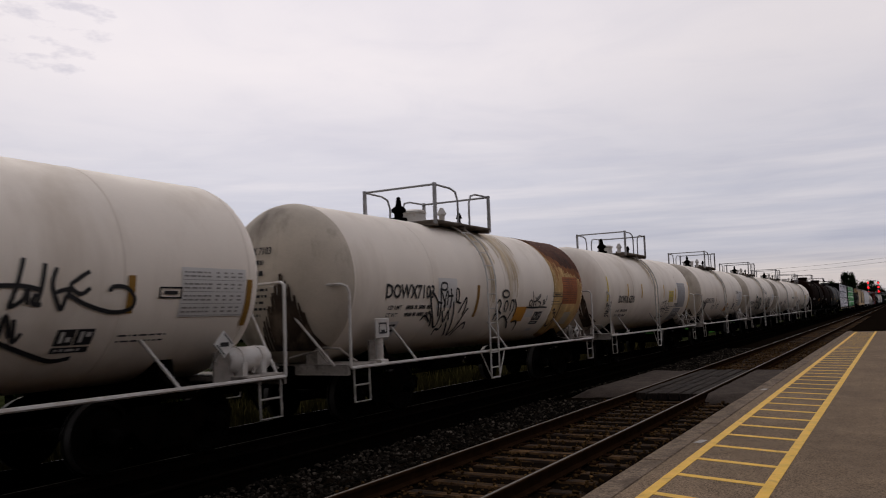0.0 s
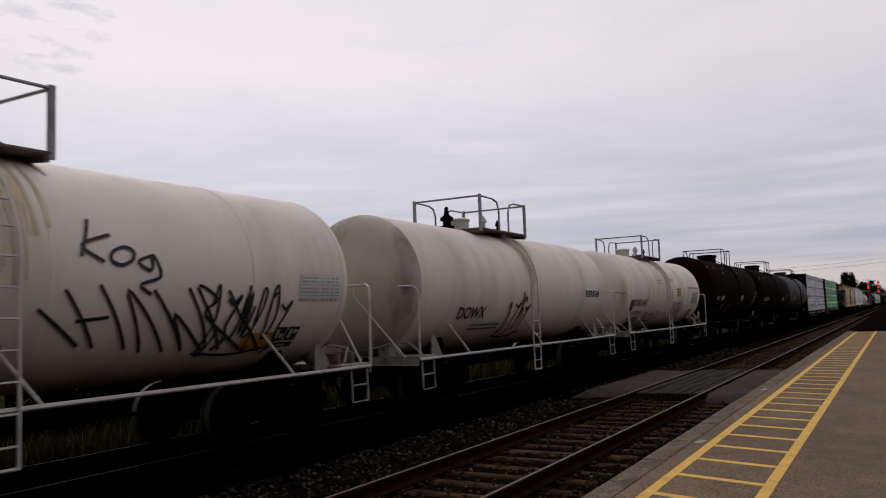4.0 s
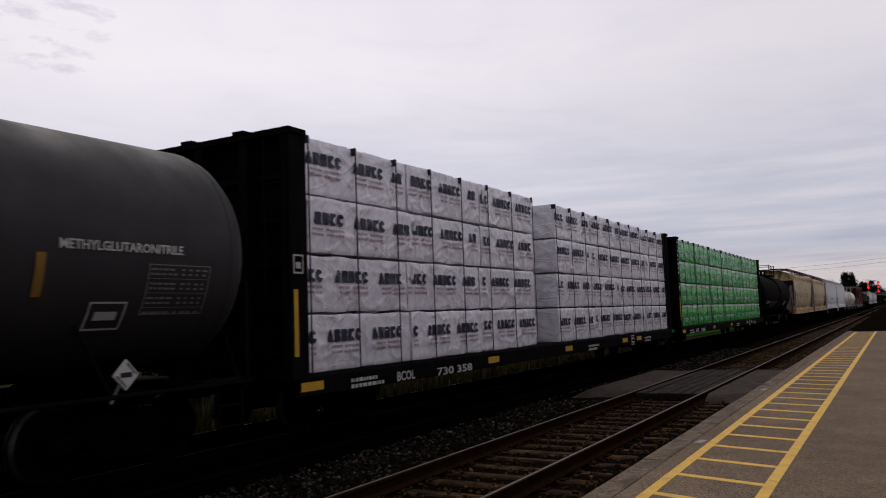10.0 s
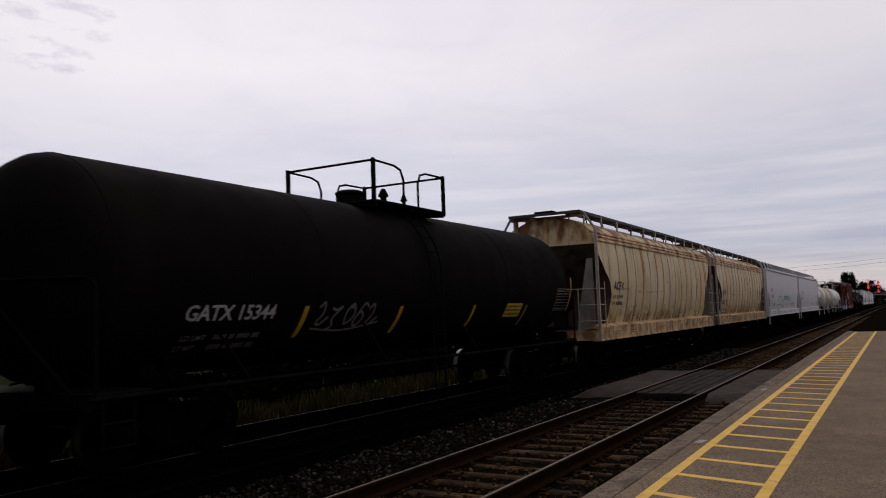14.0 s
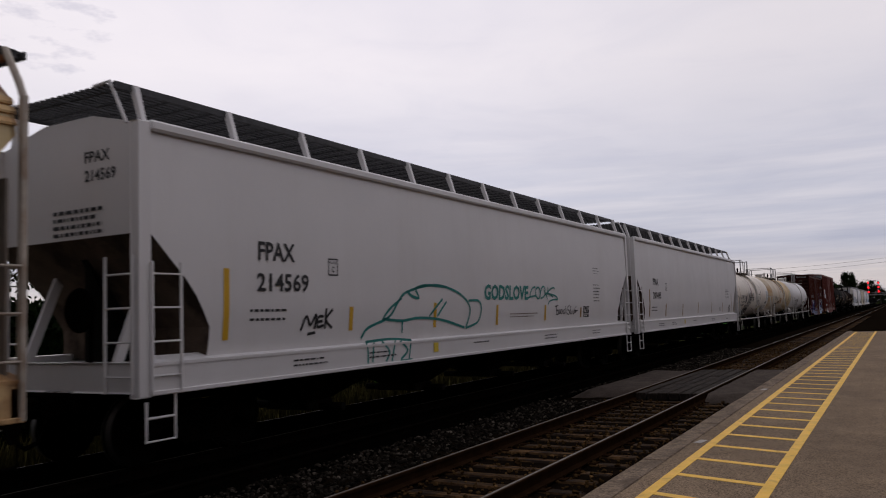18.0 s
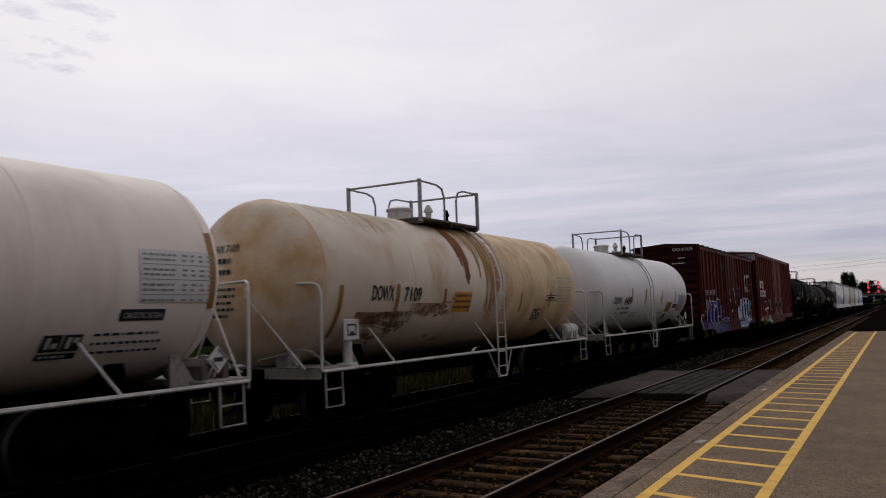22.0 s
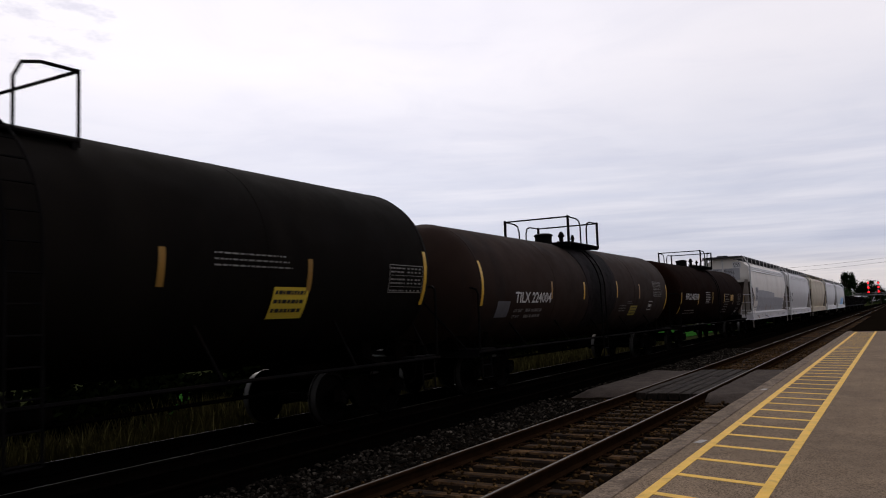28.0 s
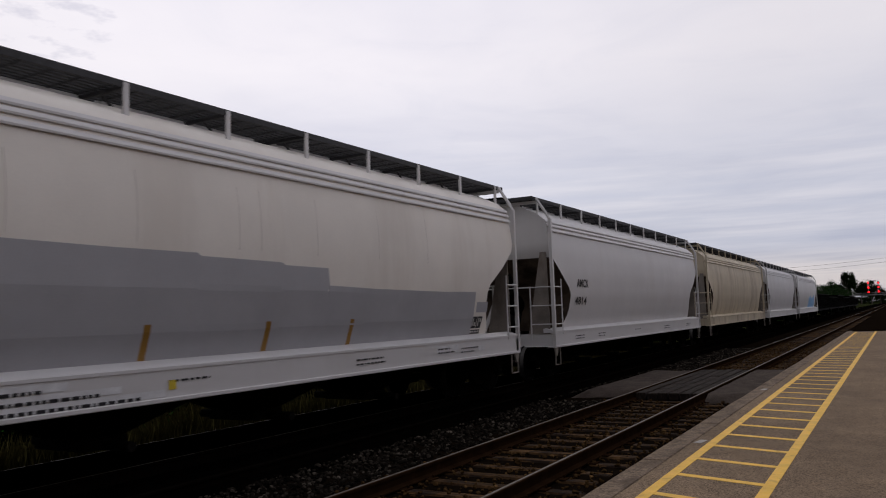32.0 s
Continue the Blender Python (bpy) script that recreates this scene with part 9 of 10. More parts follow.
p.fill([(-6.44, 0.95), (-6.38, 1.01), (-6.25, 0.8), (-6.3, 0.78)], 0.03)
p.fill([(-7.14, 1.27), (-6.99, 1.31), (-6.88, 1.28), (-6.96, 1.16), (-7.11, 1.07)], 0.03)
p.obj("graffiti", mat("pale_pink_spray", (0.50, 0.42, 0.42), 0.6, var=0.2, scale=3), c, "pale pink graffiti fill")
p = Paint(s, 0.011)
p.fill([(-6.39, 2.07), (-6.16, 2.14), (-6.16, 1.43), (-6.32, 1.42), (-6.4, 1.62)], 0.03)
p.fill([(-5.3, 2.02), (-5.2, 2.05), (-5.06, 1.97), (-5.28, 1.92)], 0.03)
p.fill([(-4.19, 2.12), (-4, 2.15), (-3.88, 2.13), (-4.07, 1.92)], 0.03)
p.fill([(-7.3, 1.6), (-7.11, 1.55), (-7.14, 1.41), (-7.27, 1.45)], 0.03)
p.fill([(-7.84, 1.4), (-7.69, 1.42), (-7.77, 1.28), (-7.85, 1.18)], 0.03)
p.fill([(-2.99, 0.5), (-2.84, 0.74), (-2.72, 0.5)], 0.03)
p.fill([(-6.54, 0.72), (-6.4, 0.98), (-6.29, 0.72)], 0.03)
p.fill([(-8.02, 0.72), (-8.03, 1.11), (-7.88, 1.11), (-7.87, 0.72)], 0.03)
p.fill([(-5.24, 1.55), (-5.09, 1.54), (-5.19, 1.4)], 0.03)
p.fill([(-3.04, 1.02), (-2.94, 1.22), (-2.77, 1.22)], 0.03)
p.obj("graffiti", SPRAY_RED, c, "pink-red graffiti fill")
p = Paint(s, 0.008)
p.stroke([(-6.63, 1.49), (-6.67, 1.93), (-6.53, 2.13), (-6, 2.28), (-5.56, 2.06), (-5.2, 2.12), (-4.61, 2.13)], 0.05)
p.stroke([(-4.36, 2.06), (-4.17, 2.23), (-3.7, 2.19), (-3.37, 2), (-2.96, 1.74)], 0.05)
p.stroke([(-7.3, 1.66), (-6.92, 1.57), (-6.59, 1.51)], 0.05)
p.stroke([(-7.84, 1.47), (-7.62, 1.49), (-7.37, 1.54)], 0.05)
p.stroke([(-5.93, 0.78), (-6.08, 0.75), (-6.23, 0.81), (-6.23, 0.9), (-6.09, 0.94), (-5.94, 0.88), (-5.93, 0.78)], 0.05)
p.stroke([(-4.01, 0.5), (-4.16, 0.5), (-4.3, 0.53), (-4.3, 0.65), (-4.16, 0.7), (-4.01, 0.62), (-4.01, 0.5)], 0.05)
p.stroke([(-7.47, 0.8), (-7.58, 0.77), (-7.68, 0.83), (-7.69, 0.92), (-7.58, 0.96), (-7.47, 0.9), (-7.47, 0.8)], 0.05)
p.scrawl(-2.75, -2.0, 3.7, 4.05, 3, 0.05, 29)
p.obj("graffiti", SPRAY_GREEN, c, "green spray paint")
p = Paint(s, 0.014)
p.stroke([(-7.84, 1.42), (-7.58, 1.45), (-7.38, 1.47)], 0.05)
p.stroke([(-7.3, 1.62), (-7.1, 1.56), (-6.78, 1.49), (-6.49, 1.43)], 0.05)
p.stroke([(-6.58, 1.43), (-6.61, 1.78), (-6.59, 2.04), (-6.41, 2.11), (-5.98, 2.23), (-5.73, 2.07), (-5.56, 1.97), (-5.6, 1.75), (-5.66, 1.59), (-5.76, 1.52)], 0.05)
p.stroke([(-5.72, 2.07), (-5.32, 2.07), (-4.67, 2.06), (-4.66, 1.89), (-4.69, 1.72)], 0.05)
p.stroke([(-5.69, 1.55), (-5.55, 1.64), (-5.33, 1.64), (-5.27, 1.6)], 0.05)
p.stroke([(-5.77, 1.48), (-5.83, 1.29), (-5.69, 1.12), (-5.6, 0.95), (-5.62, 0.8), (-5.68, 0.72)], 0.05)
p.stroke([(-6.49, 1.43), (-6.64, 1.27), (-6.73, 1.09)], 0.05)
p.stroke([(-6.33, 1.42), (-6.18, 1.27), (-6.03, 1.07)], 0.05)
p.stroke([(-4.95, 1.98), (-4.77, 1.77), (-4.73, 1.64), (-4.93, 1.48), (-4.98, 1.15), (-5.01, 0.9)], 0.05)
p.stroke([(-5, 1.15), (-4.9, 1.12), (-4.89, 0.8), (-4.8, 0.63), (-4.74, 0.52)], 0.05)
p.stroke([(-4.6, 1.98), (-4.32, 1.99), (-4.2, 2.18), (-3.93, 2.19), (-3.6, 2.09), (-3.44, 1.95), (-3.06, 1.7), (-3.07, 1.51), (-2.94, 1.5)], 0.05)
p.stroke([(-4.2, 2.02), (-4.04, 1.75), (-3.88, 1.52), (-3.85, 1.34)], 0.05)
p.stroke([(-4.34, 1.23), (-3.89, 1.29), (-3.35, 1.31), (-3.03, 1.32)], 0.05)
p.stroke([(-3.97, 1.03), (-4.32, 0.94), (-4.4, 0.76), (-4.37, 0.5)], 0.05)
p.stroke([(-3.74, 1.28), (-3.6, 0.95), (-3.64, 0.68), (-3.65, 0.5)], 0.05)
p.stroke([(-2.69, 1.32), (-2.96, 1.1), (-3.09, 1.01)], 0.05)
p.stroke([(-2.61, 1.32), (-2.53, 1.12)], 0.05)
p.stroke([(-2.31, 0.93), (-2.21, 1.1), (-1.89, 1.25), (-1.6, 1.16), (-1.48, 0.94)], 0.05)
p.stroke([(-1.49, 0.84), (-1.44, 0.63), (-1.47, 0.5)], 0.05)
p.stroke([(-5.26, 0.84), (-5.27, 0.66)], 0.05)
p.obj("graffiti", SPRAY_WHITE, c, "white graffiti outlines")
p = Paint(s, 0.006).fill([(2.1, 0.75), (2.1, 1.65), (2.6, 1.8), (2.9, 2.2), (3.5, 2.1), (4.0, 2.25), (4.7, 2.15), (5.5, 2.25), (6.1, 2.0), (6.35, 1.5), (6.2, 0.9), (5.2, 0.78), (4.0, 0.78)])
p.obj("graffiti", SPRAY_SKY, c, "light blue graffiti lettering")
p = Paint(s, 0.012)
p.stroke([(2.1, 0.75), (2.1, 1.65), (2.6, 1.8), (2.9, 2.2), (3.5, 2.1), (4.0, 2.25), (4.7, 2.15), (5.5, 2.25), (6.1, 2.0), (6.35, 1.5), (6.2, 0.9)], 0.06)
for u in (2.5, 3.3, 4.1, 4.9, 5.6):
    p.stroke([(u - 0.1, 0.85), (u - 0.15, 1.5), (u + 0.1, 1.95), (u + 0.4, 1.8), (u + 0.35, 1.3), (u + 0.5, 0.85)], 0.06)
p.fill([(4.2, 1.2), (4.35, 1.55), (4.5, 1.2)]).fill([(4.2, 0.78), (4.35, 1.05), (4.5, 0.78)])
p.obj("graffiti", SPRAY_WHITE, c, "white graffiti outlines")
# white gaps, dark outlines, notices and small tags round the light blue lettering
p = Paint(s, 0.014).fill([(2.2, 0.8), (2.25, 1.45), (2.42, 1.5), (2.38, 0.8)]).fill([(2.72, 0.85), (2.75, 1.35), (3.02, 1.4), (2.98, 0.85)]).fill([(2.62, 1.72), (2.95, 2.16), (3.1, 1.75), (2.9, 1.55)]).fill([(3.22, 1.75), (3.3, 2.12), (3.45, 2.1), (3.42, 1.7)])
p.fill([(3.78, 1.05), (3.85, 1.7), (4.2, 1.75), (4.3, 1.2), (4.1, 1.0)]).fill([(4.72, 1.8), (4.8, 2.16), (4.98, 2.18), (4.92, 1.75)]).fill([(4.75, 0.8), (4.85, 1.2), (5.15, 1.2), (5.25, 0.8)]).fill([(5.6, 1.75), (5.75, 2.05), (5.95, 1.9), (5.85, 1.65)])
p.obj("graffiti", SPRAY_WHITE, c, "white graffiti fill")
p = Paint(s, 0.017).stroke([(2.42, 0.8), (2.5, 1.5), (2.75, 1.42), (2.7, 0.82)], 0.035).stroke([(3.75, 0.85), (3.78, 1.6), (4.05, 1.75), (4.25, 1.4), (4.1, 0.95)], 0.035).stroke([(4.62, 0.8), (4.72, 1.5), (5.3, 1.5), (5.35, 0.85)], 0.035).stroke([(3.5, 2.05), (3.55, 1.5), (3.62, 0.85)], 0.03).stroke([(5.45, 1.9), (5.6, 1.55), (6.0, 1.4), (6.05, 1.05), (5.5, 0.95)], 0.035)
p.obj("graffiti", SPRAY_BLUE, c, "dark blue letter outlines")
Paint(s, 0.010).fill([(2.12, 0.56), (2.12, 0.74), (5.0, 0.74), (4.6, 0.56)]).obj("graffiti", SPRAY_SKY, c, "light blue spray along the sill")
p = Paint(s, 0.014).fill([(2.12, 0.57), (2.12, 0.73), (2.4, 0.73), (2.35, 0.57)]).fill([(2.8, 0.57), (2.85, 0.73), (3.15, 0.73), (3.05, 0.57)]).fill([(3.9, 0.57), (3.95, 0.73), (4.1, 0.73), (4.05, 0.57)])
p.obj("graffiti", SPRAY_WHITE, c, "white graffiti fill")
Paint(s, 0.020).rect(5.72, 6.08, 1.17, 1.47).obj("notice", INK, c, "black notice panel")
Paint(s, 0.023).border(5.72, 6.08, 1.17, 1.47, 0.02).obj("notice_border", WHITE_INK, c)
for u, z0, z1 in ((-7.11, 0.97, 2.02), (-4.06, 0.98, 1.5), (-1.9, 0.97, 1.48), (2.06, 0.92, 1.48), (4.50, 1.0, 1.48)):
    Paint(s, 0.030).rect(u, u + 0.1, z0, z1).obj("reflector", REFLECT, c, "yellow reflector strip")
Paint(s, 0.012).scrawl(2.12, 2.6, 2.62, 2.9, 3, 0.03, 81).obj("graffiti", SPRAY_PURPLE, c, "purple spray-painted tag")
Paint(s, 0.012).scrawl(2.15, 2.6, 2.28, 2.52, 3, 0.03, 82).obj("graffiti", SPRAY_PURPLE, c, "purple spray-painted tag")
Paint(s, 0.012).rect(1.6, 1.7, 3.5, 3.7).obj("placard", PANEL_WHITE, c, "small white placard")
Paint(s, 0.066).fill([(-0.05 + 0.09 * math.cos(k * 0.7854), 2.7 + 0.09 * math.sin(k * 0.7854)) for k in range(8)], 0.03).obj("placard", PANEL_WHITE, c, "round white placard")
Paint(s, 0.069).rect(-0.065, -0.035, 2.65, 2.75).obj("small_print", INK, c)
Paint(s, 0.066).rect(-0.25, 0.3, 2.48, 2.495).obj("door_seam", WHITE_INK, c, "scraped white line")
Paint(s, 0.066).scrawl(-0.75, -0.55, 1.45, 1.65, 3, 0.025, 83).obj("graffiti", SPRAY_WHITE, c, "small white tag")
p = Paint(s, 0.008)
p.stroke([(5.45, 3.57), (5.05, 3.56), (5.01, 3.41), (5.02, 3.02), (5.11, 2.88), (5.5, 2.84), (5.74, 2.91), (5.82, 3.17), (5.84, 3.48), (5.95, 3.61), (6.14, 3.57), (6.35, 3.22), (6.56, 2.95), (6.6, 3.27), (6.62, 3.61)], 0.15)
p.obj("emblem", WHITE_INK, c, "white emblem painted as one winding band")
p = Paint(s)
for u0, n in ((4.85, 2), (5.5, 4), (6.4, 2)):
    for k in range(n):
        p.border(u0 + k * 0.2, u0 + k * 0.2 + 0.15, 2.62, 2.78, 0.045)
p.obj("stencil", WHITE_INK, c)
Paint(s, 0.01).scrawl(7.2, 7.7, 2.9, 3.5, 3, 0.03, 77).obj("graffiti", SPRAY_PURPLE, c, "purple spray-painted tag")
p = Paint(s, 0.005)
for u, z in ((-1.2, 2.6), (0.4, 2.5), (0.6, 2.1), (-0.9, 2.2)):
    p.lines(u, z, 0.35, 2, 0.09, 0.05)
p.obj("small_print", WHITE_INK, c)
SOOT_RUN = mat("soot_run", (0.050, 0.033, 0.022), 0.9, var=0.4, scale=3, stain=(0.17, 0.13, 0.095), amount=0.8, stretch=(3, 3, 1.2))
# numbers on the ends that face the camera
for i, body, w in ((2, "DOWX 7103", 0.8), (3, "DOWX 6270", 0.85), (4, "DOWX 5956", 0.8), (7, "DOWX 6413", 0.85), (10, "UTLX 900874", 1.0), (18, "DOWX 6260", 0.8), (19, "DOWX 7109", 0.8), (20, "DOWX 6489", 0.85), (24, "TILX 224004", 0.95), (25, "HPLX 405358", 0.9)):
    c, s = CARS[i]
    r, zc0, cy = (1.46, 2.50, 6.19 if i == 3 else half_of(i) - 1.08) if i in (2, 3, 4, 7, 18, 19, 20) else (1.62, 2.76, half_of(i) - 1.08) if i == 10 else (1.50, (3.97 if i == 24 else 3.93) - 1.50, half_of(i) - 1.23)

    def head(u, z, lift, r=r, zc0=zc0, cy=cy):
        return (u, -cy - r * 0.5 * math.sqrt(max(0.0, 1 - (u * u + (z - zc0) ** 2) / (r * r))) - lift, z)

    ink = YELLOW_INK if i == 10 else WHITE_INK if i in (24, 25) else INK
    left = -0.45 if i == 3 else -0.62 if i in (2, 4, 7, 18, 19, 20) else 0.0
    Paint(head).text(body, left, zc0 + 0.50, w, 0.13).obj("lettering", ink, c)
    Paint(head).lines(left + 0.1, zc0 + 0.40, 0.7, 2, 0.19, 0.085).obj("small_print", ink, c)
    Paint(head).lines(left, zc0 - 0.1, 0.8, 5, 0.11, 0.045).obj("small_print", ink, c)
    if i in (2, 3, 4):
        rr = random.Random(i)
        p = Paint(head, 0.004)
        for k in range(50 if i == 3 else 110):
            u = (0.80 if i == 3 else 0.40) + rr.gauss(0, 0.07 if i == 3 else 0.26)
            zt = zc0 + (-0.10 if i == 3 else 0.20) - abs(u - (0.80 if i == 3 else 0.42)) * (2.6 if i == 3 else 1.9) - 0.7 * rr.random() ** 1.5
            low = -min(1.2, 0.96 * math.sqrt(max(0.0, r * r - u * u)))
            if zt > zc0 + low + 0.1:
                p.stroke([(u, zt), (u * 1.04, (zt + zc0 + low) / 2), (u * 1.06, zc0 + low)], rr.uniform(0.015, 0.05), rr.uniform(0, 0.006))
        p.obj("soot_stain", SOOT_RUN, c, "brown soot stain down the tank head")
for i, body, num in ((16, "FPAX", "214569"), (17, "FPAX", "201495"), (26, "ETLX", "2216")):
    c, s = CARS[i]
    e = {26: 9.1}.get(i, 10.05)
    end = lambda u, z, lift, e=e: (u, -e - lift, z)
    p = Paint(end)
    if i == 26:
        Paint(end, 0.004).rect(-0.95, 0.98, 3.45, 4.20).obj("overpaint", PATCH_GREY, c, "grey overpainted patch on the car end")
        Paint(end, 0.004).rect(0.56, 1.06, 4.22, 4.58).obj("paint_patch", PATCH_PALE, c)
        Paint(end, 0.008).lines(0.02, 4.12, 0.75, 7, 0.085, 0.035).lines(-0.6, 4.12, 0.4, 5, 0.085, 0.035).obj("small_print", INK, c)
        Paint(end, 0.008).text(body, 0.60, 4.42, 0.40, 0.12).text(num, 0.62, 4.26, 0.40, 0.12).obj("lettering", INK, c)
        continue
    p.text(body, 0.35, 4.0, 0.5, 0.15).text(num, 0.35, 3.75, 0.62, 0.15).obj("lettering", INK, c)
    if i == 16:
        Paint(end).lines(-0.3, 3.4, 1.2, 4, 0.10, 0.05).obj("small_print", INK, c)
c, s = CARS[22]
Paint(lambda u, z, lift: (u, -9.555 - lift, z)).text("TBOX 889428", 0.2, 5.0, 1.1, 0.14).obj("lettering", INK, c)
c, s = CARS[21]
Paint(lambda u, z, lift: (u, -7.93 - lift, z)).text("CNIS 413135", 0.35, 4.52, 0.95, 0.14).lines(0.6, 4.2, 0.5, 1, 0.1, 0.05).lines(0.3, 3.95, 0.9, 1, 0.1, 0.05).obj("lettering", WHITE_INK, c)
# small print along the side sills of the hoppers
for i in (14, 15, 16, 17, 26, 27):
    c, s = CARS[i]
    flat = lambda u, z, l: (1.604 + l, u, z)
    p = Paint(flat)
    zz = 1.24 if i in (16, 17) else 1.14
    for u in (-7.4, -5.4, -1.5, 2.5, 6.2):
        p.lines(u, zz, 0.9, 2 if u != -1.5 else 1, 0.075, 0.026)
    if i == 15:
        p.lines(-4.6, 1.24, 2.6, 3, 0.10, 0.05)
    p.obj("small_print", INK, c)
    if i in (15, 16, 17, 26):
        at = -1.5 if i == 26 else -3.2
        Paint(flat).rect(at, at + (0.12 if i == 26 else 0.18), zz - 0.12, zz + (0.0 if i == 26 else 0.06)).obj("notice", PANEL_YELLOW, c)
c, s = CARS[26]
Paint(lambda u, z, l: (1.604 + l, u, z)).fill([(-6.75, 0.92), (-6.45, 0.92), (-6.55, 1.2), (-6.62, 1.2)]).obj("mark", DULL_REFLECT, c)
# rust and grime on the beige hoppers: along the seams, under the walkway, over the sill
RUN_RED = mat("red_rust_run", (0.40, 0.21, 0.085), 0.85, var=0.35, scale=3, stain=(0.60, 0.46, 0.27), amount=0.8, stretch=(5, 5, 0.8))
OCHRE = mat("ochre_grime", (0.58, 0.41, 0.20), 0.85, var=0.3, scale=4, stain=(0.68, 0.55, 0.36), amount=0.8, stretch=(4, 4, 4), edge=(0.42, 0.62))
SCRATCH = mat("dark_scratch", (0.045, 0.03, 0.022), 0.8, var=0.3)


def blotch(p, rr, u, z, ru, rz, lift):
    """An uneven patch with a ragged rim."""
    n = 11
    p.fill([(u + ru * rr.uniform(0.55, 1.1) * math.cos(6.283 * k / n), z + rz * rr.uniform(0.5, 1.1) * math.sin(6.283 * k / n)) for k in range(n)], 0.025, lift)


for i, seed in ((14, 5), (15, 9)):
    c, s = CARS[i]
    rr = random.Random(seed)
    # a few long runs, the widest from the chord down
    for u, z0, z1, w, m in ((-3.30, 4.30, 2.55, 0.06, RUN_RED), (-1.66, 4.10, 2.9, 0.04, OCHRE), (5.55, 4.0, 1.5, 0.10, OCHRE), (7.55, 4.1, 1.7, 0.07, RUN_RED), (-0.62, 3.4, 1.5, 0.03, RUN_RED), (1.27, 3.2, 1.5, 0.03, OCHRE)):
        p = Paint(s, 0.016)
        for q in range(4):
            d = rr.gauss(0, w * 0.45)
            zt, zb = z0 - rr.uniform(0, 0.25) * (z0 - z1), z1 + rr.uniform(0, 0.5) * (z0 - z1)
            p.stroke([(u + d, zt), (u + d + rr.uniform(-0.02, 0.02), zt * 0.6 + zb * 0.4), (u + d * 0.6, zb)], w * rr.uniform(0.3, 0.6), 0.001 * q)
        p.obj("rust_run", m, c, "rust run along a seam")
    for k in range(56):
        p = Paint(s, 0.052)
        blotch(p, rr, rr.uniform(-8.0, 8.0), rr.uniform(4.05, 4.34), rr.uniform(0.03, 0.16), rr.uniform(0.03, 0.08), 0.0)
        p.obj("rust_stain", RUN_RED, c, "rust along the top chord")
    p = Paint(s, 0.016)
    for u, z, L in ((-3.07, 2.44, 1.5), (-4.31, 2.44, 0.5), (-6.0, 2.52, 0.7), (-1.1, 2.47, 0.25), (-0.2, 2.86, 0.3), (-4.05, 1.52, 0.4), (2.3, 1.62, 0.8), (4.0, 2.50, 0.4)):
        p.stroke([(u, z), (u + L * 0.3, z - 0.012), (u + L * 0.7, z + 0.006), (u + L, z - 0.006)], 0.016)
    for u, z, L in ((-2.92, 3.0, 0.27), (-1.49, 2.87, 0.12), (2.25, 2.9, 0.3), (3.35, 2.85, 0.1), (3.6, 2.5, 0.2), (-3.9, 2.9, 0.05), (3.5, 2.80, 0.15)):
        p.stroke([(u, z), (u + rr.uniform(-0.02, 0.02), z - L)], 0.02)
    # scribbled marks low on the side
    for cu, cz, wide, n in ((-4.5, 1.72, 0.35, 11), (-2.85, 1.66, 0.28, 6), (-2.4, 1.72, 0.5, 5), (-0.2, 1.70, 0.5, 8), (1.6, 1.66, 0.7, 12), (5.6, 2.16, 0.45, 8)):
        for k in range(n):
            u, z, a = cu + rr.uniform(-wide, wide), cz + rr.uniform(-0.22, 0.22), rr.uniform(0, 6.28)
            r = rr.uniform(0.03, 0.11)
            p.stroke([(u + r * math.cos(a + 0.9 * j), z + 0.8 * r * math.sin(a + 0.9 * j)) for j in range(rr.choice((2, 3, 4, 5)))], rr.uniform(0.012, 0.024))
    p.obj("scratches", SCRATCH, c, "dark scratches and scribbled marks")
c, s = CARS[15]
for u, z0, z1, w in ((-4.36, 1.38, 1.89, 0.11), (-2.08, 1.37, 1.82, 0.09), (0.07, 1.62, 1.80, 0.08), (2.38, 1.55, 1.72, 0.07)):
    Paint(s, 0.018).stroke([(u - 0.05, z0), (u - 0.02, z0 * 0.6 + z1 * 0.4), (u + 0.03, z0 * 0.3 + z1 * 0.7), (u + 0.02, z1)], w).obj("reflector_smear", REFLECT, c, "yellow paint smear over the reflector")
# tan grime over the rear of the streaked tank
c, s = CARS[19]
Paint(s, 0.0015).fill([(5.49, 3.95), (5.49, 1.12), (1.1, 1.10)] + ragged([(0.9, 1.3), (0.75, 1.9), (0.95, 2.5), (0.8, 3.1), (0.95, 3.6), (0.9, 3.95)], 0.05), 0.03).obj("grime", TAN_GRIME, c, "tan and brown grime over the rear of the tank")
# brown grime low on the streaked tank
c, s = CARS[19]
rr = random.Random(19)
for k in range(9):
    p = Paint(s, 0.003)
    u, z = rr.uniform(-4.9, -1.6), rr.uniform(1.35, 2.1)
    for q in range(5):
        blotch(p, rr, u + rr.gauss(0, 0.2), z + rr.gauss(0, 0.07), rr.uniform(0.05, 0.22), rr.uniform(0.02, 0.07), 0.0008 * q)
    p.obj("grime", RUST_PATCH2, c, "brown grime")
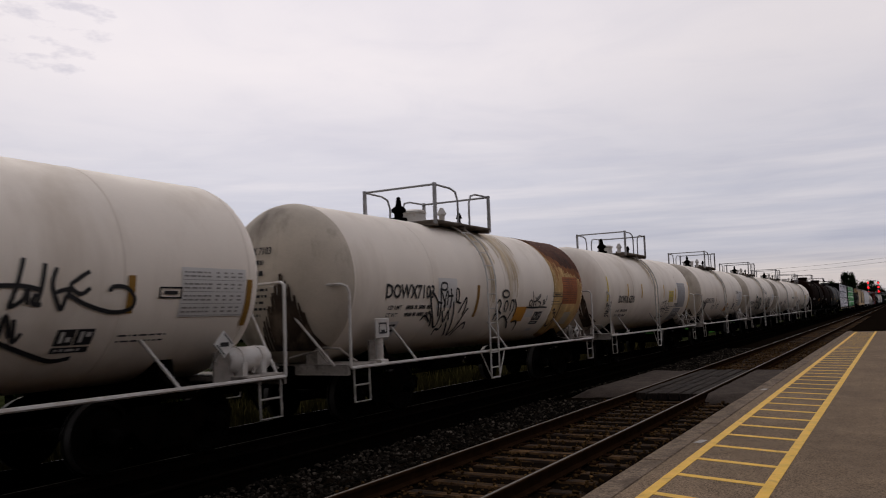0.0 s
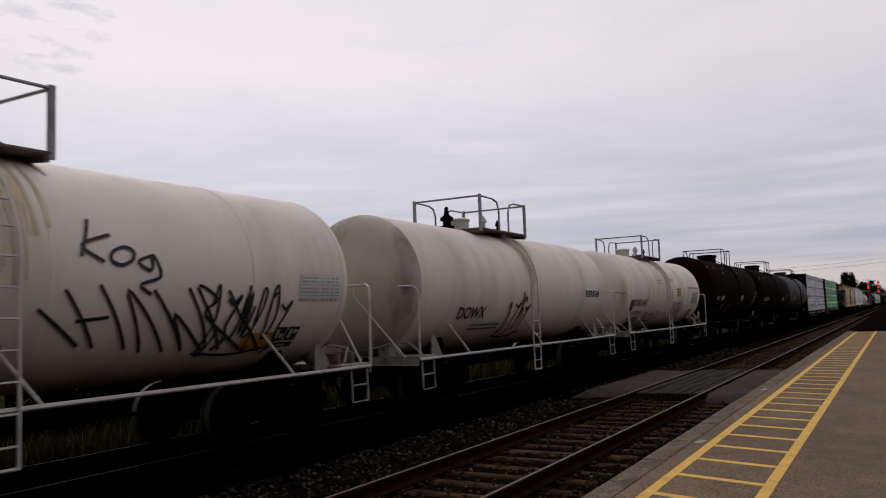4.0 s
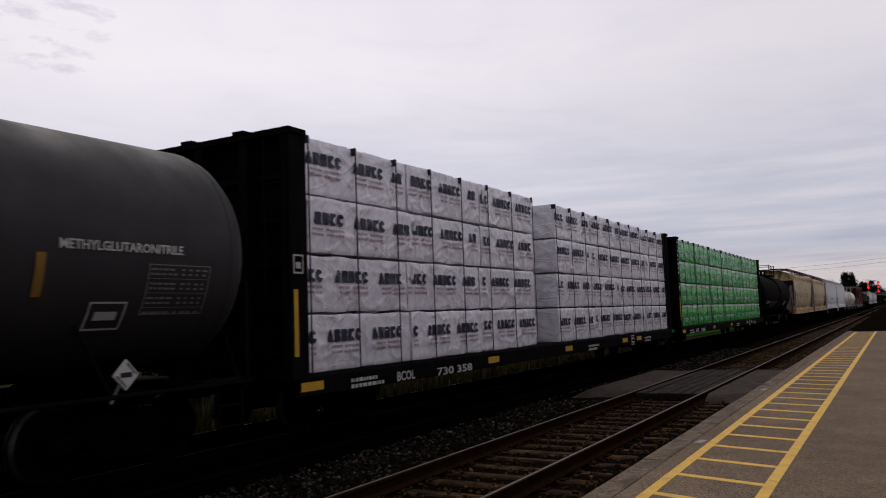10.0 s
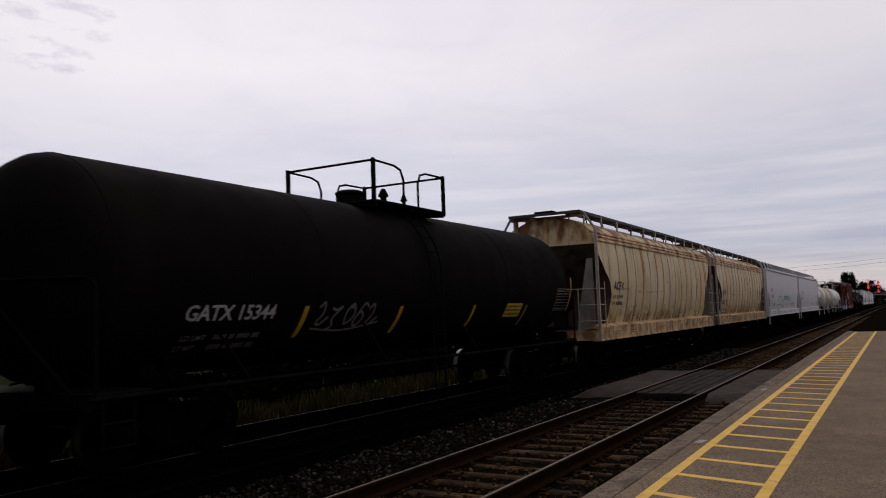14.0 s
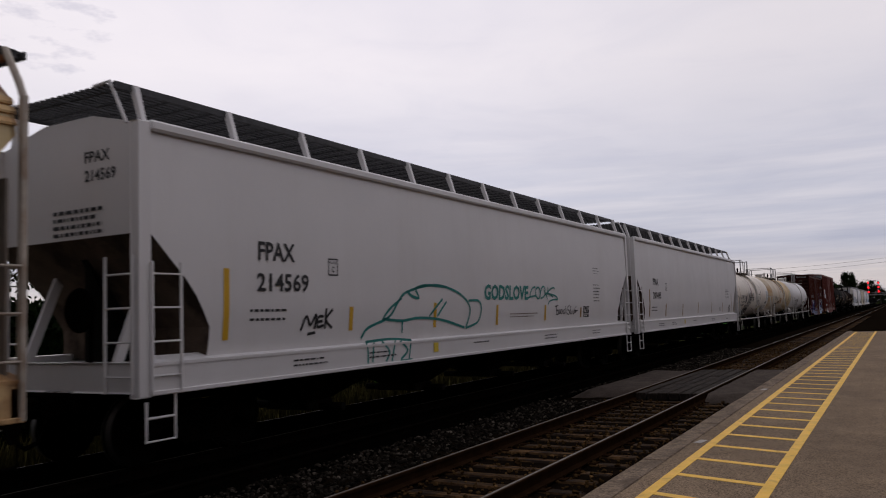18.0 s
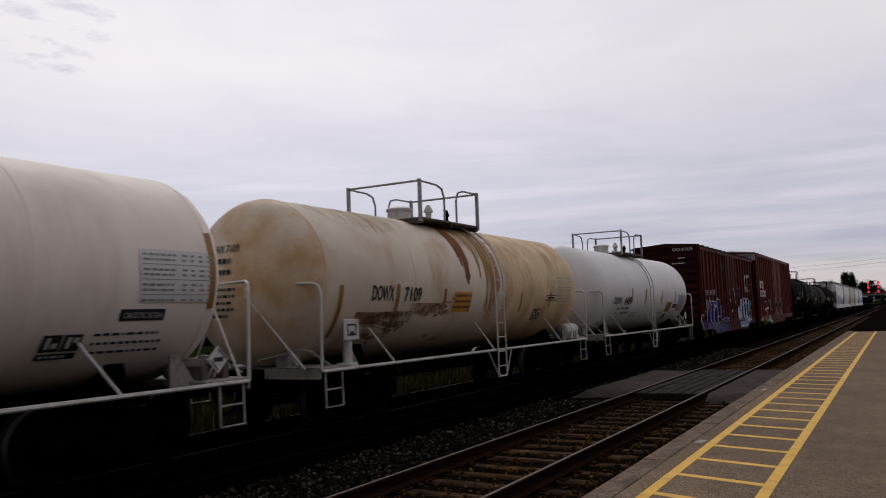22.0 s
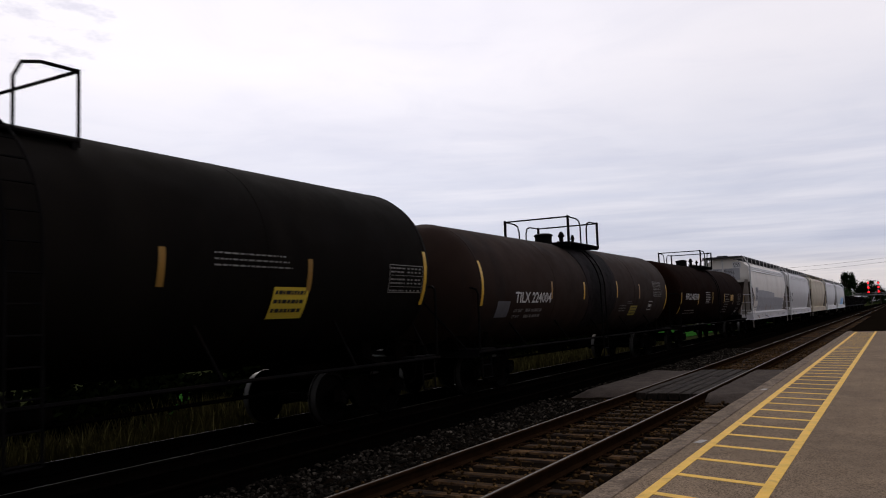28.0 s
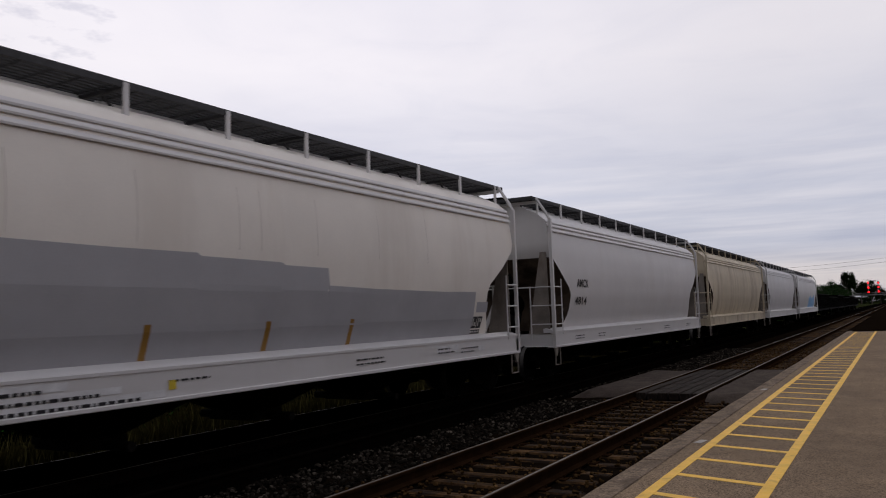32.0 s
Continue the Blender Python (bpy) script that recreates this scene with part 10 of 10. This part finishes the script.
# faint seams and patched print on the cream hopper
c, s = CARS[26]
p = Paint(s, 0.012)
for u in (-3.62, -1.95, -0.2, 0.25, 1.55, 3.3, 5.0):
    p.stroke([(u, 3.75), (u + 0.012, 3.2), (u - 0.01, 2.85)], 0.009)
p.obj("seam", FAINT_SEAM, c)
sill = lambda u, z, l: (1.604 + l, u, z)
for u0, u1, z0, z1 in ((-3.9, -2.9, 1.15, 1.24), (-3.9, -2.2, 1.05, 1.13), (-3.9, -1.55, 0.945, 1.03), (5.2, 6.1, 1.06, 1.22), (7.0, 7.3, 1.04, 1.16)):
    Paint(sill, 0.003).rect(u0, u1, z0, z1).obj("paint_patch", PATCH_PALE, c, "pale patch behind the small print")
Paint(sill, 0.005).lines(-3.85, 1.18, 0.9, 1, 0.1, 0.04).lines(-3.85, 1.075, 1.6, 1, 0.1, 0.04).lines(-3.85, 0.975, 2.2, 1, 0.1, 0.04).lines(5.25, 1.17, 0.75, 2, 0.07, 0.03).obj("small_print", INK, c)
# pale chips in the paint and grime on the brown-black tanks
CHIP = mat("bare_grey_chip", (0.22, 0.20, 0.19), 0.7)
for i, seed in ((8, 3), (9, 4)):
    c, s = CARS[i]
    rr = random.Random(seed)
    for k in range(9):
        u, z = -6.5 + k * 1.6 + rr.uniform(-0.3, 0.3), 3.62 + rr.uniform(-0.06, 0.35)
        Paint(s, 0.006).fill([(u - 0.09, z), (u + 0.08, z - 0.03), (u + 0.10, z + 0.06), (u - 0.06, z + 0.08)], 0.05).obj("paint_chip", CHIP, c)
# ---- plants, trees and distant things ----
LEAF = mat("green_leaves", (0.025, 0.07, 0.012), 0.8, var=0.3, scale=1.5, bump=0, island=0.6, spec=0.05)
DARK_LEAF = mat("dark_green_leaves", (0.008, 0.012, 0.0035), 1.0, var=0.3, scale=1.5, bump=0, island=0.7, spec=0.0)
FAR_LEAF = mat("deep_green_leaves", (0.016, 0.034, 0.009), 0.9, var=0.3, scale=1.5, bump=0, island=0.7, spec=0.02)
WEED = mat("yellow_green_weeds", (0.23, 0.20, 0.07), 0.95, var=0.3, scale=1.0, bump=0, island=0.8, spec=0.0)
BARK = mat("grey_brown_bark", (0.06, 0.045, 0.035), 0.9, var=0.3, scale=4, bump=0.6)
LAWN = mat("mown_lawn", (0.018, 0.078, 0.012), 1.0, var=0.3, scale=0.7, grain=30, bump=0.6, spec=0.0)
SHED_GREEN = mat("green_shed_boards", (0.025, 0.12, 0.045), 0.6, var=0.2, scale=1.5)
SHED_WHITE = mat("white_shed_paint", (0.12, 0.12, 0.12), 0.6, var=0.1)
SIGNAL_RED = mat("red_signal_lamp", (0.5, 0.01, 0.01), 0.4, emit=(1.0, 0.012, 0.018, 2.6))
GALV_STEEL = mat("grey_gantry_steel", (0.22, 0.22, 0.21), 0.6, var=0.15)
POLE_WOOD = mat("utility_pole_wood", (0.10, 0.075, 0.055), 0.9, var=0.25)

rng = random.Random(21)
g = Geo()
for _ in range(21000):
    x = -13.6 + 2.6 * rng.random()
    y = 2.5 + 42 * rng.random() ** 1.4
    tall = 0.5 + 0.5 * noise.noise(Vector((x * 0.6, y * 0.5, 0)))
    h = rng.uniform(0.22, 0.62) * (0.5 + tall) * (1.25 if x < -12 else 0.8)
    w, a = rng.uniform(0.006, 0.016) * (1 + y / 40), rng.uniform(0, 6.28)
    dx, dy = math.cos(a) * w, math.sin(a) * w
    bx, by = rng.uniform(-0.18, 0.18) * h * 2, rng.uniform(-0.18, 0.18) * h * 2
    z = ground_z(x) - 0.02
    g.add([(x - dx, y - dy, z), (x + dx, y + dy, z), (x + dx * 0.7 + bx * 0.4, y + dy * 0.7 + by * 0.4, z + h * 0.6), (x - dx * 0.7 + bx * 0.4, y - dy * 0.7 + by * 0.4, z + h * 0.6), (x + bx, y + by, z + h)], [(0, 1, 2, 3), (3, 2, 4)])
tagged(part("weeds", g, WEED, None, smooth=0, recalc=False), "tall yellow-green weeds beside the far track", "weeds", kind="stuff")


def foliage(n, centre, size, leaf, seed, clumps):
    """Leaves in uneven clumps round a centre."""
    r = random.Random(seed)
    gg = Geo()
    hubs = []
    for _ in range(clumps):
        while True:
            p = Vector((r.uniform(-1, 1), r.uniform(-1, 1), r.uniform(-1, 1)))
            if p.length < 1:
                break
        hubs.append((Vector((p.x * size[0], p.y * size[1], p.z * size[2])), r.uniform(0.25, 0.5)))
    for _ in range(n):
        h, k = r.choice(hubs)
        d = Vector((r.gauss(0, 1), r.gauss(0, 1), r.gauss(0, 1))) * k * 0.5
        o = Vector(centre) + h + Vector((d.x * size[0], d.y * size[1], d.z * size[2])) * 0.9
        a = Vector((r.uniform(-1, 1), r.uniform(-1, 1), r.uniform(-1, 1))).normalized()
        b = a.orthogonal().normalized()
        s = leaf * r.uniform(0.6, 1.4)
        gg.add([o - a * s, o - b * s * 0.5, o + a * s, o + b * s * 0.5], [(0, 1, 2, 3)])
    return gg


def bush(x, y, w, h, seed, material, label):
    b = thing("bush", label, "bush", "bushes behind the tracks", at=(x, y, ground_z(x)))
    st = Geo()
    r = random.Random(seed)
    for _ in range(6):
        a, q = r.uniform(0, 6.28), r.uniform(0.2, 0.6)
        st.tube([(0.1 * math.cos(a), 0.1 * math.sin(a), -0.05), (q * w * 0.5 * math.cos(a), q * w * 0.5 * math.sin(a), h * 0.6)], 0.025, 5)
    part("stems", st, BARK, b)
    part("leaves", foliage(2400, (0, 0, h * 0.45), (w * 0.5, w * 0.62, h * 0.5), 0.13, seed, 26), material, b, smooth=0, recalc=False)


def tree(x, y, h, w, seed, material, label):
    t = thing("tree", label, "tree", "distant trees", at=(x, y, ground_z(x)))
    r = random.Random(seed)
    st = Geo()
    for i in range(8):
        z0, z1 = h * 0.5 * i / 8, h * 0.5 * (i + 1) / 8
        ra, rb = h * 0.022 * (1 - i / 11), h * 0.022 * (1 - (i + 1) / 11)
        v = [(rr * math.cos(k * 1.047), rr * math.sin(k * 1.047), z) for z, rr in ((z0, ra), (z1, rb)) for k in range(6)]
        st.add(v, [(k, (k + 1) % 6, (k + 1) % 6 + 6, k + 6) for k in range(6)])
    for _ in range(8):
        a, z = r.uniform(0, 6.28), h * r.uniform(0.28, 0.5)
        st.tube([(0, 0, z), (w * 0.25 * math.cos(a), w * 0.25 * math.sin(a), z + h * 0.14), (w * 0.42 * math.cos(a), w * 0.42 * math.sin(a), z + h * 0.3)], h * 0.007, 5)
    part("trunk", st, BARK, t)
    part("crown", foliage(3000, (0, 0, h * 0.60), (w * 0.42, w * 0.42, h * 0.34), h * 0.024, seed, 26), material, t, smooth=0, recalc=False)


lawn = tagged(part("lawn", Geo().add([(x, y, -0.17 - (0.31 if x > -15 else 0)) for x in (-14.6, -66) for y in (-60, 160)], [(0, 1, 3, 2)]), LAWN, None, smooth=0), "bright green mown lawn behind the railway", "lawn", kind="structure")
for k in range(24):
    y = -16 + k * 2.9 + rng.uniform(-0.8, 0.8)
    bush(-15.6 + rng.uniform(-0.6, 0.6), y, rng.uniform(2.6, 3.8), rng.uniform(1.2, 1.55), 300 + k, DARK_LEAF, "dense dark green bush beside the railway")
for k in range(21):
    tree(-46 - 5 * (k % 2) + rng.uniform(-2, 2), -6 + k * 6.8 + rng.uniform(-2, 2), rng.uniform(7, 9.5), rng.uniform(9, 12), 700 + k, FAR_LEAF, "dark leafy tree behind the lawn")
for k in range(26):
    y = -14 + k * 6.2 + rng.uniform(-1.5, 1.5)
    x = -59 + rng.uniform(-2, 2)
    hd = thing("hedge", "dense dark green hedge behind the lawn", "hedge", "hedges behind the lawn", at=(x, y, ground_z(x)))
    st = Geo()
    for _ in range(5):
        a = rng.uniform(0, 6.28)
        st.tube([(0.2 * math.cos(a), 0.2 * math.sin(a), -0.05), (1.6 * math.cos(a), 1.6 * math.sin(a), 2.4)], 0.05, 5)
    part("stems", st, BARK, hd)
    part("leaves", foliage(2600, (0, 0, 2.0), (2.6, 4.2, 2.1), 0.34, 900 + k, 30), FAR_LEAF, hd, smooth=0, recalc=False)
shed = thing("shed", "green boarded shed with a white door", "shed", at=(-22.5, 6.0, ground_z(-22.5)))
for k in range(16):
    part("board", Geo().box(1.44, 1.5, -3.2 + k * 0.4, -2.815 + k * 0.4, 0, 3.0, 0.01), SHED_GREEN, shed)
part("wall", Geo().box(-1.5, 1.44, -3.2, 3.2, 0, 3.0), SHED_GREEN, shed)
part("roof", Geo().prism([(-1.8, 2.9), (0, 3.8), (1.8, 2.9), (1.8, 3.0), (0, 3.92), (-1.8, 3.0)], "y", -3.5, 3.5), SHED_WHITE, shed)
part("door", Geo().box(1.5, 1.54, -0.6, 0.4, 0, 2.05, 0.01), SHED_WHITE, shed)

for x, y, h, w, k in ((-30.5, 640, 25, 11, 1), (-22.5, 645, 20, 11, 2), (-16.0, 650, 17.5, 11, 3), (-32.0, 640, 15, 14, 4), (-25.5, 330, 9.5, 9, 5), (-22.5, 350, 10.5, 9, 6), (-28.5, 320, 9.0, 9, 7), (-24.0, 400, 9.5, 10, 8), (-33, 310, 8.5, 9, 9), (-22, 420, 9, 9, 10), (-40, 330, 9, 10, 11), (-50, 340, 8, 10, 12), (-76, 640, 12, 14, 13), (-68, 655, 13, 13, 14), (-60, 640, 12, 13, 15), (-53, 650, 13, 12, 16), (-47, 640, 12, 12, 17), (-41, 655, 14, 12, 18), (-36, 650, 15, 11, 19), (-10.5, 655, 14, 10, 20)):
    tree(x, y, h, w, 500 + k, FAR_LEAF if k < 5 or k > 12 else LEAF, "dark leafy tree far along the line" if k < 5 or k > 12 else "green leafy tree beside the line")

# low wooded strip far beyond the end of the line
rng = random.Random(77)
g = Geo()
for _ in range(9000):
    x, y = rng.uniform(-95, 6), rng.uniform(664, 690)
    top = 5.5 + 2.6 * noise.noise(Vector((x * 0.11, 3, 0))) + 1.6 * noise.noise(Vector((x * 0.5, 9, 0)))
    o = Vector((x, y, -0.2 + top * rng.random() ** 0.7))
    a = Vector((rng.uniform(-1, 1), rng.uniform(-1, 1), rng.uniform(-1, 1))).normalized()
    b = a.orthogonal().normalized()
    s = rng.uniform(0.35, 0.8)
    g.add([o - a * s, o - b * s * 0.6, o + a * s, o + b * s * 0.6], [(0, 1, 2, 3)])
tagged(part("far_woods", g, FAR_LEAF, None, smooth=0, recalc=False), "dark green woods far beyond the station", "woods", kind="stuff")

# signal gantry over the tracks
gantry = thing("signal_gantry", "grey steel signal gantry over both tracks", "signal gantry", at=(0, 480, 0))
part("beam", Geo().box(-26, 4, -0.6, 0.6, 4.7, 5.2).box(-26, 4, -0.6, 0.6, 5.9, 6.1), GALV_STEEL, gantry)
for x in (-26, 4):
    part("leg", Geo().box(x - 0.35, x + 0.35, -0.5, 0.5, -0.3, 6.0, 0.02), GALV_STEEL, gantry)
for k in range(15):
    part("lattice", Geo().tube([(-26 + k * 2, -0.6, 5.15), (-25 + k * 2, -0.6, 5.95), (-24 + k * 2, -0.6, 5.15)], 0.09, 4), GALV_STEEL, gantry)
for x in (-13.0, -8.3):
    sg = part("signal_mast", Geo().lathe([(0, 0.12), (7.2, 0.10)], (0, 0, 0), "z", 10), GALV_STEEL, gantry, "signal mast showing three red lamps", at=(x, -0.7, 6.0))
    for z in (0.5, 2.8, 5.2):
        hd = part("signal_head", Geo().lathe([(-0.25, 0.62), (-0.1, 0.66), (0.1, 0.66), (0.12, 0.3)], (0, -0.2, z), "y", 20), BEAM_BLACK, sg)
        part("lamp", Geo().lathe([(-0.05, 0.01), (-0.03, 0.40), (0, 0.44)], (0, -0.48, z), "y", 18), SIGNAL_RED, sg, "glowing red lamp")
# power line across the tracks
line = thing("power_line", "two wires on wooden poles across the tracks", "power line", at=(0, 250, 0))
for x, z in ((-52, 11.0), (34, 16.5)):
    part("pole", Geo().lathe([(-0.4, 0.18), (z, 0.13)], (x, 0, 0), "z", 10), POLE_WOOD, line)
    part("crossarm", Geo().box(x - 0.06, x + 0.06, -1.2, 1.2, z - 0.5, z - 0.35), POLE_WOOD, line)
for dy, dz in ((-1.0, 0.0), (1.0, 1.2)):
    part("wire", Geo().tube([(-52 + 86 * k / 12, dy, 10.6 + dz + 5.5 * k / 12 - 1.6 * math.sin(math.pi * k / 12)) for k in range(13)], 0.035, 4), BEAM_BLACK, line)


# ---- what moves ----
def motions():
    """The train rolls towards -y at one speed; its wheels turn with it."""
    for car, s0 in TRAIN:
        walk(car, [(t, pose(TRAIN_X, s0 - SPEED * t, 0)) for t in (0, 8, 16, 24, SECONDS)])
    lead = WHEELS[0]
    frames = int(SECONDS * FPS)
    walk(lead, [(k / FPS, pose(0, 0, 0, math.degrees(SPEED * k / FPS / 0.457) % 360, 0, 0)) for k in range(frames + 1)])
    turning = lead.animation_data
    for w in WHEELS[1:]:
        w.rotation_mode = "QUATERNION"
        keys = w.animation_data_create()
        keys.action = turning.action
        keys.action_slot = turning.action_slot


motions()
